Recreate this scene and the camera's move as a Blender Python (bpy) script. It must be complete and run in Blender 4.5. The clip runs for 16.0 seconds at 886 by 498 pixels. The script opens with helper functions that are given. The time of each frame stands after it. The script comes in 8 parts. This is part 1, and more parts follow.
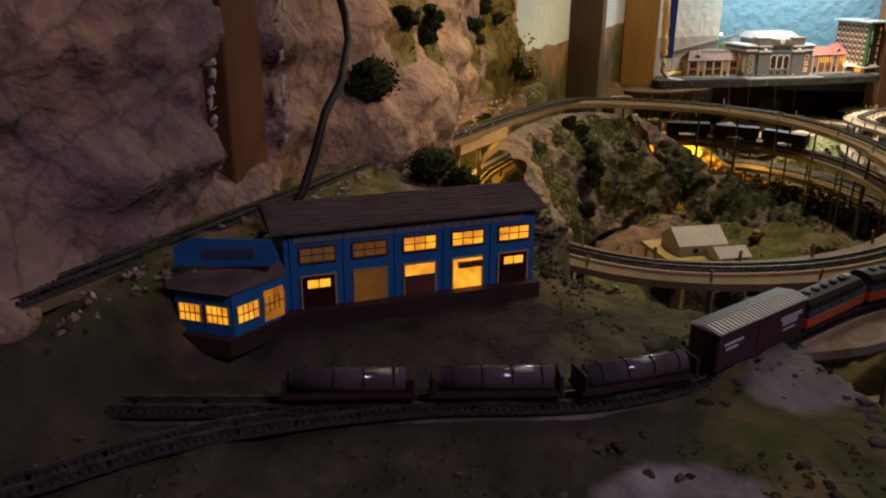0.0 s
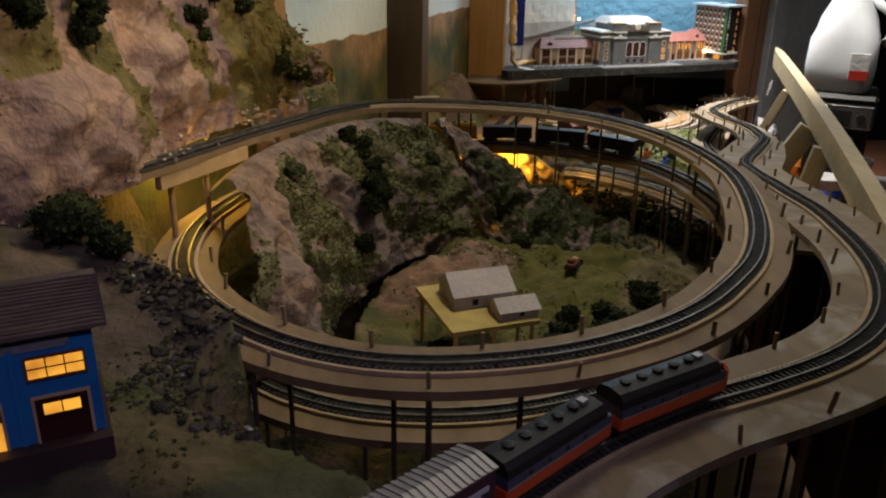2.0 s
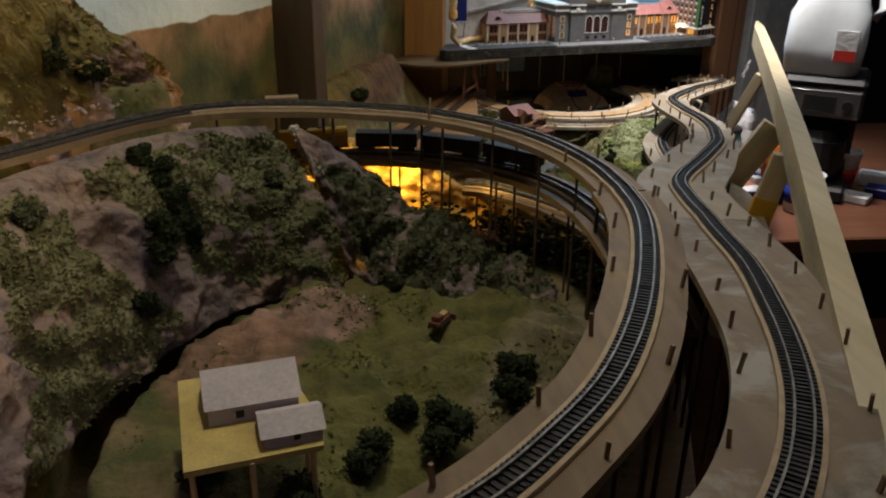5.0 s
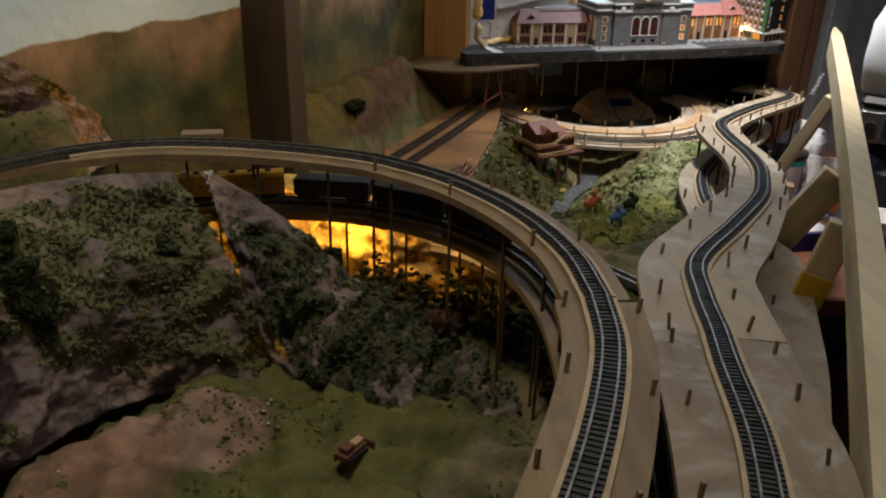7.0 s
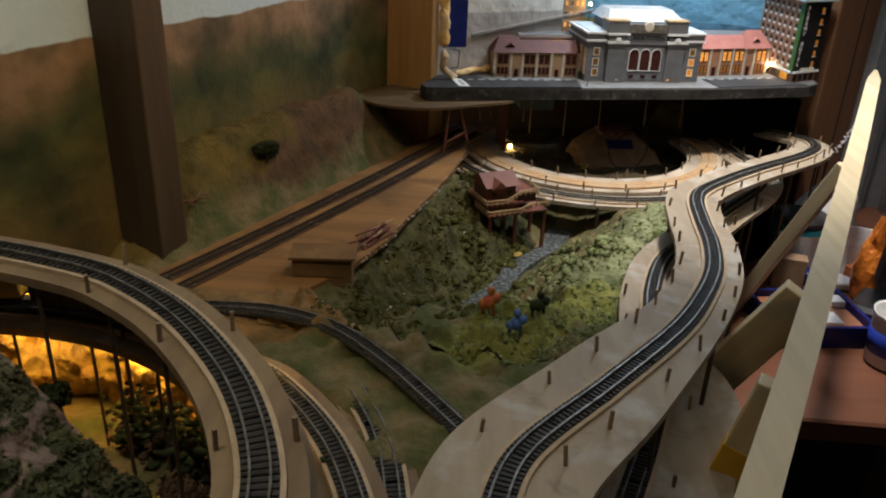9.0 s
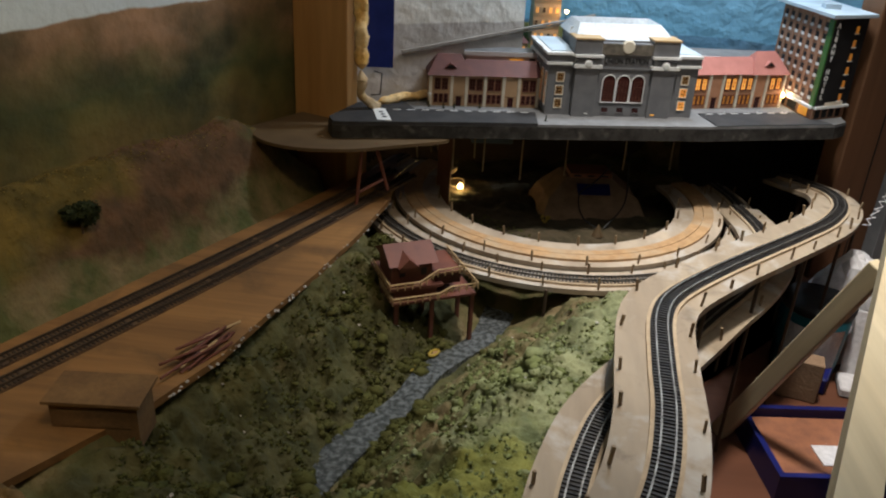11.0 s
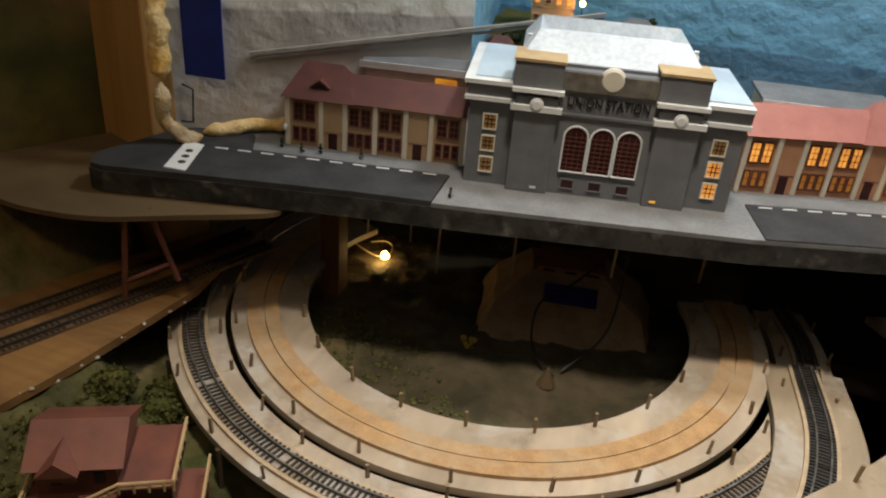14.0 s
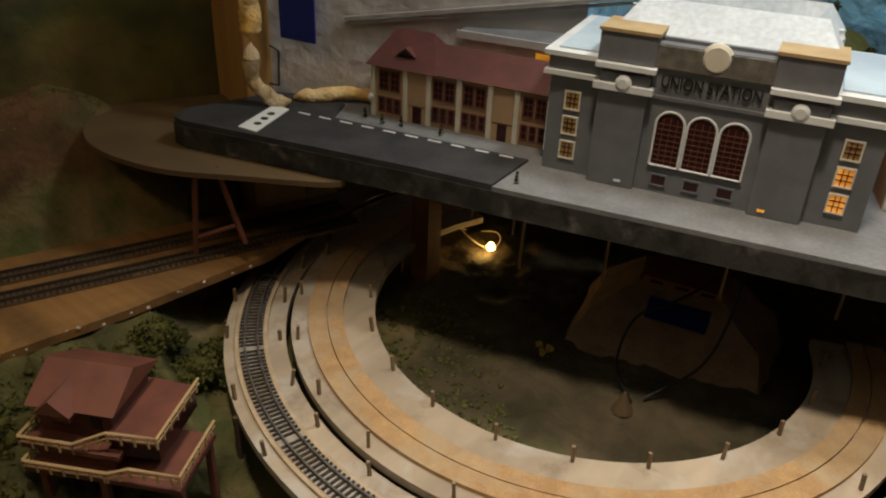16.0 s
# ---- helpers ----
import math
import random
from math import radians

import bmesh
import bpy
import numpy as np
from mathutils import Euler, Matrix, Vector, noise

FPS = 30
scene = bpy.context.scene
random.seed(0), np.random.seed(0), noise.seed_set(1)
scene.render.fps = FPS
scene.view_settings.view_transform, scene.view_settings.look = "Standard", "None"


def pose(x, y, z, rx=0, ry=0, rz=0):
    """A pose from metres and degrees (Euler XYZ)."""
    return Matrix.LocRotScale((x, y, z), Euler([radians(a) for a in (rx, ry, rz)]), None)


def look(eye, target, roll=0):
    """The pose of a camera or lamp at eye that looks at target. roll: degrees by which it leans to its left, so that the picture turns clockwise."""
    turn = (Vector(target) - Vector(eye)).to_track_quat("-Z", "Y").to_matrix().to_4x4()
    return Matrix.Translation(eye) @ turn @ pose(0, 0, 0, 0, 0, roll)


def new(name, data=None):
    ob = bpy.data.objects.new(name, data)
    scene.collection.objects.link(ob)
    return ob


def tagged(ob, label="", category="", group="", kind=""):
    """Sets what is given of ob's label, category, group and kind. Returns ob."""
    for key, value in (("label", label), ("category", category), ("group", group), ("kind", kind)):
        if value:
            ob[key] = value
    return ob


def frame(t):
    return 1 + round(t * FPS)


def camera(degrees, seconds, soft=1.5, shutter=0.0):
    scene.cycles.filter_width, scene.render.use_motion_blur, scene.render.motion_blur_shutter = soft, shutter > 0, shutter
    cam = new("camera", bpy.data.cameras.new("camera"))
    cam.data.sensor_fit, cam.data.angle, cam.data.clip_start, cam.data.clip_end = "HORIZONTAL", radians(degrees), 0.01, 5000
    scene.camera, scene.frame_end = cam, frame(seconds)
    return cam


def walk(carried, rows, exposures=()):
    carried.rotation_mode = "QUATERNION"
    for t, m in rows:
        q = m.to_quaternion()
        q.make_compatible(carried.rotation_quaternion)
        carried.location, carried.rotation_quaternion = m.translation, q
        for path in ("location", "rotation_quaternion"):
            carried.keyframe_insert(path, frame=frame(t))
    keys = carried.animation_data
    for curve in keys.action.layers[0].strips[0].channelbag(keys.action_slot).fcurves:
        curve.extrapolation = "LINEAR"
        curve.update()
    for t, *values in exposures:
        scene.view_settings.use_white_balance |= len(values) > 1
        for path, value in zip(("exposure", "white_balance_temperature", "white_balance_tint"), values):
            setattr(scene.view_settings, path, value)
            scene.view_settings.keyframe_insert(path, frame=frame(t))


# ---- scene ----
cam = camera(59.1, 16.0, 2.1)
METRES, EYE, TILT, LEAN, TURN = 2.0, 1.5, -19.5, -0.4, 0.0
ROWS = [
    (0.0, 0.0, 0.0, 0.0, -0.0, 0.0, -0.0),
    (0.5, 0.0211, 0.0182, 0.0057, -1.97, -0.04, 0.46),
    (1.0, 0.0384, 0.036, 0.0104, -3.68, -0.28, 0.98),
    (1.5, 0.063, 0.0689, 0.0201, -5.1, -0.85, 1.48),
    (2.0, 0.0842, 0.0909, 0.0304, -6.73, -1.41, 1.89),
    (2.5, 0.1035, 0.1083, 0.0378, -7.58, -1.76, 2.12),
    (3.0, 0.1255, 0.1274, 0.0436, -8.15, -2.1, 2.13),
    (3.5, 0.1392, 0.1408, 0.0486, -8.21, -2.29, 2.03),
    (4.0, 0.1529, 0.153, 0.0515, -7.77, -2.5, 2.04),
    (6.5, 0.2098, 0.2434, 0.0829, -2.81, -5.27, 0.57),
    (7.0, 0.2317, 0.2662, 0.0992, -1.26, -5.22, -0.43),
    (7.5, 0.2635, 0.2987, 0.1161, 0.68, -5.27, -1.32),
    (8.0, 0.2868, 0.3189, 0.1249, 1.86, -5.26, -1.97),
    (10.5, 0.3745, 0.4628, 0.177, 6.53, -6.02, -4.44),
    (11.0, 0.3804, 0.5069, 0.1883, 5.83, -6.35, -4.74),
    (11.5, 0.3872, 0.5484, 0.2, 5.23, -6.62, -5.01),
    (12.0, 0.4138, 0.5856, 0.2148, 5.93, -7.19, -5.61),
    (12.5, 0.4421, 0.6193, 0.2234, 7.38, -7.68, -6.72),
    (13.0, 0.458, 0.6636, 0.2362, 10.05, -8.19, -8.0),
    (13.5, 0.4611, 0.7084, 0.2446, 13.46, -9.06, -9.29),
    (14.0, 0.4688, 0.732, 0.2482, 17.81, -10.13, -10.32),
    (14.5, 0.4917, 0.7557, 0.2518, 23.49, -11.15, -10.87),
    (15.0, 0.5082, 0.7702, 0.2529, 28.38, -12.05, -11.43),
    (15.5, 0.5135, 0.7754, 0.2531, 31.96, -12.7, -12.3),
    (16.0, 0.5073, 0.7794, 0.25, 35.15, -13.67, -13.44),
]
walk(cam, [(t, pose(0, 0, EYE, TILT, LEAN, TURN) @ pose(METRES * x, METRES * y, METRES * z, 90 + pitch, roll, yaw)) for t, x, y, z, yaw, pitch, roll in ROWS],
     exposures=[(0.0, 0.75, 7900, 10), (1.5, 0.5, 6900, 10), (3.5, 0.30, 6300, 10), (7.0, 0.26, 6300, 10), (10.5, -0.02, 6400, 10), (12.0, -0.15, 6300, 10), (13.5, -0.25, 6800, 10), (16.0, -0.6, 7600, 10)])

# ---- light ----
world = bpy.data.worlds.new("dim_room")
scene.world = world
world.use_nodes = True
world.node_tree.nodes["Background"].inputs[0].default_value = (0.55, 0.62, 0.8, 1)
world.node_tree.nodes["Background"].inputs[1].default_value = 0.11


def lamp(name, kind, place, power, colour, size=0.1, target=None, cone=60.0):
    data = bpy.data.lights.new(name, kind)
    data.energy, data.color = power, colour
    if kind == "AREA":
        data.size = size
    else:
        data.shadow_soft_size = size
    if kind == "SPOT":
        data.spot_size, data.spot_blend = radians(cone), 1.0
    ob = new(name, data)
    ob.matrix_world = look(place, target) if target else Matrix.Translation(place)
    return ob


AMBER, DAY = (1.0, 0.60, 0.10), (0.82, 0.9, 1.0)
# Added ceiling fill, unseen, lifts the whole far half.
lamp("ceiling_fill_light", "AREA", (1.15, 1.7, 2.42), 2.6, (0.95, 0.97, 1.0), 1.0, (0.9, 1.7, 0.0))
lamp("work_light", "SPOT", (0.93, 1.74, 2.34), 78.0, (1.0, 0.94, 0.86), 0.06, (1.04, 1.81, 1.15), 53)
# Unseen lamp added above the city to brighten roof and facade.
lamp("unseen_city_light", "AREA", (0.98, 2.18, 1.85), 3.4, DAY, 0.1, (0.93, 2.2, 1.3))
lamp("violet_spot", "SPOT", (0.40, -0.12, 1.95), 5.0, (0.66, 0.56, 1.0), 0.05, (-0.04, 0.42, 1.36), 62)
# Second added fill over the near half; no fixture is modelled.
lamp("room_fill_light", "AREA", (0.78, 0.85, 2.42), 2.5, (1.0, 0.92, 0.74), 1.2, (0.45, 0.60, 0.0))
lamp("amber_spot", "SPOT", (0.74, 1.32, 1.95), 8.5, (1.0, 0.70, 0.34), 0.05, (0.20, 1.74, 1.34), 78)
# This overhead one is added, out of view, to brighten mountain and valley.
lamp("amber_spot", "SPOT", (0.38, 0.88, 2.2), 12.0, (1.0, 0.90, 0.70), 0.05, (0.22, 1.04, 1.22), 82)
lamp("amber_spot", "SPOT", (0.52, 0.66, 1.68), 5.2, (1.0, 0.75, 0.44), 0.05, (-0.03, 0.90, 1.44), 68)
# bulbs hidden under the loops; the sixth is added to light the ochre lumps
for x, y, z, p in ((0.31, 1.243, 1.230, 0.18), (0.40, 1.250, 1.226, 0.24), (0.50, 1.215, 1.232, 0.04), (0.018, 0.93, 1.305, 0.14), (0.05, 0.99, 1.30, 0.05), (0.352, 1.104, 1.178, 0.004), (0.19, 0.70, 1.17, 0.012)):
    lamp("amber_bulb", "POINT", (x, y, z), p, AMBER, 0.005)
lamp("deck_bulb_light", "POINT", (0.672, 2.172, 1.097), 0.045, (1.0, 0.66, 0.25), 0.004)

# ---- materials ----


def mat(name, colour, second=None, scale=60.0, rough=0.75, metal=0.0, bump=0.0, fine=None, spec=0.3, mix=(0.35, 0.65), glow=0.0, glow_colour=None):
    """Two-tone surface: large stains from one noise, grain from a finer one, and bump from both."""
    m = bpy.data.materials.new(name)
    m.use_nodes = True
    nt = m.node_tree
    b = nt.nodes["Principled BSDF"]
    b.inputs["Roughness"].default_value, b.inputs["Metallic"].default_value = rough, metal
    b.inputs["Specular IOR Level"].default_value = spec
    co = nt.nodes.new("ShaderNodeTexCoord")
    big = nt.nodes.new("ShaderNodeTexNoise")
    big.inputs["Scale"].default_value, big.inputs["Detail"].default_value = scale, 6.0
    nt.links.new(co.outputs["Object"], big.inputs["Vector"])
    small = nt.nodes.new("ShaderNodeTexNoise")
    small.inputs["Scale"].default_value, small.inputs["Detail"].default_value = fine or scale * 9, 4.0
    nt.links.new(co.outputs["Object"], small.inputs["Vector"])
    second = second or tuple(0.72 * c for c in colour)
    ramp = nt.nodes.new("ShaderNodeValToRGB")
    ramp.color_ramp.elements[0].position, ramp.color_ramp.elements[1].position = mix
    ramp.color_ramp.elements[0].color, ramp.color_ramp.elements[1].color = (*colour, 1), (*second, 1)
    nt.links.new(big.outputs["Fac"], ramp.inputs["Fac"])
    grain = nt.nodes.new("ShaderNodeMapRange")
    amount = 0.28 if bump or rough > 0.66 else 0.07
    grain.inputs["To Min"].default_value, grain.inputs["To Max"].default_value = 1 - amount, 1 + amount
    nt.links.new(small.outputs["Fac"], grain.inputs["Value"])
    mul = nt.nodes.new("ShaderNodeMix")
    mul.data_type, mul.blend_type = "RGBA", "MULTIPLY"
    mul.inputs["Factor"].default_value = 1.0
    nt.links.new(ramp.outputs["Color"], mul.inputs["A"])
    nt.links.new(grain.outputs["Result"], mul.inputs["B"])
    nt.links.new(mul.outputs["Result"], b.inputs["Base Color"])
    if bump:
        add = nt.nodes.new("ShaderNodeMath")
        nt.links.new(big.outputs["Fac"], add.inputs[0])
        nt.links.new(small.outputs["Fac"], add.inputs[1])
        bp = nt.nodes.new("ShaderNodeBump")
        bp.inputs["Strength"].default_value, bp.inputs["Distance"].default_value = 0.7, bump
        nt.links.new(add.outputs[0], bp.inputs["Height"])
        nt.links.new(bp.outputs["Normal"], b.inputs["Normal"])
    if glow:
        b.inputs["Emission Strength"].default_value = glow
        hot = glow_colour or colour
        # Noise varies the emission to imitate uneven lamplight on a pane.
        shine = nt.nodes.new("ShaderNodeValToRGB")
        shine.color_ramp.elements[0].position, shine.color_ramp.elements[1].position = 0.36, 0.62
        shine.color_ramp.elements[0].color = (0.42 * hot[0], 0.30 * hot[1], 0.2 * hot[2], 1)
        shine.color_ramp.elements[1].color = (*hot, 1)
        nt.links.new(big.outputs["Fac"], shine.inputs["Fac"])
        nt.links.new(shine.outputs["Color"], b.inputs["Emission Color"])
    return m


def wood(name, colour, second, axis=0, stretch=14.0, scale=30.0, rough=0.65, bump=0.0003):
    """Sawn timber: noise drawn out along one axis."""
    m = mat(name, colour, second, scale, rough, bump=bump, fine=scale * 6)
    nt = m.node_tree
    mp = nt.nodes.new("ShaderNodeMapping")
    sc = [1.0, 1.0, 1.0]
    sc[axis] = 1.0 / stretch
    mp.inputs["Scale"].default_value = sc
    co = [n for n in nt.nodes if n.type == "TEX_COORD"][0]
    nt.links.new(co.outputs["Object"], mp.inputs["Vector"])
    for n in nt.nodes:
        if n.type == "TEX_NOISE":
            nt.links.new(mp.outputs["Vector"], n.inputs["Vector"])
    return m


def stained(m, colour, scale=22.0, span=(0.50, 0.66), amount=0.6):
    """Lays irregular stains of one colour over a finished surface."""
    nt = m.node_tree
    b = nt.nodes["Principled BSDF"]
    below = b.inputs["Base Color"].links[0].from_socket
    co = nt.nodes.new("ShaderNodeTexCoord")
    blot = nt.nodes.new("ShaderNodeTexNoise")
    blot.inputs["Scale"].default_value, blot.inputs["Detail"].default_value = scale, 7.0
    blot.inputs["Roughness"].default_value, blot.inputs["Distortion"].default_value = 0.62, 0.5
    nt.links.new(co.outputs["Object"], blot.inputs["Vector"])
    span_of = nt.nodes.new("ShaderNodeMapRange")
    span_of.inputs["From Min"].default_value, span_of.inputs["From Max"].default_value = span
    span_of.inputs["To Max"].default_value = amount
    nt.links.new(blot.outputs["Fac"], span_of.inputs["Value"])
    lay = nt.nodes.new("ShaderNodeMix")
    lay.data_type = "RGBA"
    nt.links.new(span_of.outputs["Result"], lay.inputs["Factor"])
    nt.links.new(below, lay.inputs["A"])
    lay.inputs["B"].default_value = (*colour, 1)
    nt.links.new(lay.outputs["Result"], b.inputs["Base Color"])
    return m


M = dict(
    plywood=wood("plywood", (0.235, 0.162, 0.088), (0.16, 0.105, 0.06), 1, 6, 24),
    # Brightly lit copy of the deck plywood: the light is in its colour.
    plywood_pale_lit=wood("pale_lit_plywood", (0.36, 0.282, 0.196), (0.27, 0.205, 0.138), 1, 6, 16),
    plywood_worn=wood("worn_plywood", (0.46, 0.365, 0.265), (0.30, 0.235, 0.17), 1, 3, 12),
    ply_edge=wood("plywood_edge", (0.33, 0.22, 0.13), (0.24, 0.15, 0.09), 0, 6, 40),
    cork=mat("cork", (0.46, 0.28, 0.135), (0.36, 0.21, 0.10), 90, 0.9, bump=0.0004),
    cork_pale=mat("dusty_cork", (0.46, 0.35, 0.23), (0.38, 0.28, 0.18), 90, 0.9, bump=0.0004),
    ties=mat("black_plastic_ties", (0.022, 0.020, 0.02), (0.04, 0.035, 0.03), 200, 0.6),
    ballast=mat("dark_ballast", (0.042, 0.039, 0.036), (0.075, 0.068, 0.060), 260, 0.9, bump=0.0006),
    dusty_bed=mat("dusty_bed", (0.15, 0.09, 0.045), (0.07, 0.045, 0.03), 60, 0.95, bump=0.001),
    # Same deck plywood nearer the front, its dimmer light mixed into the tone.
    plywood_brown_dim=wood("tan_dim_plywood", (0.25, 0.185, 0.120), (0.18, 0.130, 0.082), 1, 6, 20),
    rail=mat("nickel_rail", (0.26, 0.24, 0.21), (0.13, 0.115, 0.10), 150, 0.5, 0.8),
    dull_rail=mat("dull_brown_rail", (0.075, 0.050, 0.030), (0.045, 0.032, 0.022), 150, 0.7, 0.2),
    dusty_ties=mat("dusty_ties", (0.055, 0.036, 0.022), (0.035, 0.024, 0.016), 200, 0.85),
    peg=wood("pine_peg", (0.30, 0.21, 0.12), (0.14, 0.095, 0.06), 2, 8, 60),
    peg_dark=wood("dark_stick", (0.10, 0.065, 0.04), (0.05, 0.035, 0.025), 2, 8, 60),
    rock=mat("painted_plaster_rock", (0.30, 0.22, 0.19), (0.17, 0.13, 0.13), 16, 0.9, bump=0.004, fine=120),
    plaster=mat("bare_white_plaster", (0.54, 0.50, 0.45), (0.38, 0.34, 0.30), 50, 0.9, bump=0.002),
    sand=mat("sandy_dirt", (0.36, 0.22, 0.10), (0.25, 0.15, 0.07), 14, 0.95, bump=0.002, fine=300),
    ochre=mat("ochre_plaster", (0.55, 0.36, 0.10), (0.30, 0.17, 0.05), 45, 0.9, bump=0.006, fine=200),
    # The pale second tone paints ripples and their glints into the resin.
    stream=mat("stream_resin", (0.075, 0.082, 0.082), (0.26, 0.275, 0.28), 190, 0.12, bump=0.005, spec=0.7, mix=(0.42, 0.76)),
    post_dark=wood("dark_stained_post", (0.055, 0.036, 0.020), (0.09, 0.06, 0.035), 2, 12, 18, 0.5),
    post_tan=wood("tan_pine_post", (0.46, 0.26, 0.095), (0.33, 0.17, 0.06), 2, 12, 16, 0.6),
    post_red=wood("reddish_stud", (0.20, 0.085, 0.04), (0.12, 0.05, 0.025), 2, 12, 18),
    brown_panel=wood("brown_panel", (0.20, 0.10, 0.05), (0.13, 0.065, 0.035), 2, 14, 12, 0.45),
    pine=wood("new_pine", (0.62, 0.52, 0.34), (0.52, 0.41, 0.25), 1, 16, 20, 0.55),
    grey_paint=mat("grey_paint", (0.22, 0.23, 0.24), (0.16, 0.17, 0.18), 6, 0.6, bump=0.0003),
    asphalt=mat("model_asphalt", (0.028, 0.028, 0.030), (0.045, 0.044, 0.044), 40, 0.7, bump=0.0003),
    pavement=mat("model_pavement", (0.20, 0.20, 0.20), (0.15, 0.15, 0.15), 40, 0.8),
    white=mat("white_paint", (0.78, 0.78, 0.76), (0.66, 0.66, 0.64), 40, 0.6),
    dusty_white=mat("dusty_white_paint", (0.42, 0.38, 0.33), (0.30, 0.27, 0.23), 60, 0.7),
    station_grey=mat("station_grey_plastic", (0.17, 0.17, 0.175), (0.14, 0.14, 0.145), 60, 0.6),
    stone_panel=mat("rough_stone_panel", (0.21, 0.185, 0.15), (0.12, 0.105, 0.085), 120, 0.85, bump=0.0008, fine=900),
    roof_white=mat("white_plastic_roof", (0.64, 0.67, 0.68), (0.52, 0.55, 0.57), 30, 0.55, bump=0.0002),
    roof_blue=mat("pale_blue_roof", (0.52, 0.62, 0.68), (0.42, 0.5, 0.56), 30, 0.5),
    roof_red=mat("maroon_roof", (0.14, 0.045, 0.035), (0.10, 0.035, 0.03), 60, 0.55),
    # Right wing's roof, with the pinkish light put into its colour.
    roof_lit=mat("lit_salmon_roof", (0.50, 0.20, 0.16), (0.42, 0.16, 0.13), 50, 0.55),
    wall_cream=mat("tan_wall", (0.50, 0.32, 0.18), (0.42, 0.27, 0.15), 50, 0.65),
    # Right wing's wall: the glow from inside is painted as orange.
    wall_lit=mat("lit_orange_wall", (0.52, 0.26, 0.15), (0.45, 0.22, 0.12), 70, 0.65),
    col_white=mat("cream_column", (0.75, 0.68, 0.55), (0.65, 0.58, 0.46), 60, 0.6),
    win_dark=mat("maroon_window", (0.055, 0.014, 0.012), (0.035, 0.01, 0.01), 90, 0.2),
    black=mat("matte_black", (0.012, 0.012, 0.013), (0.022, 0.02, 0.02), 50, 0.5),
    # Window panes emit by themselves, standing in for interior light.
    lit=mat("lit_window", (0.8, 0.45, 0.10), (0.5, 0.24, 0.05), 90, 0.4, glow=0.75, glow_colour=(1.0, 0.45, 0.045)),
    lit_dim=mat("dim_lit_window", (0.5, 0.22, 0.05), (0.3, 0.12, 0.025), 90, 0.4, glow=0.22, glow_colour=(1.0, 0.38, 0.04)),
    lit_brown=mat("brownish_lit_door", (0.42, 0.20, 0.06), (0.26, 0.11, 0.03), 90, 0.5, glow=0.045, glow_colour=(1.0, 0.42, 0.06)),
    # Even this dim tan pane has a faint glow added.
    faint_pane=mat("dim_tan_pane", (0.42, 0.26, 0.10), (0.26, 0.15, 0.06), 90, 0.3, glow=0.03, glow_colour=(1.0, 0.5, 0.1)),
    lit_orange=mat("orange_lit_window", (0.9, 0.45, 0.12), (0.7, 0.3, 0.06), 90, 0.4, glow=1.1, glow_colour=(1.0, 0.42, 0.08)),
    bulb=mat("bulb", (1, 0.8, 0.4), (1, 0.8, 0.4), 50, 0.4, glow=40, glow_colour=(1.0, 0.72, 0.25)),
    blue=mat("bright_blue_siding", (0.018, 0.165, 0.40), (0.012, 0.125, 0.33), 40, 0.5),
    blue_tape=mat("blue_masking_tape", (0.015, 0.035, 0.28), (0.01, 0.025, 0.2), 40, 0.5),
    shingle=mat("grey_brown_shingles", (0.15, 0.11, 0.09), (0.10, 0.075, 0.06), 60, 0.85, bump=0.0006),
    rust_wood=mat("red_brown_plastic", (0.16, 0.055, 0.035), (0.11, 0.04, 0.028), 60, 0.6),
    tan_trim=mat("tan_trim", (0.50, 0.35, 0.18), (0.42, 0.28, 0.14), 60, 0.6),
    foam=mat("yellow_spray_foam", (0.72, 0.42, 0.12), (0.8, 0.6, 0.32), 30, 0.8, bump=0.003),
    foam_pale=mat("pale_foam", (0.66, 0.52, 0.34), (0.55, 0.36, 0.16), 60, 0.85, bump=0.003),
    house_white=mat("bare_grey_resin", (0.50, 0.44, 0.42), (0.42, 0.37, 0.36), 40, 0.7),
    house_deck=mat("yellow_deck", (0.50, 0.38, 0.12), (0.4, 0.3, 0.1), 60, 0.7),
    loco_red=mat("loco_orange_red", (0.72, 0.085, 0.02), (0.62, 0.07, 0.018), 60, 0.35, spec=0.5),
    loco_blue=mat("loco_slate_band", (0.06, 0.075, 0.12), (0.05, 0.06, 0.1), 60, 0.35, spec=0.5),
    boxcar=mat("maroon_boxcar", (0.075, 0.030, 0.040), (0.06, 0.025, 0.033), 60, 0.5),
    silver=mat("silver_roof", (0.42, 0.40, 0.37), (0.34, 0.32, 0.30), 60, 0.4, 0.4),
    yellow=mat("yellow_loco", (0.62, 0.36, 0.02), (0.5, 0.28, 0.02), 60, 0.4),
    car_brown=mat("dark_brown_flatcar", (0.055, 0.030, 0.026), (0.04, 0.022, 0.02), 60, 0.6),
    load=mat("clear_plastic_load", (0.11, 0.09, 0.10), (0.07, 0.055, 0.065), 60, 0.15, spec=0.6),
    masonite=mat("brown_hardboard", (0.13, 0.085, 0.042), (0.09, 0.058, 0.03), 14, 0.6),
    kraft=mat("tan_kraft_paper", (0.30, 0.195, 0.12), (0.22, 0.14, 0.085), 40, 0.85, bump=0.001),
    # Brown so dark because the shade below the deck is in the colour.
    under_shade=mat("under_deck_shade", (0.070, 0.050, 0.036), (0.045, 0.032, 0.024), 14, 0.8),
    jug=mat("white_translucent_jug", (0.72, 0.74, 0.78), (0.66, 0.68, 0.72), 10, 0.35),
    yellow_tape=mat("yellow_tape", (0.62, 0.36, 0.03), (0.5, 0.28, 0.02), 40, 0.5),
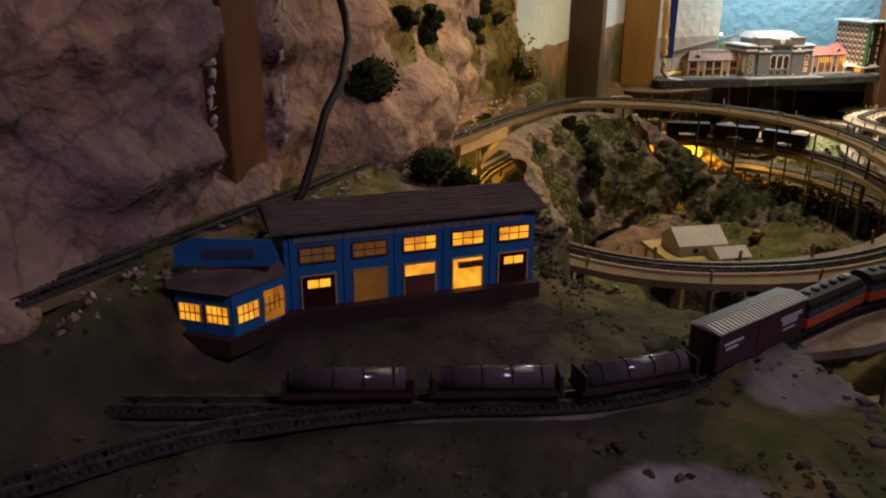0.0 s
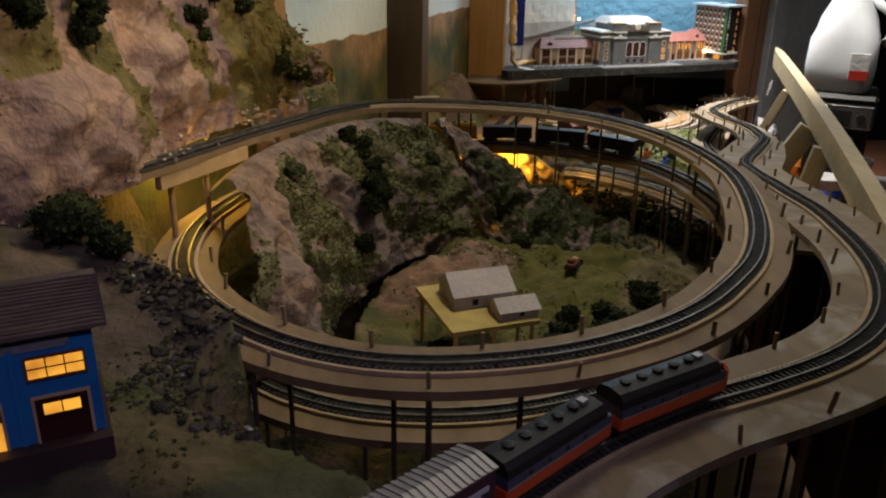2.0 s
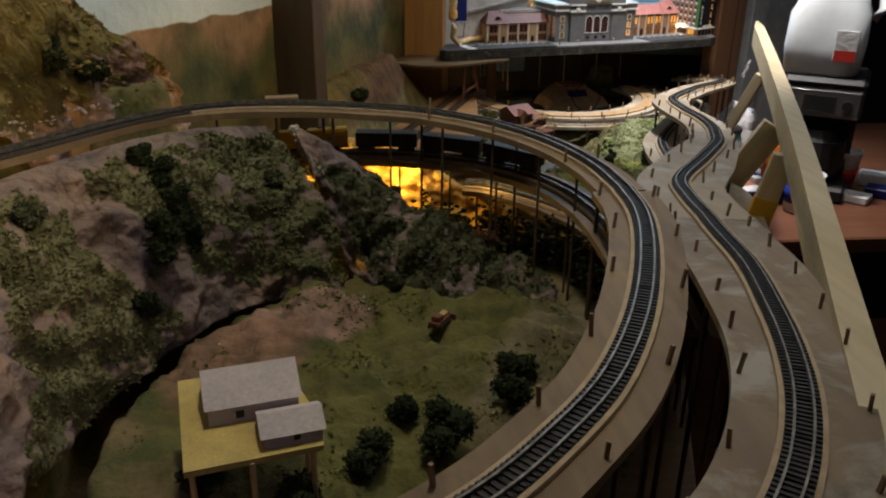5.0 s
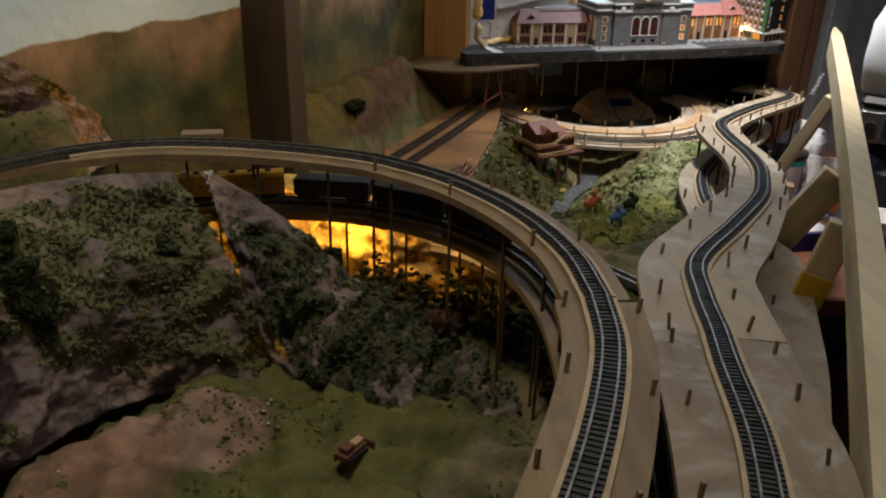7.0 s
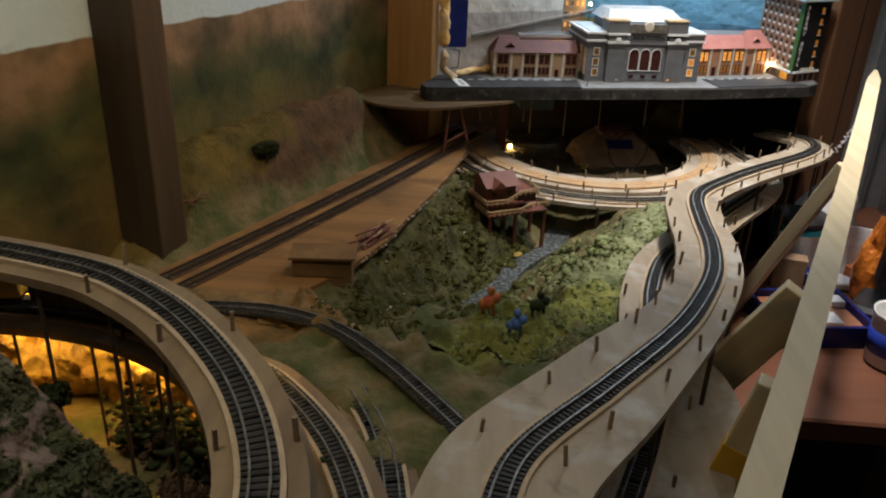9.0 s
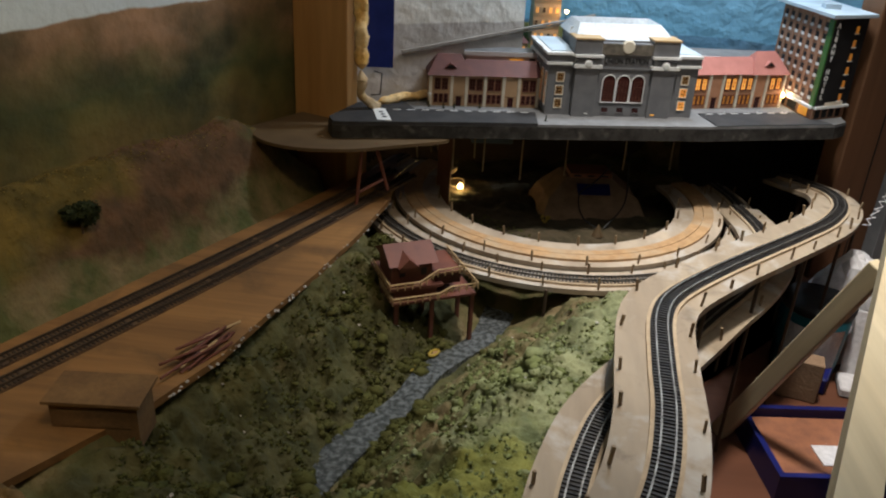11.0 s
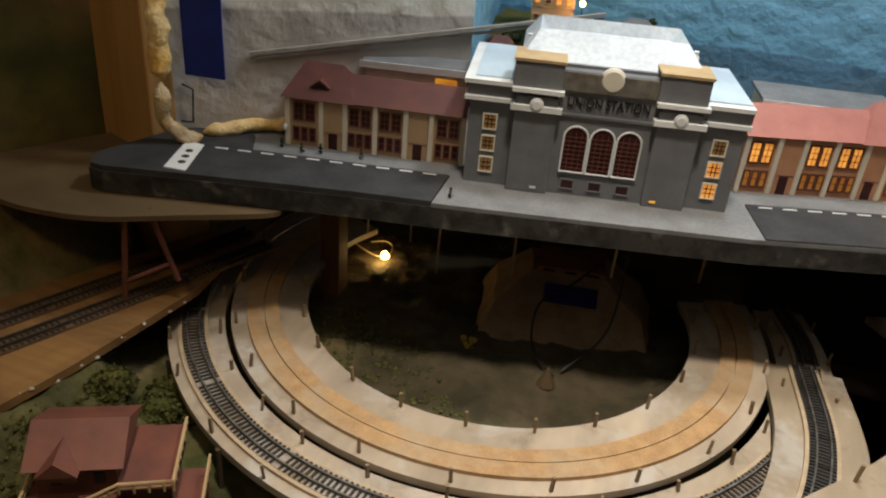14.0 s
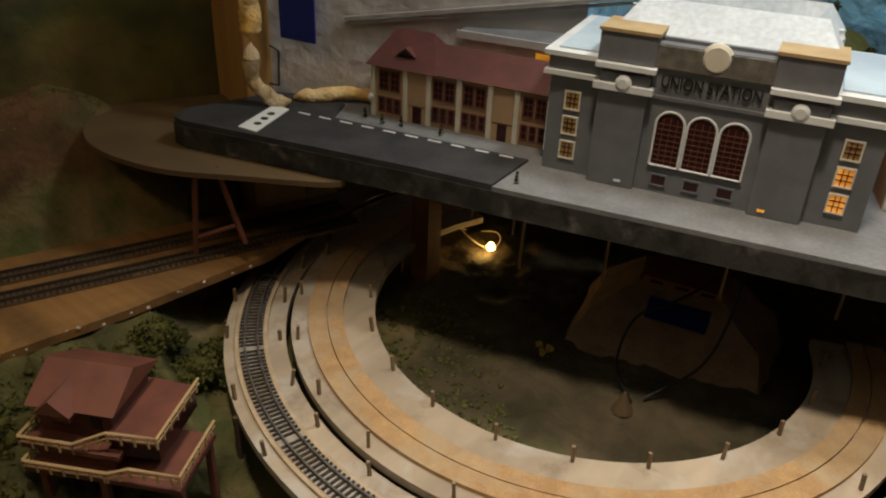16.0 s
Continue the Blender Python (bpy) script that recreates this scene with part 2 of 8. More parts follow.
    red_label=mat("red_label", (0.45, 0.03, 0.02), (0.35, 0.03, 0.02), 40, 0.5),
    steel=mat("brushed_steel", (0.32, 0.31, 0.30), (0.26, 0.25, 0.24), 20, 0.35, 0.9),
    table=wood("brown_table", (0.14, 0.055, 0.030), (0.10, 0.04, 0.022), 0, 14, 12, 0.4),
    tub_blue=mat("dark_blue_tray", (0.01, 0.015, 0.12), (0.01, 0.012, 0.09), 20, 0.35),
    teal=mat("teal_tin", (0.01, 0.10, 0.13), (0.01, 0.08, 0.1), 20, 0.35),
    orange_bag=mat("orange_bag", (0.55, 0.16, 0.02), (0.45, 0.12, 0.02), 16, 0.4, bump=0.003),
    paper=mat("white_paper", (0.62, 0.60, 0.60), (0.5, 0.48, 0.48), 16, 0.8, bump=0.002),
    terracotta=mat("terracotta", (0.30, 0.12, 0.06), (0.22, 0.09, 0.05), 60, 0.8),
    wire=mat("black_cable", (0.012, 0.012, 0.012), (0.02, 0.02, 0.02), 60, 0.5),
    straw=mat("pale_wire", (0.5, 0.42, 0.28), (0.4, 0.33, 0.2), 60, 0.6),
    green_strip=mat("green_tile", (0.05, 0.16, 0.04), (0.04, 0.12, 0.03), 60, 0.5),
    brick_tan=mat("tan_hotel_brick", (0.36, 0.20, 0.12), (0.3, 0.16, 0.1), 120, 0.7),
    yellow_leaf=mat("yellow_leaf", (0.42, 0.30, 0.05), (0.30, 0.21, 0.04), 60, 0.7),
    red_fig=mat("red_figure", (0.4, 0.06, 0.03), (0.4, 0.2, 0.03), 120, 0.6),
    blue_fig=mat("blue_figure", (0.04, 0.10, 0.3), (0.1, 0.16, 0.3), 120, 0.6),
)


def flock(name, dark, mid, light, rough=0.95, bump=0.0012):
    """Scenic foam and flock: every clump takes a shade of its own."""
    m = mat(name, mid, dark, 90, rough, bump=bump, fine=700, spec=0.1)
    nt = m.node_tree
    b = nt.nodes["Principled BSDF"]
    old = [k for k in nt.links if k.to_socket == b.inputs["Base Color"]][0].from_socket
    geo = nt.nodes.new("ShaderNodeNewGeometry")
    r = nt.nodes.new("ShaderNodeValToRGB")
    r.color_ramp.elements.new(0.5)
    for e, (p, c) in zip(r.color_ramp.elements, ((0.05, dark), (0.5, mid), (0.97, light))):
        e.position, e.color = p, (*c, 1)
    nt.links.new(geo.outputs["Random Per Island"], r.inputs["Fac"])
    mx = nt.nodes.new("ShaderNodeMix")
    mx.data_type = "RGBA"
    mx.inputs["Factor"].default_value = 0.6
    nt.links.new(old, mx.inputs["A"])
    nt.links.new(r.outputs["Color"], mx.inputs["B"])
    nt.links.new(mx.outputs["Result"], b.inputs["Base Color"])
    return m


M["grass"] = flock("flock_grass", (0.055, 0.058, 0.020), (0.105, 0.105, 0.036), (0.17, 0.15, 0.06))
M["valley_grass"] = flock("valley_flock", (0.095, 0.095, 0.025), (0.15, 0.145, 0.038), (0.23, 0.21, 0.07))
M["slope_grass"] = flock("slope_flock", (0.085, 0.086, 0.034), (0.135, 0.132, 0.055), (0.20, 0.185, 0.090))
M["moss"] = flock("lichen_green", (0.052, 0.052, 0.015), (0.076, 0.074, 0.021), (0.105, 0.098, 0.033))
M["shed_card"] = mat("brown_shed_card", (0.19, 0.105, 0.040), (0.13, 0.07, 0.028), 30, 0.85, bump=0.0005)
M["moss_pale"] = flock("pale_lichen", (0.11, 0.125, 0.042), (0.185, 0.205, 0.080), (0.29, 0.30, 0.165))
M["bush"] = flock("dark_bush", (0.016, 0.022, 0.010), (0.030, 0.040, 0.017), (0.055, 0.062, 0.028))
M["rust_brush"] = flock("rust_brush", (0.045, 0.028, 0.018), (0.085, 0.05, 0.03), (0.13, 0.075, 0.045))
M["slope_dark"] = flock("dark_slope_flock", (0.048, 0.054, 0.028), (0.075, 0.082, 0.043), (0.115, 0.115, 0.062))
M["straw_grass"] = flock("straw_flock", (0.12, 0.095, 0.028), (0.20, 0.155, 0.05), (0.30, 0.23, 0.10))


def backdrop_paint(name, low, high, sky_low, sky_high, base, horizon, wobble, relief=0.005):
    """Hand-painted backdrop: sky above a wavering hill line, blotched woods below it. Height is the object's z."""
    m = bpy.data.materials.new(name)
    m.use_nodes = True
    nt = m.node_tree
    b = nt.nodes["Principled BSDF"]
    b.inputs["Roughness"].default_value = 0.8
    co = nt.nodes.new("ShaderNodeTexCoord")
    sep = nt.nodes.new("ShaderNodeSeparateXYZ")
    nt.links.new(co.outputs["Object"], sep.inputs[0])

    def noise_of(scale, detail=5.0):
        n = nt.nodes.new("ShaderNodeTexNoise")
        n.inputs["Scale"].default_value, n.inputs["Detail"].default_value = scale, detail
        nt.links.new(co.outputs["Object"], n.inputs["Vector"])
        return n.outputs["Fac"]

    def ramp_of(fac, stops):
        r = nt.nodes.new("ShaderNodeValToRGB")
        while len(r.color_ramp.elements) < len(stops):
            r.color_ramp.elements.new(0.5)
        for e, (p, c) in zip(r.color_ramp.elements, stops):
            e.position, e.color = p, (*c, 1)
        nt.links.new(fac, r.inputs["Fac"])
        return r.outputs["Color"]

    def maths(op, a, c):
        n = nt.nodes.new("ShaderNodeMath")
        n.operation = op
        for k, v in ((0, a), (1, c)):
            if isinstance(v, float):
                n.inputs[k].default_value = v
            else:
                nt.links.new(v, n.inputs[k])
        return n.outputs[0]

    line = maths("ADD", maths("MULTIPLY", maths("SUBTRACT", noise_of(7.0, 8.0), 0.5), wobble), horizon)
    above = maths("MULTIPLY", maths("SUBTRACT", sep.outputs["Z"], line), 400.0)
    clampn = nt.nodes.new("ShaderNodeClamp")
    nt.links.new(above, clampn.inputs[0])
    depth = nt.nodes.new("ShaderNodeMapRange")
    depth.inputs["From Min"].default_value, depth.inputs["From Max"].default_value = base, horizon
    nt.links.new(maths("ADD", sep.outputs["Z"], maths("MULTIPLY", maths("SUBTRACT", noise_of(9.0), 0.5), 0.22)), depth.inputs["Value"])
    hills = ramp_of(depth.outputs["Result"], low)
    blot = ramp_of(noise_of(13.0, 7.0), high)
    hill = nt.nodes.new("ShaderNodeMix")
    hill.data_type, hill.blend_type = "RGBA", "MULTIPLY"
    hill.inputs["Factor"].default_value = 1.0
    nt.links.new(hills, hill.inputs["A"])
    nt.links.new(blot, hill.inputs["B"])
    skyz = nt.nodes.new("ShaderNodeMapRange")
    skyz.inputs["From Min"].default_value, skyz.inputs["From Max"].default_value = horizon, horizon + 0.22
    nt.links.new(maths("ADD", sep.outputs["Z"], maths("MULTIPLY", maths("SUBTRACT", noise_of(5.0), 0.5), 0.16)), skyz.inputs["Value"])
    sky = ramp_of(skyz.outputs["Result"], [(0.0, sky_low), (1.0, sky_high)])
    mixn = nt.nodes.new("ShaderNodeMix")
    mixn.data_type = "RGBA"
    nt.links.new(clampn.outputs[0], mixn.inputs["Factor"])
    nt.links.new(hill.outputs["Result"], mixn.inputs["A"])
    nt.links.new(sky, mixn.inputs["B"])
    nt.links.new(mixn.outputs["Result"], b.inputs["Base Color"])
    bp = nt.nodes.new("ShaderNodeBump")
    bp.inputs["Strength"].default_value, bp.inputs["Distance"].default_value = 0.8, relief
    nt.links.new(noise_of(45.0), bp.inputs["Height"])
    nt.links.new(bp.outputs["Normal"], b.inputs["Normal"])
    return m


M["hills"] = backdrop_paint("painted_hills", [(0.0, (0.12, 0.085, 0.025)), (0.38, (0.088, 0.086, 0.024)), (0.55, (0.052, 0.066, 0.022)), (0.76, (0.105, 0.090, 0.042)), (0.9, (0.20, 0.135, 0.085)), (1.0, (0.26, 0.175, 0.12))],
                            [(0.36, (0.38, 0.42, 0.30)), (0.60, (1.3, 1.15, 0.95))], (0.55, 0.64, 0.70), (0.36, 0.57, 0.78), 1.20, 1.38, 0.035)
M["blue_sky"] = backdrop_paint("painted_blue_sky", [(0.0, (0.16, 0.22, 0.26)), (1.0, (0.12, 0.26, 0.38))],
                               [(0.3, (0.8, 0.8, 0.8)), (0.7, (1.1, 1.1, 1.1))], (0.18, 0.42, 0.58), (0.30, 0.55, 0.70), 1.24, 1.30, 0.03, 0.009)
M["pale_sky"] = backdrop_paint("painted_pale_sky", [(0.0, (0.55, 0.50, 0.46)), (1.0, (0.50, 0.46, 0.42))],
                               [(0.3, (0.9, 0.9, 0.9)), (0.7, (1.05, 1.05, 1.05))], (0.80, 0.76, 0.68), (0.42, 0.62, 0.72), 1.24, 1.345, 0.01)

# ---- helpers for meshes ----


def bm_mesh(name, bm, material, smooth=False):
    me = bpy.data.meshes.new(name)
    bm.to_mesh(me)
    bm.free()
    for mt in (material if isinstance(material, (list, tuple)) else [material]):
        me.materials.append(mt)
    if smooth:
        me.polygons.foreach_set("use_smooth", [True] * len(me.polygons))
    return me


def part(name, bm, material, parent, label="", smooth=False):
    ob = new(name, bm_mesh(name, bm, material, smooth))
    ob.parent = parent
    if label:
        ob["label"] = label
    return ob


def thing(name, place, label, category, turn=0.0, group="", kind=""):
    ob = new(name)
    ob.empty_display_size = 0.01
    ob.matrix_world = pose(*place, 0, 0, turn)
    return tagged(ob, label, category, group, kind)


def solid(name, bm, material, label, category, kind="", group="", smooth=False):
    return tagged(new(name, bm_mesh(name, bm, material, smooth)), label, category, group, kind)


def box(bm, x0, y0, z0, x1, y1, z1, bevel=0.0, turn=None, index=0):
    vs = [bm.verts.new((x, y, z)) for z in (z0, z1) for y in (y0, y1) for x in (x0, x1)]
    fs = [bm.faces.new([vs[i] for i in q]) for q in ((0, 2, 3, 1), (4, 5, 7, 6), (0, 1, 5, 4), (1, 3, 7, 5), (3, 2, 6, 7), (2, 0, 4, 6))]
    for f in fs:
        f.material_index = index
    if bevel:
        bmesh.ops.bevel(bm, geom=list({e for f in fs for e in f.edges}), offset=bevel, segments=1, affect="EDGES", profile=0.5)
    if turn is not None:
        bmesh.ops.transform(bm, matrix=turn, verts=vs if not bevel else bm.verts[:])
    return bm


def boxes(*rows, bevel=0.0):
    bm = bmesh.new()
    for r in rows:
        box(bm, *r)
    if bevel:
        bmesh.ops.bevel(bm, geom=bm.edges[:], offset=bevel, segments=1, affect="EDGES", profile=0.5)
    return bm


def prism(outline, z0, z1, bm=None, bevel=0.0):
    """A slab from a plan outline (anticlockwise)."""
    bm = bm or bmesh.new()
    lo = [bm.verts.new((x, y, z0)) for x, y in outline]
    hi = [bm.verts.new((x, y, z1)) for x, y in outline]
    n = len(outline)
    bm.faces.new(lo[::-1])
    top = bm.faces.new(hi)
    for i in range(n):
        bm.faces.new((lo[i], lo[(i + 1) % n], hi[(i + 1) % n], hi[i]))
    if bevel:
        bmesh.ops.bevel(bm, geom=list(top.edges), offset=bevel, segments=1, affect="EDGES", profile=0.5)
    return bm


def tube(path, r, sides=6, bm=None, taper=1.0):
    """A round bar along a path of points."""
    bm = bm or bmesh.new()
    pts = [Vector(p) for p in path]
    rings = []
    for i, p in enumerate(pts):
        d = (pts[min(i + 1, len(pts) - 1)] - pts[max(i - 1, 0)]).normalized()
        a = d.orthogonal().normalized() if abs(d.z) > 0.9 else d.cross(Vector((0, 0, 1))).normalized()
        b = d.cross(a)
        rr = r * (1 + (taper - 1) * i / max(1, len(pts) - 1))
        rings.append([bm.verts.new(p + rr * (a * math.cos(k * math.tau / sides) + b * math.sin(k * math.tau / sides))) for k in range(sides)])
    for q, s in zip(rings[:-1], rings[1:]):
        for k in range(sides):
            bm.faces.new((q[k], q[(k + 1) % sides], s[(k + 1) % sides], s[k]))
    bm.faces.new(rings[0][::-1])
    bm.faces.new(rings[-1])
    return bm


def lathe(profile, sides=20, bm=None, centre=(0, 0, 0)):
    bm = bm or bmesh.new()
    rings = [[bm.verts.new((centre[0] + r * math.cos(k * math.tau / sides), centre[1] + r * math.sin(k * math.tau / sides), centre[2] + z)) for k in range(sides)] for r, z in profile]
    for q, s in zip(rings[:-1], rings[1:]):
        for k in range(sides):
            bm.faces.new((q[k], q[(k + 1) % sides], s[(k + 1) % sides], s[k]))
    bm.faces.new(rings[0][::-1])
    bm.faces.new(rings[-1])
    return bm


def spline(points, step=0.004):
    """Even points along a smooth curve through the given ones, with the way and the right-hand side at each."""
    p = np.array(points, float)
    q = np.vstack([2 * p[0] - p[1], p, 2 * p[-1] - p[-2]])
    out = []
    for i in range(1, len(q) - 2):
        a, b, c, d = q[i - 1:i + 3]
        for s in np.linspace(0, 1, 24, endpoint=False):
            out.append(0.5 * (2 * b + (c - a) * s + (2 * a - 5 * b + 4 * c - d) * s ** 2 + (3 * b - a - 3 * c + d) * s ** 3))
    out.append(p[-1])
    out = np.array(out)
    run = np.r_[0, np.cumsum(np.linalg.norm(np.diff(out, axis=0), axis=1))]
    t = np.linspace(0, run[-1], max(2, int(run[-1] / step)))
    pts = np.stack([np.interp(t, run, out[:, k]) for k in range(3)], 1)
    for _ in range(3):
        pts[1:-1] = 0.25 * pts[:-2] + 0.5 * pts[1:-1] + 0.25 * pts[2:]
    way = np.gradient(pts, axis=0)
    way /= np.linalg.norm(way, axis=1)[:, None]
    side = np.stack([way[:, 1], -way[:, 0], 0 * way[:, 0]], 1)
    side /= np.linalg.norm(side, axis=1)[:, None]
    return pts, way, side, t


def sweep(pts, side, left, right, z0, z1, bm=None, every=1):
    """A bar of rectangular section along a curve; left and right are offsets to the right-hand side, numbers or arrays."""
    bm = bm or bmesh.new()
    n = len(pts)
    left, right = np.broadcast_to(left, n), np.broadcast_to(right, n)
    prev = None
    for i in list(range(0, n - 1, every)) + [n - 1]:
        a, b = pts[i] + side[i] * left[i], pts[i] + side[i] * right[i]
        ring = [bm.verts.new((*a[:2], a[2] + z0)), bm.verts.new((*b[:2], b[2] + z0)), bm.verts.new((*b[:2], b[2] + z1)), bm.verts.new((*a[:2], a[2] + z1))]
        if prev:
            for k in range(4):
                bm.faces.new((prev[k], prev[(k + 1) % 4], ring[(k + 1) % 4], ring[k]))
        else:
            bm.faces.new(ring[::-1])
        prev = ring
    bm.faces.new(prev)
    return bm


def raw(name, verts, faces, material, smooth=True):
    me = bpy.data.meshes.new(name)
    me.from_pydata(verts, [], faces)
    me.materials.append(material)
    if smooth:
        me.polygons.foreach_set("use_smooth", [True] * len(me.polygons))
    me.update()
    return me


def sstep(a, b, x):
    t = np.clip((x - a) / (b - a), 0, 1)
    return t * t * (3 - 2 * t)


def fnoise(x, y, scale, octaves=4, seed=0.0):
    return np.array([noise.fractal(Vector((a * scale + seed, b * scale, seed)), 0.9, 2.0, octaves) for a, b in zip(np.ravel(x), np.ravel(y))]).reshape(np.shape(x))


# ---- the long left wall: along it s, out from it n ----
W0, WS, WN = np.array([-0.16, 0.595]), np.array([0.39, 0.921]), np.array([0.921, -0.39])
WALL_TURN = math.degrees(math.atan2(WS[1], WS[0]))


def wp(s, n, z):
    q = W0 + WS * s + WN * n
    return (float(q[0]), float(q[1]), float(z))


def wall_frame():
    return Matrix.Translation((W0[0], W0[1], 0)) @ Matrix.Rotation(math.atan2(WS[1], WS[0]), 4, "Z")


def at_wall(ob):
    """Local x runs along the wall, local y into it, so out from it is minus y."""
    ob.matrix_world = wall_frame()
    return ob


FLOOR_Z, CEIL_Z = 0.0, 2.45
at_wall(solid("wall_left", boxes((-1.9, 0.0, FLOOR_Z, 1.62, 0.1, CEIL_Z)), M["hills"], "wall painted as hills under a pale sky", "wall", "structure"))
solid("floor", boxes((-1.6, -2.2, -0.1, 3.2, 3.4, FLOOR_Z)), M["table"], "dark brown wooden floor", "floor", "structure")
solid("ceiling", boxes((-1.6, -2.2, CEIL_Z, 3.2, 3.4, CEIL_Z + 0.1)), M["grey_paint"], "dim grey ceiling", "ceiling", "structure")
# Black here and on the right stands for the unlit space beyond.
solid("wall_back", boxes((1.27, 3.0, FLOOR_Z, 3.2, 3.1, CEIL_Z)), M["black"], "black wall standing in for the unlit space beyond the worktop", "wall", "structure")
solid("wall_right", boxes((3.1, -2.2, FLOOR_Z, 3.2, 3.0, CEIL_Z)), M["black"], "dim grey wall", "wall", "structure")
solid("wall_near", boxes((-1.6, -2.3, FLOOR_Z, 3.2, -2.2, CEIL_Z)), M["grey_paint"], "dim grey wall", "wall", "structure")

# alcove behind the station
AV = np.array([0.83, 0.557])


def flat_wall(name, a, b, thick, z0, z1, material, label):
    a, b = np.array(a), np.array(b)
    L = float(np.linalg.norm(b - a))
    ob = solid(name, boxes((0, 0, z0, L, thick, z1)), material, label, "wall", "structure")
    ob.matrix_world = pose(a[0], a[1], 0, 0, 0, math.degrees(math.atan2(b[1] - a[1], b[0] - a[0])))
    return ob


flat_wall("wall_alcove_left", (0.535, 2.035), (0.745, 2.177), 0.06, 1.232, CEIL_Z, M["pale_sky"], "white board painted with pale blue sky")
solid("city_shelf", prism([(0.70, 2.16), (0.96, 2.306), (1.20, 2.281), (1.33, 2.28), (1.33, 2.36), (0.69, 2.459)], 1.236, 1.247), M["grey_paint"], "grey shelf board behind the station deck", "shelf", "structure")
# Dark board added to close the shaded void below the deck.
flat_wall("wall_under_deck", (0.40, 2.22), (1.3, 2.50), 0.05, 0.9, 1.231, M["under_shade"], "dark board standing in for the shade under the station deck")
flat_wall("wall_alcove_return", (0.745, 2.177), (0.69, 2.46), 0.06, 1.17, CEIL_Z, M["blue_sky"], "rough plaster wall painted sky blue")
flat_wall("wall_alcove_back", (0.69, 2.46), (1.32, 2.36), 0.06, 1.17, CEIL_Z, M["blue_sky"], "rough plaster wall painted sky blue")

# ---- ground ----
STREAM = np.array([(0.60, 1.40), (0.638, 1.611), (0.68, 1.70), (0.72, 1.78), (0.755, 1.87), (0.80, 2.02)])


SHELF = np.array([(0.33, 1.37), (0.468, 1.35), (0.575, 1.29), (0.665, 1.19)])


def to_line(x, y, line):
    best = np.full(np.shape(x), 9.0)
    for a, b in zip(line[:-1], line[1:]):
        d = b - a
        t = np.clip(((x - a[0]) * d[0] + (y - a[1]) * d[1]) / (d @ d), 0, 1)
        best = np.minimum(best, np.hypot(x - a[0] - t * d[0], y - a[1] - t * d[1]))
    return best


YARD_EDGE = np.array([(0.44, 1.42), (0.50, 1.52), (0.53, 1.60), (0.547, 1.68), (0.566, 1.755), (0.588, 1.86), (0.603, 1.975)])
RAVINE = np.array([(0.37, 1.12), (0.284, 1.071), (0.240, 1.036), (0.202, 0.992), (0.177, 0.923), (0.163, 0.873), (0.163, 0.815), (0.177, 0.769), (0.19, 0.70)])


def ground_z(x, y, rough=True):
    s = (x - W0[0]) * WS[0] + (y - W0[1]) * WS[1]
    n = (x - W0[0]) * WN[0] + (y - W0[1]) * WN[1]
    z = np.full(np.shape(x), 1.163)
    # yard beyond the loop, with a sandy hill against the wall
    yard = 1.143 + 0.105 * sstep(0.085, 0.015, n) * sstep(1.62, 1.45, s) * sstep(1.0, 1.12, s)
    z = z + (yard - z) * sstep(1.18, 1.30, y)
    z = z + 0.03 * sstep(0.5, 0.6, x) * sstep(1.12, 1.22, y) * sstep(1.52, 1.36, y)
    z = np.maximum(z, 1.10 + 0.084 * sstep(0.085, 0.045, to_line(x, y, SHELF)) * (y > 1.2))
    # gorge
    d = to_line(x, y, STREAM)
    cut = 1.062 + 0.72 * np.maximum(0, d - 0.016)
    z = np.where(y > 1.2, np.minimum(z, cut + 0.20 * sstep(1.52, 1.36, y)), z)
    # floor under the far loop
    hole = np.hypot(x - 0.81, y - 2.12)
    z = np.minimum(z, 1.098 + 0.30 * sstep(0.30, 0.40, hole) + 1.0 * (y < 1.6))
    z = np.where(y > 1.6, z + (1.092 - z) * sstep(0.26, 0.215, hole), z)
    # plateau with the blue depot
    edge = np.interp(y, [0.0, 0.36, 0.43, 0.475, 0.54, 0.60, 0.66, 0.76, 0.86, 0.96, 1.08, 1.2, 1.3], [0.30, 0.26, 0.22, 0.17, 0.085, 0.112, 0.058, -0.035, -0.035, -0.01, 0.06, 0.17, 0.16])
    high = 1.2785 + 0.014 * sstep(0.36, 0.44, y) + 0.046 * sstep(0.10, 0.05, n)
    high = np.where(y > 0.5, np.maximum(high, 1.292 + 0.04 * sstep(0.20, 0.05, n)), high)
    crest = np.interp(y, [0.53, 0.60, 0.66, 0.72, 0.78], [1.285, 1.304, 1.320, 1.331, 1.336]) - 0.35 * np.maximum(0, edge - x - 0.012)
    high = np.where((y > 0.53) & (y < 0.80), np.maximum(high, crest), high)
    z = z + (high - z) * sstep(0.008, -0.012, x - edge) * sstep(1.32, 1.22, y)
    # dark cleft at the mountain's foot, and the mound behind the house
    z = z + 0.016 * np.exp(-(((x - 0.295) / 0.05) ** 2 + ((y - 1.0) / 0.045) ** 2)) + 0.012 * np.exp(-(((x - 0.47) / 0.05) ** 2 + ((y - 0.93) / 0.05) ** 2))
    z = z - (0.052 + 0.068 * sstep(0.84, 0.89, y)) * sstep(0.008, 0.001, x - np.interp(y, RAVINE[::-1, 1], RAVINE[::-1, 0])) * (x > 0.09) * sstep(0.69, 0.72, y) * sstep(1.14, 1.12, y)
    # dark drop between the plateau and the loop
    pit = sstep(0.0, 0.03, x - edge) * sstep(0.60, 0.54, y)
    z = z + (1.03 - z) * pit
    if rough:
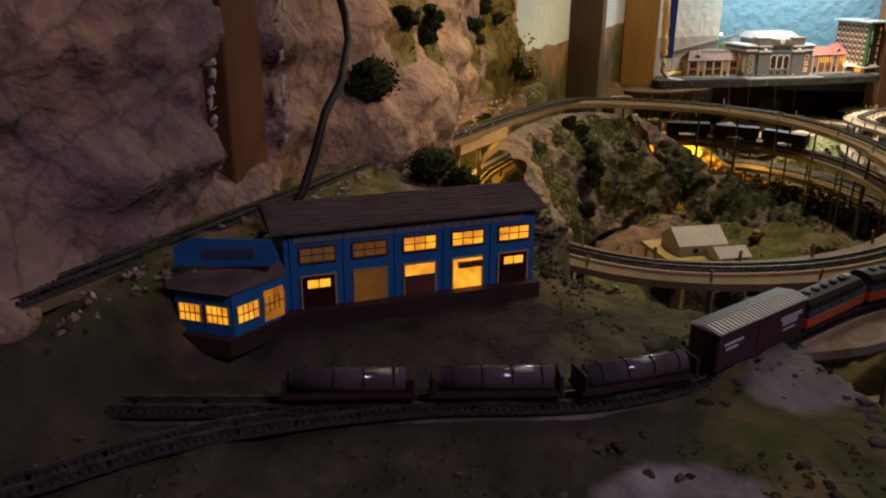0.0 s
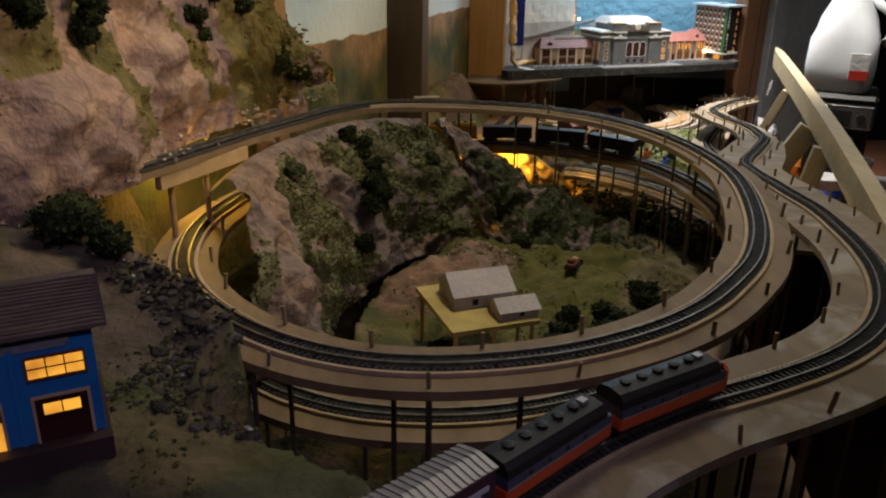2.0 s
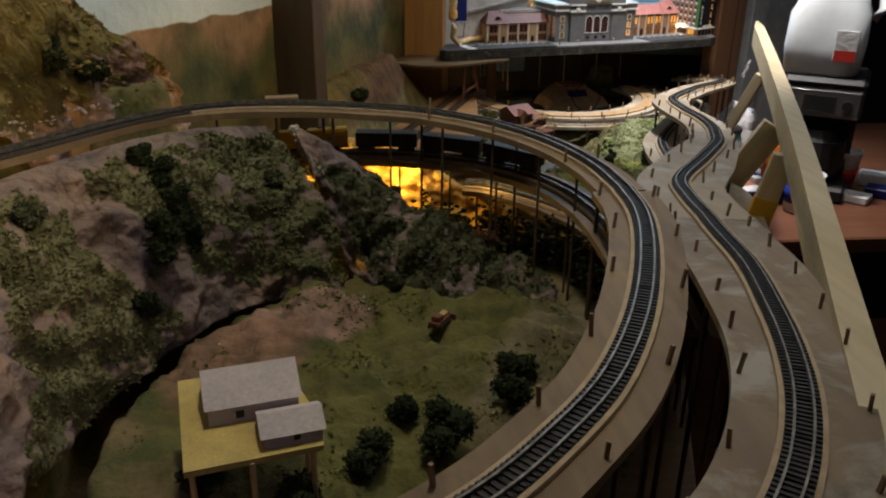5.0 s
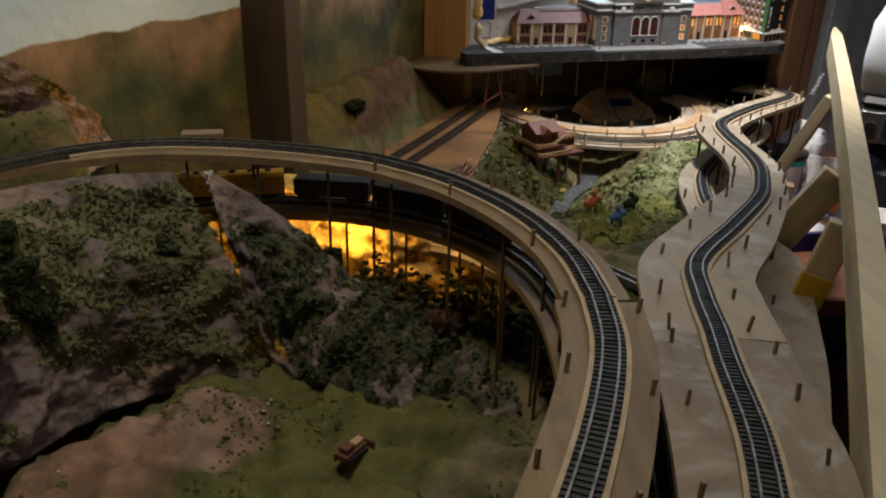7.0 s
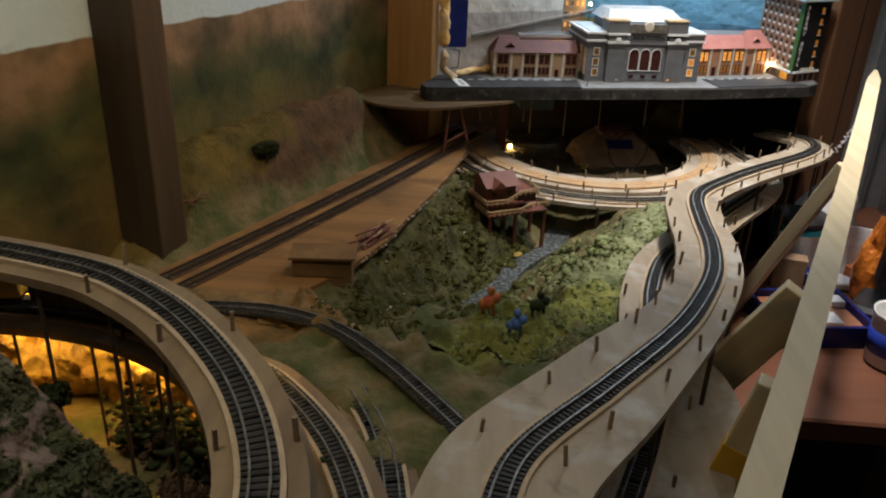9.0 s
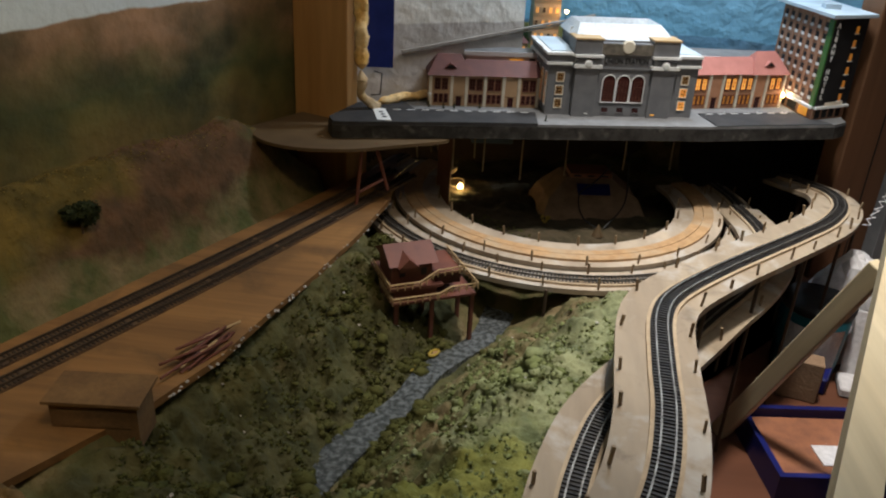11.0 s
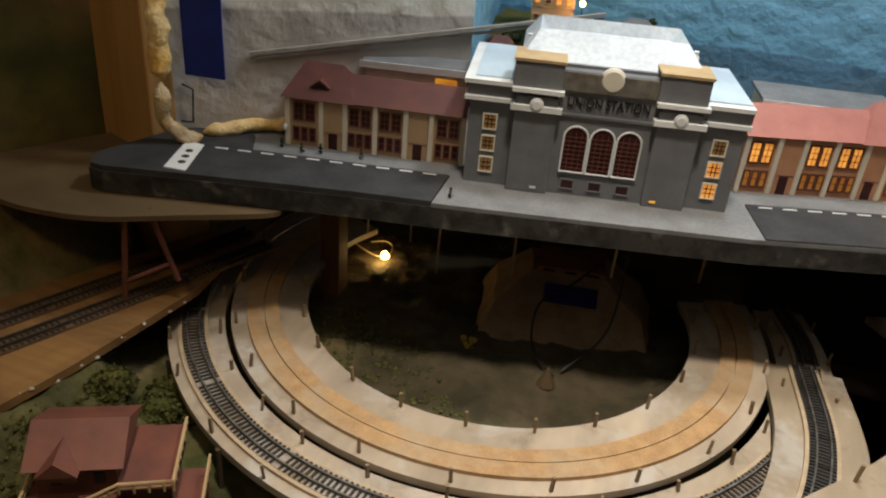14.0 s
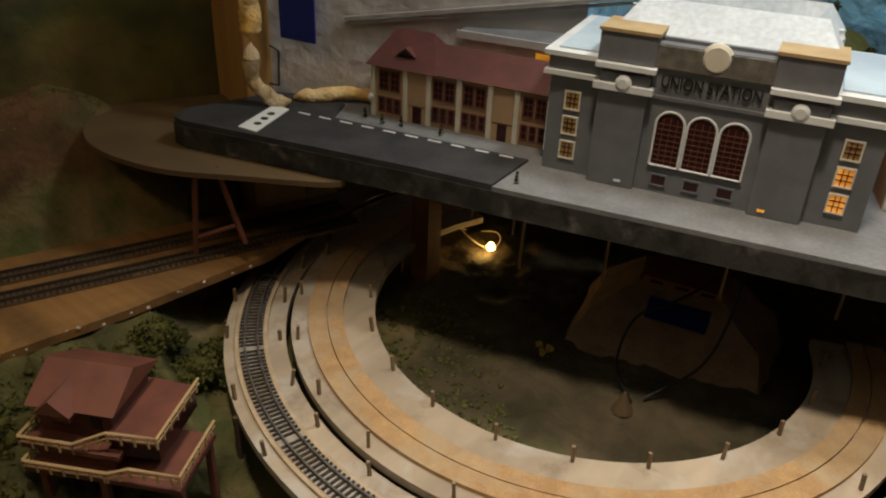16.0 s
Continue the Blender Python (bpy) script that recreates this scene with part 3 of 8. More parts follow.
        z = z + (0.0055 * fnoise(x, y, 22, 5, 3.1) + 0.0025 * fnoise(x, y, 80, 3, 7.7)) * (0.3 + 0.7 * sstep(0.012, 0.03, np.abs(y - 0.36))) + (0.014 * fnoise(x, y, 15, 4, 5.0) + 0.007 * fnoise(x, y, 44, 4, 2.0)) * sstep(1.0, 0.75, np.hypot((x - 0.37) / 0.2, (y - 0.93) / 0.24)) + (0.013 * fnoise(x, y, 24, 3, 1.3) + 0.010 * fnoise(x, y, 60, 4, 6.3)) * sstep(0.27, 0.32, hole) * sstep(0.02, 0.05, d) * sstep(0.16, 0.10, d) * (y > 1.3)
    board = (y > 1.40) & (n > 0.084) & (x < np.interp(y, YARD_EDGE[:, 1], YARD_EDGE[:, 0]) + 0.004)
    return np.where(board, np.minimum(z, 1.147), z)


def heightfield(name, x0, x1, y0, y1, step, keep, material, label, category, kind="structure"):
    xs, ys = np.arange(x0, x1, step), np.arange(y0, y1, step)
    X, Y = np.meshgrid(xs, ys)
    Z = ground_z(X, Y)
    k = keep(X, Y)
    idx = -np.ones(X.shape, int)
    idx[k] = np.arange(k.sum())
    verts = np.stack([X[k], Y[k], Z[k]], 1)
    a, b, c, d = idx[:-1, :-1], idx[:-1, 1:], idx[1:, 1:], idx[1:, :-1]
    ok = (a >= 0) & (b >= 0) & (c >= 0) & (d >= 0)
    faces = np.stack([a[ok], b[ok], c[ok], d[ok]], 1)
    return tagged(new(name, raw(name, verts.tolist(), faces.tolist(), material)), label, category, "", kind)


def ground_material():
    """Scenery mat: zones of dirt, grass, sand and other tones with soft, noisy borders."""
    m = mat("scenery_ground", (0.070, 0.076, 0.024), (0.17, 0.125, 0.06), 26, 0.95, bump=0.004, fine=160, mix=(0.40, 0.64))
    nt = m.node_tree
    b = nt.nodes["Principled BSDF"]
    old = [k for k in nt.links if k.to_socket == b.inputs["Base Color"]][0].from_socket
    co = [n for n in nt.nodes if n.type == "TEX_COORD"][0]
    wob = nt.nodes.new("ShaderNodeTexNoise")
    wob.inputs["Scale"].default_value = 14.0
    wob.inputs["Detail"].default_value = 5.0
    nt.links.new(co.outputs["Object"], wob.inputs["Vector"])

    spots = nt.nodes.new("ShaderNodeTexNoise")
    spots.inputs["Scale"].default_value, spots.inputs["Detail"].default_value = 38.0, 8.0
    nt.links.new(co.outputs["Object"], spots.inputs["Vector"])
    shade = nt.nodes.new("ShaderNodeValToRGB")
    shade.color_ramp.elements[0].position, shade.color_ramp.elements[1].position = 0.34, 0.66
    shade.color_ramp.elements[0].color, shade.color_ramp.elements[1].color = (0.55, 0.58, 0.52, 1), (1.35, 1.28, 1.2, 1)
    nt.links.new(spots.outputs["Fac"], shade.inputs["Fac"])

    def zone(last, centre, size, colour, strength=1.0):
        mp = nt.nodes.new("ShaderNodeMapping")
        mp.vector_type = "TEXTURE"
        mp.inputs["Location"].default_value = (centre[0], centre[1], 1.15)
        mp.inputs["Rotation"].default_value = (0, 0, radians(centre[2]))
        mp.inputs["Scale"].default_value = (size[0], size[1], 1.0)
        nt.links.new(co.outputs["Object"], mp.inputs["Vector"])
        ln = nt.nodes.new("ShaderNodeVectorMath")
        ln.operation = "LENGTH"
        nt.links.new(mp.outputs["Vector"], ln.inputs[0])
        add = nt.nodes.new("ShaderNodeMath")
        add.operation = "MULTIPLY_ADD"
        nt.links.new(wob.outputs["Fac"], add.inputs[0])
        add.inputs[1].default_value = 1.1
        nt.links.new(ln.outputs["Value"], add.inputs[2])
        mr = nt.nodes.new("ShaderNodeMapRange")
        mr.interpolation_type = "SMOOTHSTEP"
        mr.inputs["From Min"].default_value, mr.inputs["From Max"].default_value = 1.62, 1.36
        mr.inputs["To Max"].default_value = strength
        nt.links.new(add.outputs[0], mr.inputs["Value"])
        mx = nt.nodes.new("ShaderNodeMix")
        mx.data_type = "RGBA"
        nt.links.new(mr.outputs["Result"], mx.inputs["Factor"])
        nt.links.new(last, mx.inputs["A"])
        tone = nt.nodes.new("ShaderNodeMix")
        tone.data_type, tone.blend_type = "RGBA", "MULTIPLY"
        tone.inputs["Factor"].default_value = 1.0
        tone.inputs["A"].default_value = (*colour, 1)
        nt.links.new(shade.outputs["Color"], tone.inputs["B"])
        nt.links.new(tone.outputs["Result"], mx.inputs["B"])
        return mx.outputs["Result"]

    c = zone(old, (0.60, 1.62, 66), (0.30, 0.07), (0.060, 0.058, 0.022), 0.9)
    c = zone(c, (0.56, 1.74, 66), (0.34, 0.05), (0.075, 0.070, 0.026), 0.9)
    c = zone(c, (0.43, 1.36, 10), (0.12, 0.06), (0.20, 0.115, 0.045), 0.9)
    c = zone(c, (0.36, 1.78, 66), (0.20, 0.05), (0.090, 0.046, 0.024), 0.9)
    c = zone(c, (0.28, 1.60, 66), (0.22, 0.040), (0.110, 0.080, 0.016), 0.9)
    c = zone(c, (0.39, 0.91, 0), (0.19, 0.21), (0.10, 0.098, 0.030), 0.85)
    c = zone(c, (0.30, 1.0, 20), (0.06, 0.04), (0.27, 0.17, 0.14), 0.9)
    # Darker brown oval on the floor under the far loop.
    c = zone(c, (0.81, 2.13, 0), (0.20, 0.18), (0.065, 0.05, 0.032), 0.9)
    c = zone(c, (0.84, 1.66, 60), (0.17, 0.085), (0.20, 0.22, 0.12), 0.8)
    c = zone(c, (0.25, 0.95, 30), (0.07, 0.05), (0.22, 0.13, 0.09), 0.9)
    c = zone(c, (-0.02, 0.43, 10), (0.14, 0.05), (0.034, 0.029, 0.027), 0.9)
    c = zone(c, (-0.15, 0.30, 10), (0.30, 0.10), (0.045, 0.042, 0.034), 0.85)
    c = zone(c, (0.12, 0.42, 40), (0.07, 0.045), (0.10, 0.10, 0.055), 0.8)
    c = zone(c, (0.02, 0.66, 120), (0.12, 0.06), (0.13, 0.10, 0.085), 0.8)
    c = zone(c, (0.50, 0.92, 60), (0.14, 0.05), (0.17, 0.14, 0.09), 0.8)
    # Two pale violet patches on the front ground.
    c = zone(c, (0.10, 0.275, 35), (0.06, 0.035), (0.26, 0.235, 0.265), 0.85)
    c = zone(c, (0.21, 0.40, 40), (0.05, 0.03), (0.20, 0.185, 0.20), 0.8)
    c = zone(c, (0.02, 0.24, 10), (0.07, 0.02), (0.10, 0.095, 0.06), 0.8)
    c = zone(c, (0.71, 1.44, 55), (0.16, 0.045), (0.17, 0.175, 0.040), 0.85)
    nt.links.new(c, b.inputs["Base Color"])
    return m


for key in ("plywood_worn", "plywood_pale_lit", "plywood_brown_dim"):
    stained(M[key], (0.47, 0.44, 0.40), 17.0, (0.52, 0.64), 0.55)
    stained(M[key], (0.13, 0.095, 0.065), 31.0, (0.56, 0.74), 0.7)
stained(M["plywood"], (0.12, 0.085, 0.055), 26.0, (0.54, 0.74), 0.7)
stained(M["cork"], (0.42, 0.33, 0.22), 20.0, (0.48, 0.64), 0.6)
M["dark_rock"] = flock("dark_rubble", (0.050, 0.044, 0.032), (0.090, 0.076, 0.058), (0.16, 0.135, 0.12), bump=0.004)
M["shelf_ply"] = wood("brown_shelf_ply", (0.36, 0.22, 0.15), (0.26, 0.155, 0.10), 1, 5, 18)
M["yard_wood"] = wood("yard_plywood", (0.27, 0.135, 0.045), (0.17, 0.085, 0.030), 0, 16, 34, 0.7)
for node in M["yard_wood"].node_tree.nodes:
    if node.type == "MAPPING":
        node.inputs["Rotation"].default_value = (0, 0, radians(-68))
stained(M["yard_wood"], (0.075, 0.045, 0.020), 14.0, (0.50, 0.68), 0.6)
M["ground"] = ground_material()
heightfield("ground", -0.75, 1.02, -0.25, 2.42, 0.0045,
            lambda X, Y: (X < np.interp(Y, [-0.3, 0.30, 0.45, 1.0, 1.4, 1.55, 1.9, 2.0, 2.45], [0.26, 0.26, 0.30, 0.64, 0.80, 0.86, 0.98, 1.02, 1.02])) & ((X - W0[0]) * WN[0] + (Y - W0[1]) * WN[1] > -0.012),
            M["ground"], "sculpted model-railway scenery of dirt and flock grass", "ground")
solid("benchwork_base", prism([(-0.9, -0.4), (0.3, -0.4), (0.66, 0.95), (0.98, 1.85), (1.16, 2.05), (1.22, 2.35), (-0.2, 2.35)], 0.98, 1.0), M["ply_edge"], "plywood base of the railway layout", "benchwork", "structure")

def moss_bank():
    """A finer skin of foam and lichen over both stream banks."""
    xs, ys = np.arange(0.46, 0.96, 0.0024), np.arange(1.34, 1.985, 0.0024)
    X, Y = np.meshgrid(xs, ys)
    d = to_line(X, Y, STREAM)
    keep = (d > 0.015) & (X > np.interp(Y, YARD_EDGE[:, 1], YARD_EDGE[:, 0]) + 0.007) & (X < np.interp(Y, [1.2, 1.4, 1.55, 1.9, 2.0], [0.69, 0.785, 0.845, 0.96, 0.99])) & (np.hypot(X - 0.812, Y - 2.11) > 0.30)
    x, y = X[keep], Y[keep]
    z = ground_z(x, y) + 0.0012 + 0.0040 * np.maximum(fnoise(x, y, 70, 3, 4.4), -0.15) + 0.0032 * fnoise(x, y, 230, 3, 8.8)
    idx = -np.ones(X.shape, int)
    idx[keep] = np.arange(keep.sum())
    a, b, c, e = idx[:-1, :-1], idx[:-1, 1:], idx[1:, 1:], idx[1:, :-1]
    ok = (a >= 0) & (b >= 0) & (c >= 0) & (e >= 0)
    me = raw("moss_bank", np.stack([x, y, z], 1).tolist(), np.stack([a[ok], b[ok], c[ok], e[ok]], 1).tolist(), M["ground"])
    return tagged(new("moss_bank", me), "mossy olive foam skin over the stream banks", "ground cover", "", "stuff")


moss_bank()
pts, way, side, run = spline([(x, y, 1.068) for x, y in STREAM[:-1]], 0.006)
solid("stream", sweep(pts, side, -0.0145 - 0.006 * np.sin(run * 40), 0.0135 + 0.007 * np.sin(run * 31), -0.012, 0.0), M["stream"], "glossy grey resin stream with white ripples and glints in its colour", "water", "structure")

yard = prism([tuple(p) for p in YARD_EDGE] + [wp(q, n, 0)[:2] for q, n in ((1.70, 0.088), (1.4, 0.086), (1.1, 0.084), (0.98, 0.084))] + [(0.38, 1.40)], 1.1455, 1.152)
solid("yard_board", yard, M["yard_wood"], "orange-brown bare plywood board under the yard tracks", "board", "structure")
chip_y = np.random.default_rng(8).uniform(1.50, 1.96, 60)

# ---- tracks ----
PEG = boxes((-0.0010, -0.0010, 0, 0.0010, 0.0010, 0.012))
PEG = bm_mesh("peg", PEG, M["peg"])
POST_MESHES = {}


def post_mesh(length, r, material):
    key = (round(length, 2), r, material.name)
    if key not in POST_MESHES:
        POST_MESHES[key] = bm_mesh("post", tube([(0, 0, -length), (0, 0, 0)], r, 6), material)
    return POST_MESHES[key]


def track(name, points, label, deck=None, strip=0.0112, pegs=(), posts=(), bed=True, tie_gap=0.0036, bed_from=0.0, bed_look=None, shoulder=None):
    """Track with its bed. deck: (left, right, thickness, material) offsets of the plywood, numbers or functions of the run; pegs: (offset, gap, from, to); posts: (offset, gap, from, to, foot, radius, material)."""
    pts, way, side, run = spline(points)
    top = thing(name, tuple(pts[0]), label, "railway track")
    origin = Vector(pts[0])
    loc = pts - pts[0]

    def ends(v):
        return np.array([v(r) for r in run]) if callable(v) else np.full(len(run), v)

    if deck:
        l, r, th, mt = deck
        part("plywood_deck", sweep(loc, side, ends(l), ends(r), -th, 0, every=2), mt, top, "sawn plywood roadbed")
    if bed:
        kb = int(np.searchsorted(run, bed_from))
        part("cork_strip", sweep(loc[kb:], side[kb:], -strip, strip, 0, 0.0028, every=2), M["cork_pale"], top, "tan cork strip")
    h = 0.0028 if bed else 0.0012
    part("track_bed", sweep(loc, side, -0.0085, 0.0085, h - 0.002, h + 0.0006, every=2), shoulder or bed_look or M["ballast"], top, "dusty brown bed" if bed_look else "dark grey bed")
    verts, faces, k = [], [], 0
    for d in np.arange(0.002, run[-1], tie_gap):
        i = min(int(d / run[-1] * (len(run) - 1)), len(run) - 1)
        c, w, sd = loc[i] + [0, 0, h + 0.0006], way[i] * 0.00085, side[i] * 0.0082
        for zz in (0, 0.0011):
            for a, b in ((-1, -1), (1, -1), (1, 1), (-1, 1)):
                verts.append(tuple(c + a * w + b * sd + [0, 0, zz]))
        faces += [(k + 4, k + 5, k + 6, k + 7), (k, k + 1, k + 5, k + 4), (k + 1, k + 2, k + 6, k + 5), (k + 2, k + 3, k + 7, k + 6), (k + 3, k, k + 4, k + 7)]
        k += 8
    ties = new("sleeper_strip", raw("sleeper_strip", verts, faces, M["dusty_ties"] if bed_look else M["ties"], False))
    ties.parent = top
    tagged(ties, "black plastic sleepers", "", "", "stuff")
    for off in (-0.0045, 0.0045):
        part("rail", sweep(loc, side, off - 0.0006, off + 0.0006, h + 0.0015, h + 0.0036, every=2), M["dull_rail"] if bed_look else M["rail"], top, "dull brown rail" if bed_look else "worn nickel rail")
    for off, gap, a, b in pegs:
        for d in np.arange(a + 0.01, min(b, run[-1]), gap):
            d2 = d + random.uniform(-0.008, 0.008)
            i = min(max(int(d2 / run[-1] * (len(run) - 1)), 0), len(run) - 1)
            o = ends(off)[i]
            q = loc[i] + side[i] * o
            ob = new("peg", PEG)
            ob.parent = top
            ob.matrix_local = Matrix.Translation(q) @ Euler((random.uniform(-0.12, 0.12), random.uniform(-0.12, 0.12), random.uniform(0, 3))).to_matrix().to_4x4() @ Matrix.Diagonal((1, 1, random.uniform(0.75, 1.15), 1))
    for off, gap, a, b, foot, r, mt in posts:
        for d in np.arange(a, min(b, run[-1]), gap):
            i = min(int(d / run[-1] * (len(run) - 1)), len(run) - 1)
            q = loc[i] + side[i] * ends(off)[i] + np.array([0, 0, -0.003])
            base = foot(q[0] + origin.x, q[1] + origin.y) if callable(foot) else foot
            length = q[2] + origin.z - base
            if length < 0.01:
                continue
            ob = new("post", post_mesh(length, r, mt))
            ob.parent = top
            ob.location = q
    return pts, way, side, run, top


def gz(x, y):
    return float(ground_z(np.array([x]), np.array([y]), False)[0]) - 0.004


UPPER = [(-0.30, 0.21, 1.336), (-0.224, 0.364, 1.336), (-0.171, 0.466, 1.336), (-0.12, 0.569, 1.336), (-0.087, 0.643, 1.336), (-0.044, 0.732, 1.336), (0.011, 0.815, 1.335), (0.072, 0.932, 1.333), (0.11, 1.005, 1.330),
         (0.152, 1.083, 1.327), (0.20, 1.15, 1.322), (0.25, 1.186, 1.317), (0.323, 1.193, 1.314), (0.407, 1.182, 1.310), (0.449, 1.166, 1.307), (0.492, 1.136, 1.304), (0.535, 1.09, 1.298), (0.562, 1.038, 1.291), (0.570, 0.985, 1.287)]
FRONT = [(0.570, 0.985, 1.287), (0.566, 0.93, 1.285), (0.545, 0.858, 1.284), (0.511, 0.776, 1.283), (0.472, 0.709, 1.282), (0.432, 0.664, 1.281), (0.396, 0.632, 1.280), (0.355, 0.607, 1.279), (0.304, 0.588, 1.278), (0.255, 0.581, 1.277),
         (0.208, 0.585, 1.275), (0.165, 0.600, 1.273), (0.125, 0.626, 1.272), (0.09, 0.665, 1.270), (0.062, 0.710, 1.268), (0.043, 0.760, 1.266), (0.034, 0.82, 1.264), (0.036, 0.89, 1.262), (0.055, 0.965, 1.260)]
LOWER = [(0.055, 0.965, 1.260), (0.10, 1.06, 1.259), (0.165, 1.145, 1.258), (0.25, 1.20, 1.257), (0.34, 1.217, 1.256), (0.42, 1.207, 1.255), (0.49, 1.17, 1.254), (0.54, 1.11, 1.253), (0.562, 1.04, 1.252), (0.566, 0.97, 1.250),
         (0.56, 0.90, 1.248), (0.54, 0.83, 1.245)]
THIRD = [(0.475, 1.238, 1.211), (0.51, 1.222, 1.210), (0.565, 1.16, 1.208), (0.60, 1.08, 1.205), (0.612, 0.99, 1.202), (0.60, 0.90, 1.20)]
ply = 0.006
UP = track("upper_loop_track", UPPER, "upper spiral track on a plywood trestle beside the cliff", (lambda r: 0.0085 + 0.0125 * sstep(1.0, 1.1, r), lambda r: -0.0085 - 0.0125 * sstep(1.0, 1.1, r), ply, M["plywood"]),
           pegs=((0.018, 0.085, 1.3, 9), (-0.018, 0.095, 1.3, 9)), posts=((0.017, 0.06, 1.15, 9, gz, 0.0013, M["peg_dark"]), (-0.016, 0.1, 1.1, 9, gz, 0.0014, M["peg_dark"])), bed_from=1.05)
FR = track("front_loop_track", FRONT, "spiral track on curved plywood roadbed in front of the valley", (0.026, -0.026, ply, M["plywood"]),
           pegs=((0.022, 0.08, 0.0, 9), (-0.022, 0.085, 0.0, 0.7)), posts=((0.02, 0.09, 0.0, 0.8, gz, 0.0018, M["peg_dark"]), (-0.022, 0.1, 0.1, 0.9, 1.0, 0.0018, M["peg_dark"])))
LO = track("lower_loop_track", LOWER, "lower spiral track hidden beneath the upper loop", (0.022, -0.022, ply, M["plywood"]), posts=((0.016, 0.06, 0.35, 9, gz, 0.0011, M["peg_dark"]),))
TH = track("third_level_track", THIRD, "lowest visible track in the trestle", (0.02, -0.02, ply, M["plywood"]), posts=((0.016, 0.06, 0.02, 9, gz, 0.0014, M["peg_dark"]),))
LOW_FRONT = [(0.06, 0.80, 1.196), (0.078, 0.745, 1.196), (0.112, 0.70, 1.197), (0.156, 0.668, 1.198), (0.205, 0.651, 1.199), (0.26, 0.646, 1.200), (0.32, 0.656, 1.201), (0.38, 0.682, 1.202), (0.435, 0.722, 1.203), (0.48, 0.775, 1.203), (0.52, 0.84, 1.203)]
track("lower_front_track", LOW_FRONT, "shadowed lower track on plywood beneath the front loop", (0.028, -0.026, ply, M["plywood"]), posts=((0.024, 0.07, 0.06, 9, 1.0, 0.0016, M["peg_dark"]), (-0.020, 0.09, 0.1, 9, gz, 0.0014, M["peg"])))
SNAKE_A = [(-0.42, 0.352, 1.283), (-0.229, 0.356, 1.283), (-0.112, 0.357, 1.283), (0.006, 0.361, 1.283), (0.066, 0.364, 1.283), (0.098, 0.371, 1.283), (0.132, 0.384, 1.283), (0.172, 0.410, 1.282), (0.223, 0.449, 1.281), (0.279, 0.490, 1.280),
           (0.335, 0.519, 1.279), (0.39, 0.539, 1.278), (0.445, 0.563, 1.277), (0.494, 0.597, 1.275), (0.535, 0.642, 1.273), (0.568, 0.695, 1.271), (0.592, 0.75, 1.269), (0.612, 0.81, 1.266), (0.632, 0.88, 1.262), (0.645, 0.955, 1.257), (0.654, 1.0, 1.254)]
SNAKE_B = [(0.654, 1.0, 1.254), (0.664, 1.06, 1.250), (0.68, 1.12, 1.248), (0.735, 1.195, 1.246), (0.795, 1.285, 1.239), (0.832, 1.365, 1.228), (0.855, 1.428, 1.223), (0.868, 1.495, 1.219), (0.874, 1.56, 1.215), (0.882, 1.63, 1.213),
           (0.900, 1.675, 1.211), (0.95, 1.738, 1.208), (1.0, 1.795, 1.204), (1.06, 1.87, 1.194), (1.115, 1.945, 1.184), (1.165, 2.05, 1.166), (1.175, 2.13, 1.155), (1.14, 2.21, 1.145)]
# One continuous plywood deck; the light falloff is painted as two tones.
SA = track("front_main_track", SNAKE_A, "main track passing the blue depot onto plywood roadbed", (lambda r: 0.006 + 0.030 * sstep(0.62, 0.72, r) + 0.008 * sstep(1.1, 1.3, r), lambda r: -0.006 - 0.028 * sstep(0.62, 0.72, r) - 0.009 * sstep(1.15, 1.32, r), ply, M["plywood_brown_dim"]),
           pegs=((0.032, 0.06, 0.8, 9), (-0.03, 0.07, 0.9, 9)), posts=((0.03, 0.11, 0.75, 9, 1.0, 0.0022, M["peg"]), (-0.026, 0.13, 0.9, 9, 1.0, 0.002, M["peg_dark"])), bed_from=0.66)
SB = track("winding_track", SNAKE_B, "winding track on plywood roadbed coloured as brightly lit, leading to the far loop", (lambda r: 0.044 - 0.018 * sstep(0.12, 0.36, r), lambda r: -0.043 + 0.009 * sstep(0.25, 0.4, r), ply, M["plywood_pale_lit"]),
           pegs=((0.022, 0.06, 0.0, 9), (-0.03, 0.06, 0.0, 9)), posts=((0.022, 0.10, 0.05, 9, 1.0, 0.0018, M["peg_dark"]), (-0.025, 0.12, 0.1, 9, 1.05, 0.0018, M["peg_dark"])))
track("front_siding", [(-0.30, 0.22, 1.283), (-0.192, 0.288, 1.283), (-0.132, 0.327, 1.283), (-0.08, 0.346, 1.283), (-0.03, 0.358, 1.2835), (0.006, 0.362, 1.2835)], "siding that curves away from the main track", None, bed=False)
SPUR = [(0.69, 1.02, 1.170), (0.726, 1.10, 1.170), (0.75, 1.165, 1.170), (0.776, 1.24, 1.170), (0.797, 1.315, 1.170), (0.803, 1.38, 1.170), (0.808, 1.43, 1.170), (0.817, 1.485, 1.170), (0.838, 1.555, 1.169), (0.874, 1.62, 1.167), (0.921, 1.691, 1.166), (0.954, 1.741, 1.165), (0.984, 1.785, 1.163), (1.02, 1.85, 1.156), (1.052, 1.93, 1.145), (1.066, 2.02, 1.135), (1.06, 2.12, 1.125)]
track("lower_spur_track", SPUR, "lower track on pale plywood beneath the winding track", (lambda r: 0.062 - 0.032 * sstep(0.30, 0.42, r), lambda r: -0.018 - 0.012 * sstep(0.25, 0.4, r), ply, M["plywood_pale_lit"]), pegs=((-0.026, 0.06, 0.05, 0.5), (0.024, 0.09, 0.1, 0.9)), posts=((-0.024, 0.1, 0.05, 9, 1.0, 0.0018, M["peg_dark"]),))
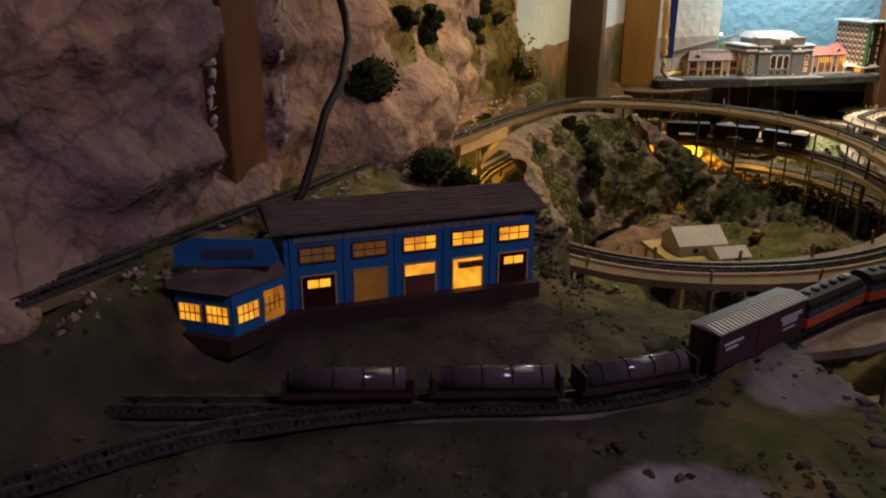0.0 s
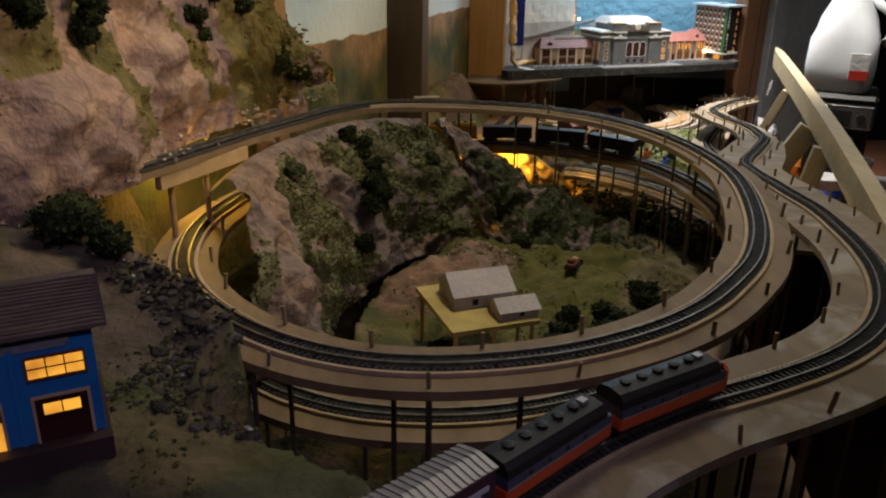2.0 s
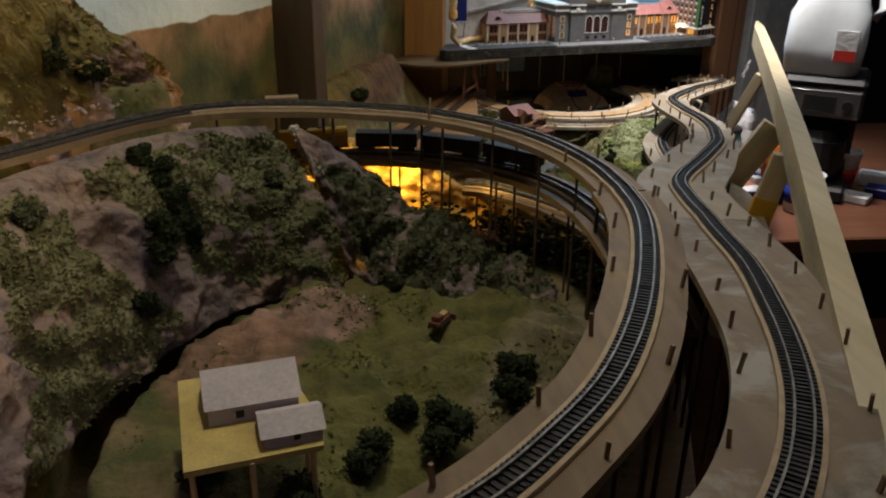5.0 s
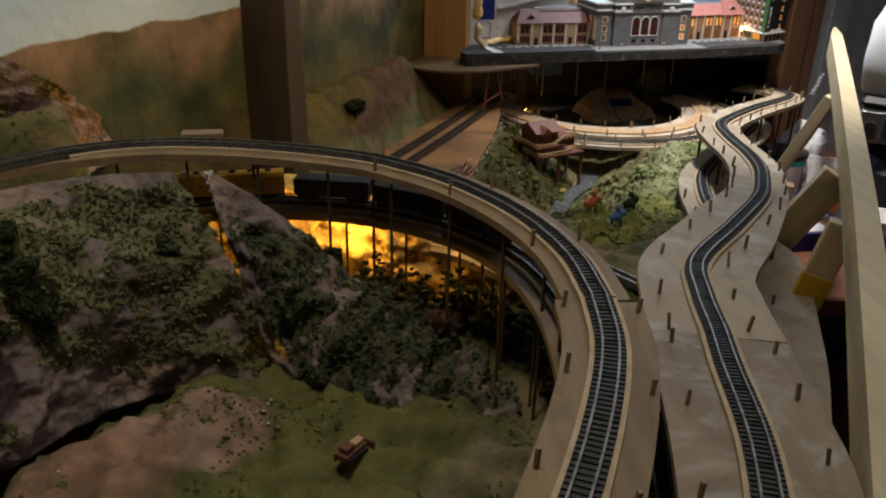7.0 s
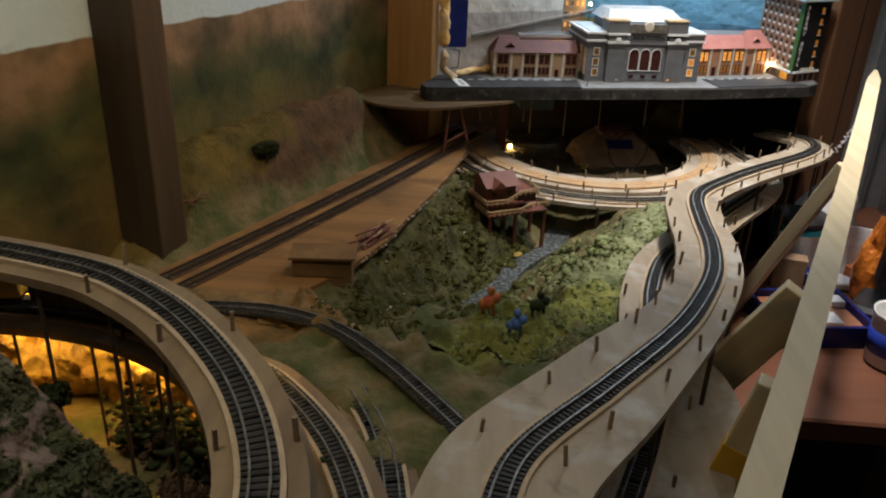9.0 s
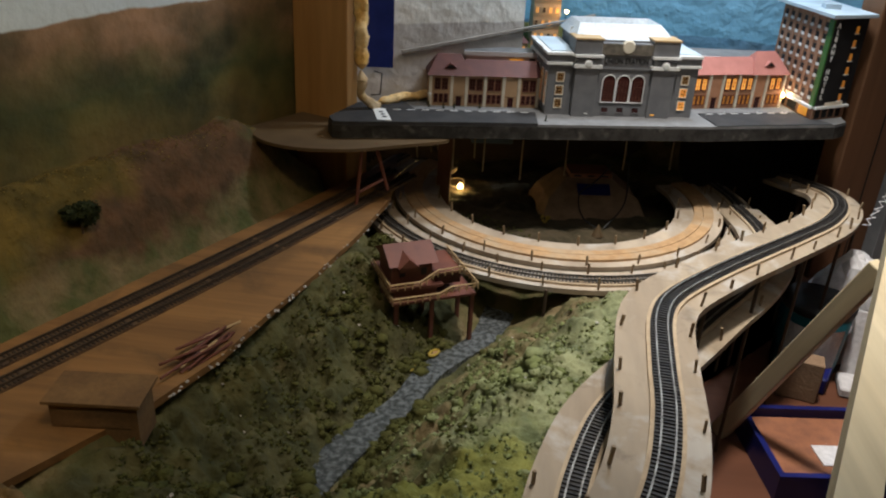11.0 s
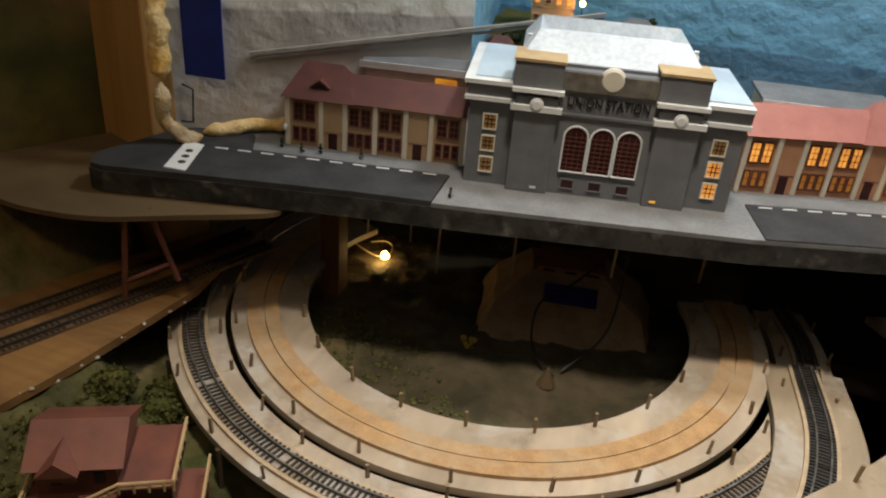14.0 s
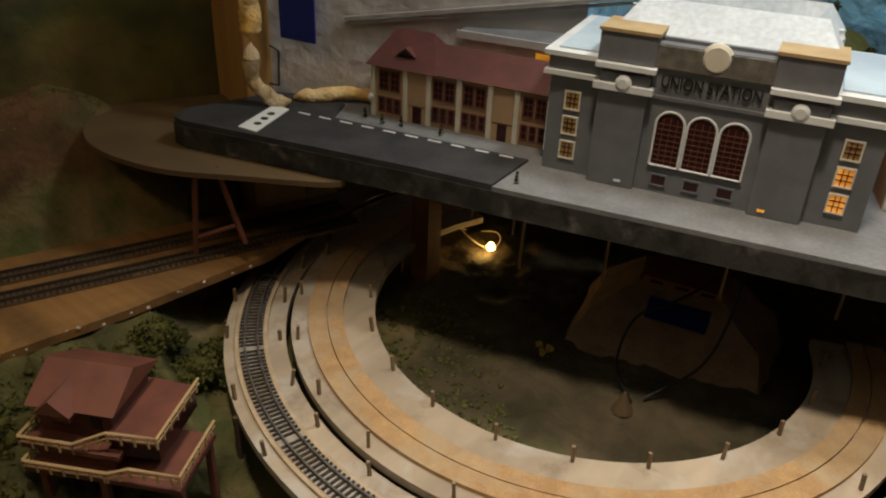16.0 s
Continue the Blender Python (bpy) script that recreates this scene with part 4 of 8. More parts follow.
LC, LR = (0.812, 2.11), 0.254
arc = [(LC[0] + LR * math.cos(radians(a)), LC[1] + LR * math.sin(radians(a)), 1.122) for a in range(-205, 26, 12)]
track("far_loop_track", arc, "curved track round the far loop under the station deck", (0.019, -0.024, ply, M["plywood_worn"]), pegs=((0.017, 0.055, 0.1, 9), (-0.02, 0.055, 0.1, 9)), posts=((0.02, 0.1, 0.1, 9, 1.0, 0.002, M["peg_dark"]),), shoulder=M["plywood_brown_dim"], tie_gap=0.0042)
arc2 = [(LC[0] + 0.198 * math.cos(radians(a)), LC[1] - 0.004 + 0.198 * math.sin(radians(a)), 1.127) for a in range(-205, 26, 10)]
pts, way, side, run = spline(arc2)
inner = thing("inner_loop_roadbed", tuple(pts[0]), "inner plywood loop with double cork strip and no rails yet", "roadbed")
loc = pts - pts[0]
part("plywood_deck", sweep(loc, side, 0.025, -0.036, -ply, 0, every=2), M["plywood_worn"], inner)
part("cork_strip", sweep(loc, side, -0.0004, 0.0125, 0, 0.003, every=2), M["cork"], inner, "tan cork half strip")
part("cork_strip", sweep(loc, side, -0.0125, -0.0012, 0, 0.003, every=2), M["cork"], inner, "tan cork half strip")
for off, gap in ((0.021, 0.055), (-0.032, 0.055)):
    for d in np.arange(0.1, run[-1], gap):
        i = int(d / run[-1] * (len(run) - 1))
        ob = new("peg", PEG)
        ob.parent = inner
        ob.matrix_local = Matrix.Translation(loc[i] + side[i] * off) @ Euler((random.uniform(-0.1, 0.1), random.uniform(-0.1, 0.1), random.uniform(0, 3))).to_matrix().to_4x4()
for d in np.arange(0.1, run[-1], 0.13):
    i = int(d / run[-1] * (len(run) - 1))
    ob = new("post", post_mesh(0.13, 0.002, M["peg_dark"]))
    ob.parent, ob.location = inner, loc[i] + side[i] * -0.02 + np.array([0, 0, -0.003])
track("cleft_track", [(0.192, 0.70, 1.112), (0.182, 0.76, 1.112), (0.173, 0.80, 1.112), (0.170, 0.84, 1.112), (0.172, 0.875, 1.112)], "short track in the dark cleft at the mountain foot", None, bed=False)
# yard
for a, b in ((0.098, "dusty yard track beside the sandy hill"), (0.128, "dark yard track along the sandy yard")):
    track("yard_track", [wp(s, a + 0.02 * math.sin((s - 0.9) * 3.0), 1.1525) for s in np.arange(0.85, 1.72, 0.08)], b, None, bed=False, tie_gap=0.0042, bed_look=M["dusty_bed"])
track("crossing_track", [(0.33, 1.37, 1.186), (0.40, 1.352, 1.190), (0.468, 1.350, 1.192), (0.525, 1.332, 1.192), (0.575, 1.290, 1.192), (0.62, 1.240, 1.191), (0.665, 1.185, 1.19)], "curving brown track lying on the dirt beyond the loop", None, bed=False)
track("lower_side_track", [(0.56, 1.26, 1.18), (0.585, 1.215, 1.18), (0.602, 1.162, 1.18), (0.612, 1.10, 1.18), (0.617, 1.04, 1.18), (0.61, 0.96, 1.18)], "track beneath the trestle on a narrow board", (0.018, -0.018, ply, M["plywood"]))

# ---- rock forms ----


def cover_map(ob, values):
    """Where flock is strewn on a rock face."""
    at = ob.data.attributes.new("cover", "FLOAT", "POINT")
    at.data.foreach_set("value", np.array(values, dtype=np.float32))


def ruled(name, top, bottom, material, label, bulge=0.02, rough=0.012, back=0.05, nu=90, nv=50, scale=14, seed=1.0, green=None):
    """A rock face between a top and a bottom curve, swelling outwards, with a thick back."""
    tp, _, _, tr = spline(top, 0.003)
    bt, _, _, br = spline(bottom, 0.003)
    U = np.linspace(0, 1, nu)
    T = np.stack([np.interp(U, tr / tr[-1], tp[:, k]) for k in range(3)], 1)
    B = np.stack([np.interp(U, br / br[-1], bt[:, k]) for k in range(3)], 1)
    out = np.cross(np.gradient(T, axis=0), B - T)
    out /= np.linalg.norm(out, axis=1)[:, None] + 1e-9
    if (out[:, 0] * 0.8 - out[:, 1] * 0.6).mean() < 0:
        out = -out
    verts, cover = [], []
    for v in np.linspace(0, 1, nv):
        for i in range(nu):
            p = T[i] + (B[i] - T[i]) * v
            k = noise.fractal(Vector(p * scale) + Vector((seed, 0, 0)), 0.8, 2.1, 6) + 0.7 * (1 - 2 * abs(noise.noise(Vector(p * scale * 1.7) + Vector((0, seed, 0)))))
            verts.append(tuple(p + out[i] * (bulge * math.sin(math.pi * v) + rough * k * min(1, 6 * v + 0.3) + 0.6 * rough * (0.35 - noise.voronoi(Vector(p * scale * 3.2))[0][0]))))
            cover.append((1.0 if noise.fractal(Vector(p * 34) + Vector((seed, 9, 0)), 0.8, 2.0, 4) > -0.34 else 0.2) * green(U[i] + 0.07 * noise.fractal(Vector(p * 24), 0.8, 2.0, 4), v + 0.07 * noise.noise(Vector(p * 30) + Vector((5, 0, 0)))) if green else 0.0)
    faces = [(j * nu + i, j * nu + i + 1, (j + 1) * nu + i + 1, (j + 1) * nu + i) for j in range(nv - 1) for i in range(nu - 1)]
    n0 = len(verts)
    for v in (0, nv - 1):
        for i in range(nu):
            q = np.array(verts[v * nu + i])
            verts.append(tuple(q - out[i] * back))
    for i in range(nu - 1):
        faces.append((i + 1, i, n0 + i, n0 + i + 1))
        faces.append(((nv - 1) * nu + i, (nv - 1) * nu + i + 1, n0 + nu + i + 1, n0 + nu + i))
    ob = new(name, raw(name, verts, faces, material))
    cover_map(ob, cover + [0.0] * (len(verts) - n0))
    return tagged(ob, label, "rock", "", "structure"), (verts[:n0], cover)


def rock_material(name, rock_a, rock_b, green_a, green_b):
    """Plaster rock with bands of flock grass."""
    m = mat(name, rock_a, rock_b, 26, 0.95, bump=0.005, fine=170, mix=(0.30, 0.70))
    nt = m.node_tree
    b = nt.nodes["Principled BSDF"]
    old = [k for k in nt.links if k.to_socket == b.inputs["Base Color"]][0].from_socket
    co = [n for n in nt.nodes if n.type == "TEX_COORD"][0]
    r = nt.nodes.new("ShaderNodeAttribute")
    r.attribute_name = "cover"
    n2 = nt.nodes.new("ShaderNodeTexNoise")
    n2.inputs["Scale"].default_value, n2.inputs["Detail"].default_value = 42.0, 7.0
    nt.links.new(co.outputs["Object"], n2.inputs["Vector"])
    g = nt.nodes.new("ShaderNodeValToRGB")
    g.color_ramp.elements[0].position, g.color_ramp.elements[1].position = 0.35, 0.7
    g.color_ramp.elements[0].color, g.color_ramp.elements[1].color = (*green_a, 1), (*green_b, 1)
    nt.links.new(n2.outputs["Fac"], g.inputs["Fac"])
    mx = nt.nodes.new("ShaderNodeMix")
    mx.data_type = "RGBA"
    blot = nt.nodes.new("ShaderNodeTexNoise")
    blot.inputs["Scale"].default_value, blot.inputs["Detail"].default_value = 30.0, 6.0
    nt.links.new(co.outputs["Object"], blot.inputs["Vector"])
    total = nt.nodes.new("ShaderNodeMath")
    total.operation = "MULTIPLY_ADD"
    nt.links.new(blot.outputs["Fac"], total.inputs[0])
    total.inputs[1].default_value = 2.2
    nt.links.new(r.outputs["Fac"], total.inputs[2])
    soft = nt.nodes.new("ShaderNodeMapRange")
    soft.interpolation_type = "SMOOTHSTEP"
    soft.inputs["From Min"].default_value, soft.inputs["From Max"].default_value = 1.35, 2.05
    nt.links.new(total.outputs[0], soft.inputs["Value"])
    nt.links.new(soft.outputs["Result"], mx.inputs["Factor"])
    # broad random washes of tone, and thin dark lines drawn as seams along the edges of broken blocks
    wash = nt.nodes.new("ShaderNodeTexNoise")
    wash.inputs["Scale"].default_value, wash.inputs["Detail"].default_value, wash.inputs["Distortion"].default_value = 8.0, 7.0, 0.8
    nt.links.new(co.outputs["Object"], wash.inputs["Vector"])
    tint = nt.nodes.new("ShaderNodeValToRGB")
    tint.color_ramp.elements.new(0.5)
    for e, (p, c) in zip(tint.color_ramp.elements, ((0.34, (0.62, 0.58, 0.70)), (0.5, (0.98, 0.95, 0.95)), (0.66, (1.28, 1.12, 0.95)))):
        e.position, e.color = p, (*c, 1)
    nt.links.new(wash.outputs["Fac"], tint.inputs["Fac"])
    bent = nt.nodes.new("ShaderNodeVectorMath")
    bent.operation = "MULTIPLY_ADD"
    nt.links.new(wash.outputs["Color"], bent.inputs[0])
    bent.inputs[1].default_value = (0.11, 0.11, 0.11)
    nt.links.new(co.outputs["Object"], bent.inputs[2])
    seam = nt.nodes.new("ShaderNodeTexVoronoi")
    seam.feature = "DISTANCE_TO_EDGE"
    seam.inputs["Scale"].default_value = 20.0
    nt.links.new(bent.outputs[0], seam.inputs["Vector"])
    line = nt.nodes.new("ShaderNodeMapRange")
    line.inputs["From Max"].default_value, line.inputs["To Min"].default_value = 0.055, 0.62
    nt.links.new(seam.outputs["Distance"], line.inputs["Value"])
    rock_tone = nt.nodes.new("ShaderNodeMix")
    rock_tone.data_type, rock_tone.blend_type = "RGBA", "MULTIPLY"
    rock_tone.inputs["Factor"].default_value = 1.0
    nt.links.new(tint.outputs["Color"], rock_tone.inputs["A"])
    nt.links.new(line.outputs["Result"], rock_tone.inputs["B"])
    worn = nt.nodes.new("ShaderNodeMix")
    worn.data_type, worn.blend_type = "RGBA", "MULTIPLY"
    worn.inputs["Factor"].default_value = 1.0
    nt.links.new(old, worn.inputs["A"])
    nt.links.new(rock_tone.outputs["Result"], worn.inputs["B"])
    nt.links.new(worn.outputs["Result"], mx.inputs["A"])
    nt.links.new(g.outputs["Color"], mx.inputs["B"])
    nt.links.new(mx.outputs["Result"], b.inputs["Base Color"])
    return m


def mountain_cover(u, v):
    """1 where flock lies: bare strips at the near end, across the middle and along the foot."""
    rock = max(1 - abs(u - 0.10 - 0.05 * v) / 0.115, 1 - abs(u - 0.33 - 0.42 * v) / 0.062, 0.85 - abs(u - 0.72) / 0.20 - (1 - v) * 3.0, 0.8 - v / 0.09)
    return 1.0 if rock < 0.0 else 0.0


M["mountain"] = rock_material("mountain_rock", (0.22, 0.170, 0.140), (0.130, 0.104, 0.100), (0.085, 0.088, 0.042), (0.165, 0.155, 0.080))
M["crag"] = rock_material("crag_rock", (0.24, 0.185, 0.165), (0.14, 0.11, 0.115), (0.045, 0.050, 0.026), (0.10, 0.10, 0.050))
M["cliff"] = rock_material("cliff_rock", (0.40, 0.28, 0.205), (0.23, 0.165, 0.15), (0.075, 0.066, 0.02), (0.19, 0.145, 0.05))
_, mv = ruled("mountain", [(0.062, 0.86, 1.312), (0.088, 0.945, 1.318), (0.145, 1.05, 1.317), (0.20, 1.12, 1.312), (0.262, 1.165, 1.303)],
      [(0.098, 0.69, 1.215), (0.126, 0.765, 1.172), (0.140, 0.83, 1.160), (0.156, 0.904, 1.158), (0.198, 1.0, 1.158), (0.256, 1.062, 1.158), (0.345, 1.104, 1.148)], M["mountain"], "steep plaster mountain with grass strips inside the loop", 0.022, 0.0135, 0.03, 190, 110, green=mountain_cover)
_, cv = ruled("gully_crag", [(0.286, 1.176, 1.302), (0.34, 1.168, 1.270), (0.40, 1.150, 1.225), (0.47, 1.115, 1.18)],
      [(0.358, 1.098, 1.115), (0.40, 1.062, 1.145), (0.46, 1.04, 1.155), (0.53, 1.035, 1.155)], M["crag"], "dark rocky crag beside the glowing gully", 0.014, 0.016, 0.03, 110, 70, 22, 5.0, lambda u, v: 1.0 if u > 0.05 and v > 0.05 and not (u < 0.30 and v < 0.16) else 0.0)


def cliff():
    nv = 130
    S = np.concatenate([np.linspace(-1.35, -0.32, 50), np.linspace(-0.312, 0.80, 260)])
    nu = len(S)
    verts, cover = [], []
    for j in range(nv):
        v = j / (nv - 1)
        for s in S:
            crest = float(np.interp(s, [-1.35, 0.48, 0.58, 0.64, 0.70, 0.77, 0.80], [1.85, 1.85, 1.46, 1.40, 1.362, 1.31, 1.27]))
            foot = 1.265 + 0.063 * float(sstep(0.08, 0.14, np.array(s)) * sstep(0.56, 0.50, np.array(s)))
            z = foot + (crest - foot) * v
            k = noise.fractal(Vector((s * 9, z * 9, 2.0)), 0.85, 2.1, 6)
            ledge = 1 - 2 * abs(noise.noise(Vector((s * 6 + 3, z * 13, 5.0))))
            n = 0.030 + 0.045 * math.exp(-((s - 0.22) / 0.14) ** 2) * (1 - sstep(1.36, 1.50, np.array(z))) - 0.012 * sstep(-0.1, -0.5, np.array(s)) + 0.017 * k + 0.013 * ledge + 0.006 * noise.fractal(Vector((s * 42, z * 42, 4.0)), 0.7, 2.1, 4) - 0.014 * (z - 1.33) + 0.016 * (0.3 - noise.voronoi(Vector((s * 16, z * 16, 1.0)))[0][0]) * (0.5 + float(sstep(1.44, 1.36, np.array(z))))
            hole = sstep(0.043, 0.034, np.array(abs(s + 0.022 + 0.02 * (1.45 - z) * 0.5) + 0.020 * noise.fractal(Vector((s * 8, z * 22, 9.0)), 0.8, 2.0, 5))) * sstep(1.352, 1.374, np.array(z + 0.01 * k))
            n = n - 0.05 * float(hole)
            n = max(float(n), 0.004) * min(1.0, (0.82 - s) / 0.06)
            verts.append((s, -n, z))
            w = 0.03 * noise.fractal(Vector((s * 20, z * 20, 7.0)), 0.8, 2.0, 4)
            strip = max(1 - abs(s + w - 0.265 + 0.3 * (z - 1.42)) / 0.022 if z > 1.355 else 0, 1 - abs(s + w - 0.35 - 0.9 * (1.45 - z)) / 0.018 if z > 1.36 else 0, 1 - abs(s + w - 0.19) / 0.02 if z > 1.42 else 0, (s + w - 0.47) * 20 if z > 1.335 + w else 0)
            cover.append(1.0 if strip > 0 and not (s > 0.60 and w > 0.004) else 0.0)
    faces = [(j * nu + i, j * nu + i + 1, (j + 1) * nu + i + 1, (j + 1) * nu + i) for j in range(nv - 1) for i in range(nu - 1)]
    ob = at_wall(tagged(new("cliff_face", raw("cliff_face", verts, faces, M["cliff"])), "pinkish plaster cliff covering the wall behind the track", "rock", "", "structure"))
    cover_map(ob, cover)
    return [wp(s, -n, z) for s, n, z in verts], cover


cliff_points, cliff_green = cliff()


def timber(name, s0, s1, n0, n1, z0, z1, material, label):
    bm = boxes((s0, -n1, z0, s1, -n0, z1))
    bmesh.ops.subdivide_edges(bm, edges=[e for e in bm.edges if abs(e.verts[0].co.z - e.verts[1].co.z) > 0.2], cuts=20)
    for v in bm.verts:
        v.co.x += 0.0012 * noise.noise(v.co * 30)
        v.co.y += 0.0012 * noise.noise(v.co * 30 + Vector((3, 1, 7)))
    bmesh.ops.bevel(bm, geom=[e for e in bm.edges if e.calc_face_angle(0) > 1.0], offset=0.002, segments=2, affect="EDGES", profile=0.5)
    return at_wall(solid(name, bm, material, label, "post"))


timber("wall_stud", -0.034, 0.010, 0.0, 0.024, 1.30, 2.4, M["post_red"], "reddish bare wall stud showing through broken plaster")
timber("wall_stud", 0.575, 0.608, 0.0, 0.03, 1.25, 2.4, M["post_tan"], "tan bare stud above the cliff edge")
timber("wall_post", 1.028, 1.066, 0.0, 0.062, 1.0, 2.4, M["post_dark"], "dark stained timber post against the painted wall")
timber("wall_post", 1.585, 1.63, 0.002, 0.085, 1.0, 2.4, M["post_tan"], "tan pine post beside the station deck")

# ---- station deck ----
DECK = [(0.534, 1.954), (0.546, 1.953), (0.560, 1.957), (0.603, 1.969), (0.662, 1.985), (0.722, 2.001), (0.785, 2.015), (0.99, 2.066), (1.162, 2.126), (1.182, 2.145), (1.19, 2.28), (0.95, 2.305), (0.545, 2.045), (0.525, 1.972)]
deck = thing("station_deck", (0.8, 2.1, 1.25), "station deck board with black edge, roads and pavement", "deck")
loc2 = [(x - 0.8, y - 2.1) for x, y in DECK]
M["deck_edge"] = mat("chipped_dark_paint", (0.040, 0.038, 0.036), (0.15, 0.14, 0.125), 75, 0.55, bump=0.0006, fine=700, mix=(0.55, 0.78))
stained(M["deck_edge"], (0.012, 0.011, 0.010), 60.0, (0.46, 0.62), 0.85)
part("board", prism(loc2, -0.019, -0.003), M["deck_edge"], deck, "dark painted board edge with chips")
part("pavement", prism([(x - 0.8, y - 2.1) for x, y in [(0.776, 2.0138), (0.786, 2.0158), (0.99, 2.0668), (1.161, 2.1268), (1.181, 2.1455), (1.189, 2.279), (0.95, 2.304), (0.562, 2.054), (0.605, 2.062), (0.62, 2.0335), (0.772, 2.0645)]], -0.003, 0.0), M["pavement"], deck, "grey pavement sheet")
part("road", prism([(x - 0.8, y - 2.1) for x, y in [(0.5265, 1.972), (0.535, 1.955), (0.546, 1.954), (0.560, 1.958), (0.603, 1.970), (0.662, 1.986), (0.722, 2.002), (0.7755, 2.0138), (0.7715, 2.064), (0.62, 2.033), (0.605, 2.061), (0.562, 2.053), (0.5465, 2.044)]], -0.003, 0.0012), M["asphalt"], deck, "black road surface")
part("road", prism([(x - 0.8, y - 2.1) for x, y in [(1.0, 2.0705), (1.158, 2.1265), (1.12, 2.172), (0.985, 2.125)]], 0.0, 0.0012), M["asphalt"], deck, "black road surface")
for a, b, n in (((0.592, 2.0215), (0.768, 2.0600), 10), ((0.992, 2.122), (1.115, 2.166), 7)):
    a, b = np.array(a) - [0.8, 2.1], np.array(b) - [0.8, 2.1]
    for k in range(n):
        p, q = a + (b - a) * (k + 0.15) / n, a + (b - a) * (k + 0.7) / n
        nn = np.array([-(b - a)[1], (b - a)[0]]) / np.linalg.norm(b - a) * 0.0008
        part("lane_dash", prism([tuple(p - nn), tuple(q - nn), tuple(q + nn), tuple(p + nn)], 0.0012, 0.0016), M["white"], deck)
part("crossing_plate", prism([(x - 0.8, y - 2.1) for x, y in [(0.585, 1.972), (0.602, 1.974), (0.585, 2.021), (0.569, 2.021)]], 0.0012, 0.002), M["white"], deck, "white printed crossing plate")
for k in range(3):
    c = np.array([0.591 - 0.8 - 0.004 * k, 1.985 - 2.1 + 0.010 * k])
    part("mark", prism([tuple(c + [0.003 * math.cos(a), 0.0028 * math.sin(a)]) for a in np.arange(0, 6.2, 0.8)], 0.002, 0.0024), M["black"], deck)
ramp_pts = spline([(x, y, 0) for x, y in [(0.425, 1.965), (0.455, 1.927), (0.50, 1.910), (0.56, 1.918), (0.61, 1.946), (0.675, 1.990), (0.62, 2.0)]], 0.006)[0]
solid("hardboard_ramp", prism([(float(p[0]), float(p[1])) for p in ramp_pts] + [(0.53, 2.04), (0.47, 2.05)], 1.226, 1.230), M["masonite"], "curved brown hardboard sheet under the deck end", "board")


# ---- buildings on the deck (local x along the front, y to the back) ----
def frame_window(parent, x, z, w, h, y, cols, rows, pane, trim, bar=0.0007, bars=None):
    win = part("window", boxes((x - w / 2, y - 0.0003, z, x + w / 2, y + 0.0004, z + h)), pane, parent)
    bm = boxes((x - w / 2 - 0.001, y - 0.001, z - 0.001, x - w / 2, y + 0.0003, z + h + 0.001), (x + w / 2, y - 0.001, z - 0.001, x + w / 2 + 0.001, y + 0.0003, z + h + 0.001),
               (x - w / 2, y - 0.001, z - 0.001, x + w / 2, y + 0.0003, z), (x - w / 2, y - 0.001, z + h, x + w / 2, y + 0.0003, z + h + 0.001))
    if bars:
        part("window_frame", bm, trim, win)
        bm = bmesh.new()
    for c in range(1, cols):
        xx = x - w / 2 + w * c / cols
        box(bm, xx - bar / 2, y - 0.0007, z, xx + bar / 2, y - 0.0003, z + h)
    for r in range(1, rows):
        zz = z + h * r / rows
        box(bm, x - w / 2, y - 0.0008, zz - bar / 2, x + w / 2, y - 0.0004, zz + bar / 2)
    part("glazing_grid" if bars else "window_frame", bm, bars or trim, win)
    return win


def station():
    st = thing("union_station", (0.784, 2.057, 1.25), "grey plastic model station with white roof and arched windows", "model building", 12.3)
    Wd, D, H = 0.193, 0.105, 0.066
    part("wall", boxes((0, 0.006, 0, Wd, D, H)), M["station_grey"], st)
    for x0, x1 in ((0.032, 0.062), (0.131, 0.161)):
        part("bay", boxes((x0, -0.001, 0, x1, 0.02, H + 0.006), bevel=0.0005), M["station_grey"], st)
        part("bay_block", boxes((x0 - 0.003, 0.0, H + 0.012, x1 + 0.001, 0.03, H + 0.030), bevel=0.0005), M["station_grey"], st)
        part("bay_cap", boxes((x0 - 0.004, -0.001, H + 0.030, x1 + 0.002, 0.031, H + 0.032)), M["tan_trim"], st, "tan parapet cap")
        part("cornice", boxes((x0 - 0.003, -0.004, H - 0.004, x1 + 0.003, 0.006, H)), M["white"], st, "white cornice band")
        part("cornice", boxes((x0 - 0.003, -0.004, H + 0.009, x1 + 0.003, 0.006, H + 0.012)), M["white"], st, "white cornice band")
        part("cartouche", lathe([(0.005, 0), (0.005, 0.002), (0.003, 0.003)], 12, centre=((x0 + x1) / 2, 0, 0)), M["white"], st).matrix_local = pose(0, -0.002, H + 0.001, 90, 0, 0) @ Matrix.Translation((0, 0, 0))
    part("centre_wall", boxes((0.062, 0.003, 0, 0.131, 0.012, H + 0.026)), M["station_grey"], st)
    part("frieze_panel", boxes((0.063, 0.0012, H + 0.0125, 0.130, 0.0031, H + 0.0255)), M["stone_panel"], st, "rough brown-grey stone panel behind the clock")
    part("sill", boxes((0.062, 0.0015, H - 0.006, 0.131, 0.004, H - 0.004), (0.062, 0.0022, H + 0.0105, 0.131, 0.004, H + 0.012)), M["station_grey"], st)
    # three arched windows
    for k in range(3):
        cx, w, z0, h = 0.0778 + 0.0187 * k, 0.0164, 0.0185, 0.0265
        outline = [(-w / 2, 0), (w / 2, 0)] + [(w / 2 * math.cos(a), h + w / 2 * math.sin(a)) for a in np.linspace(0, math.pi, 10)]
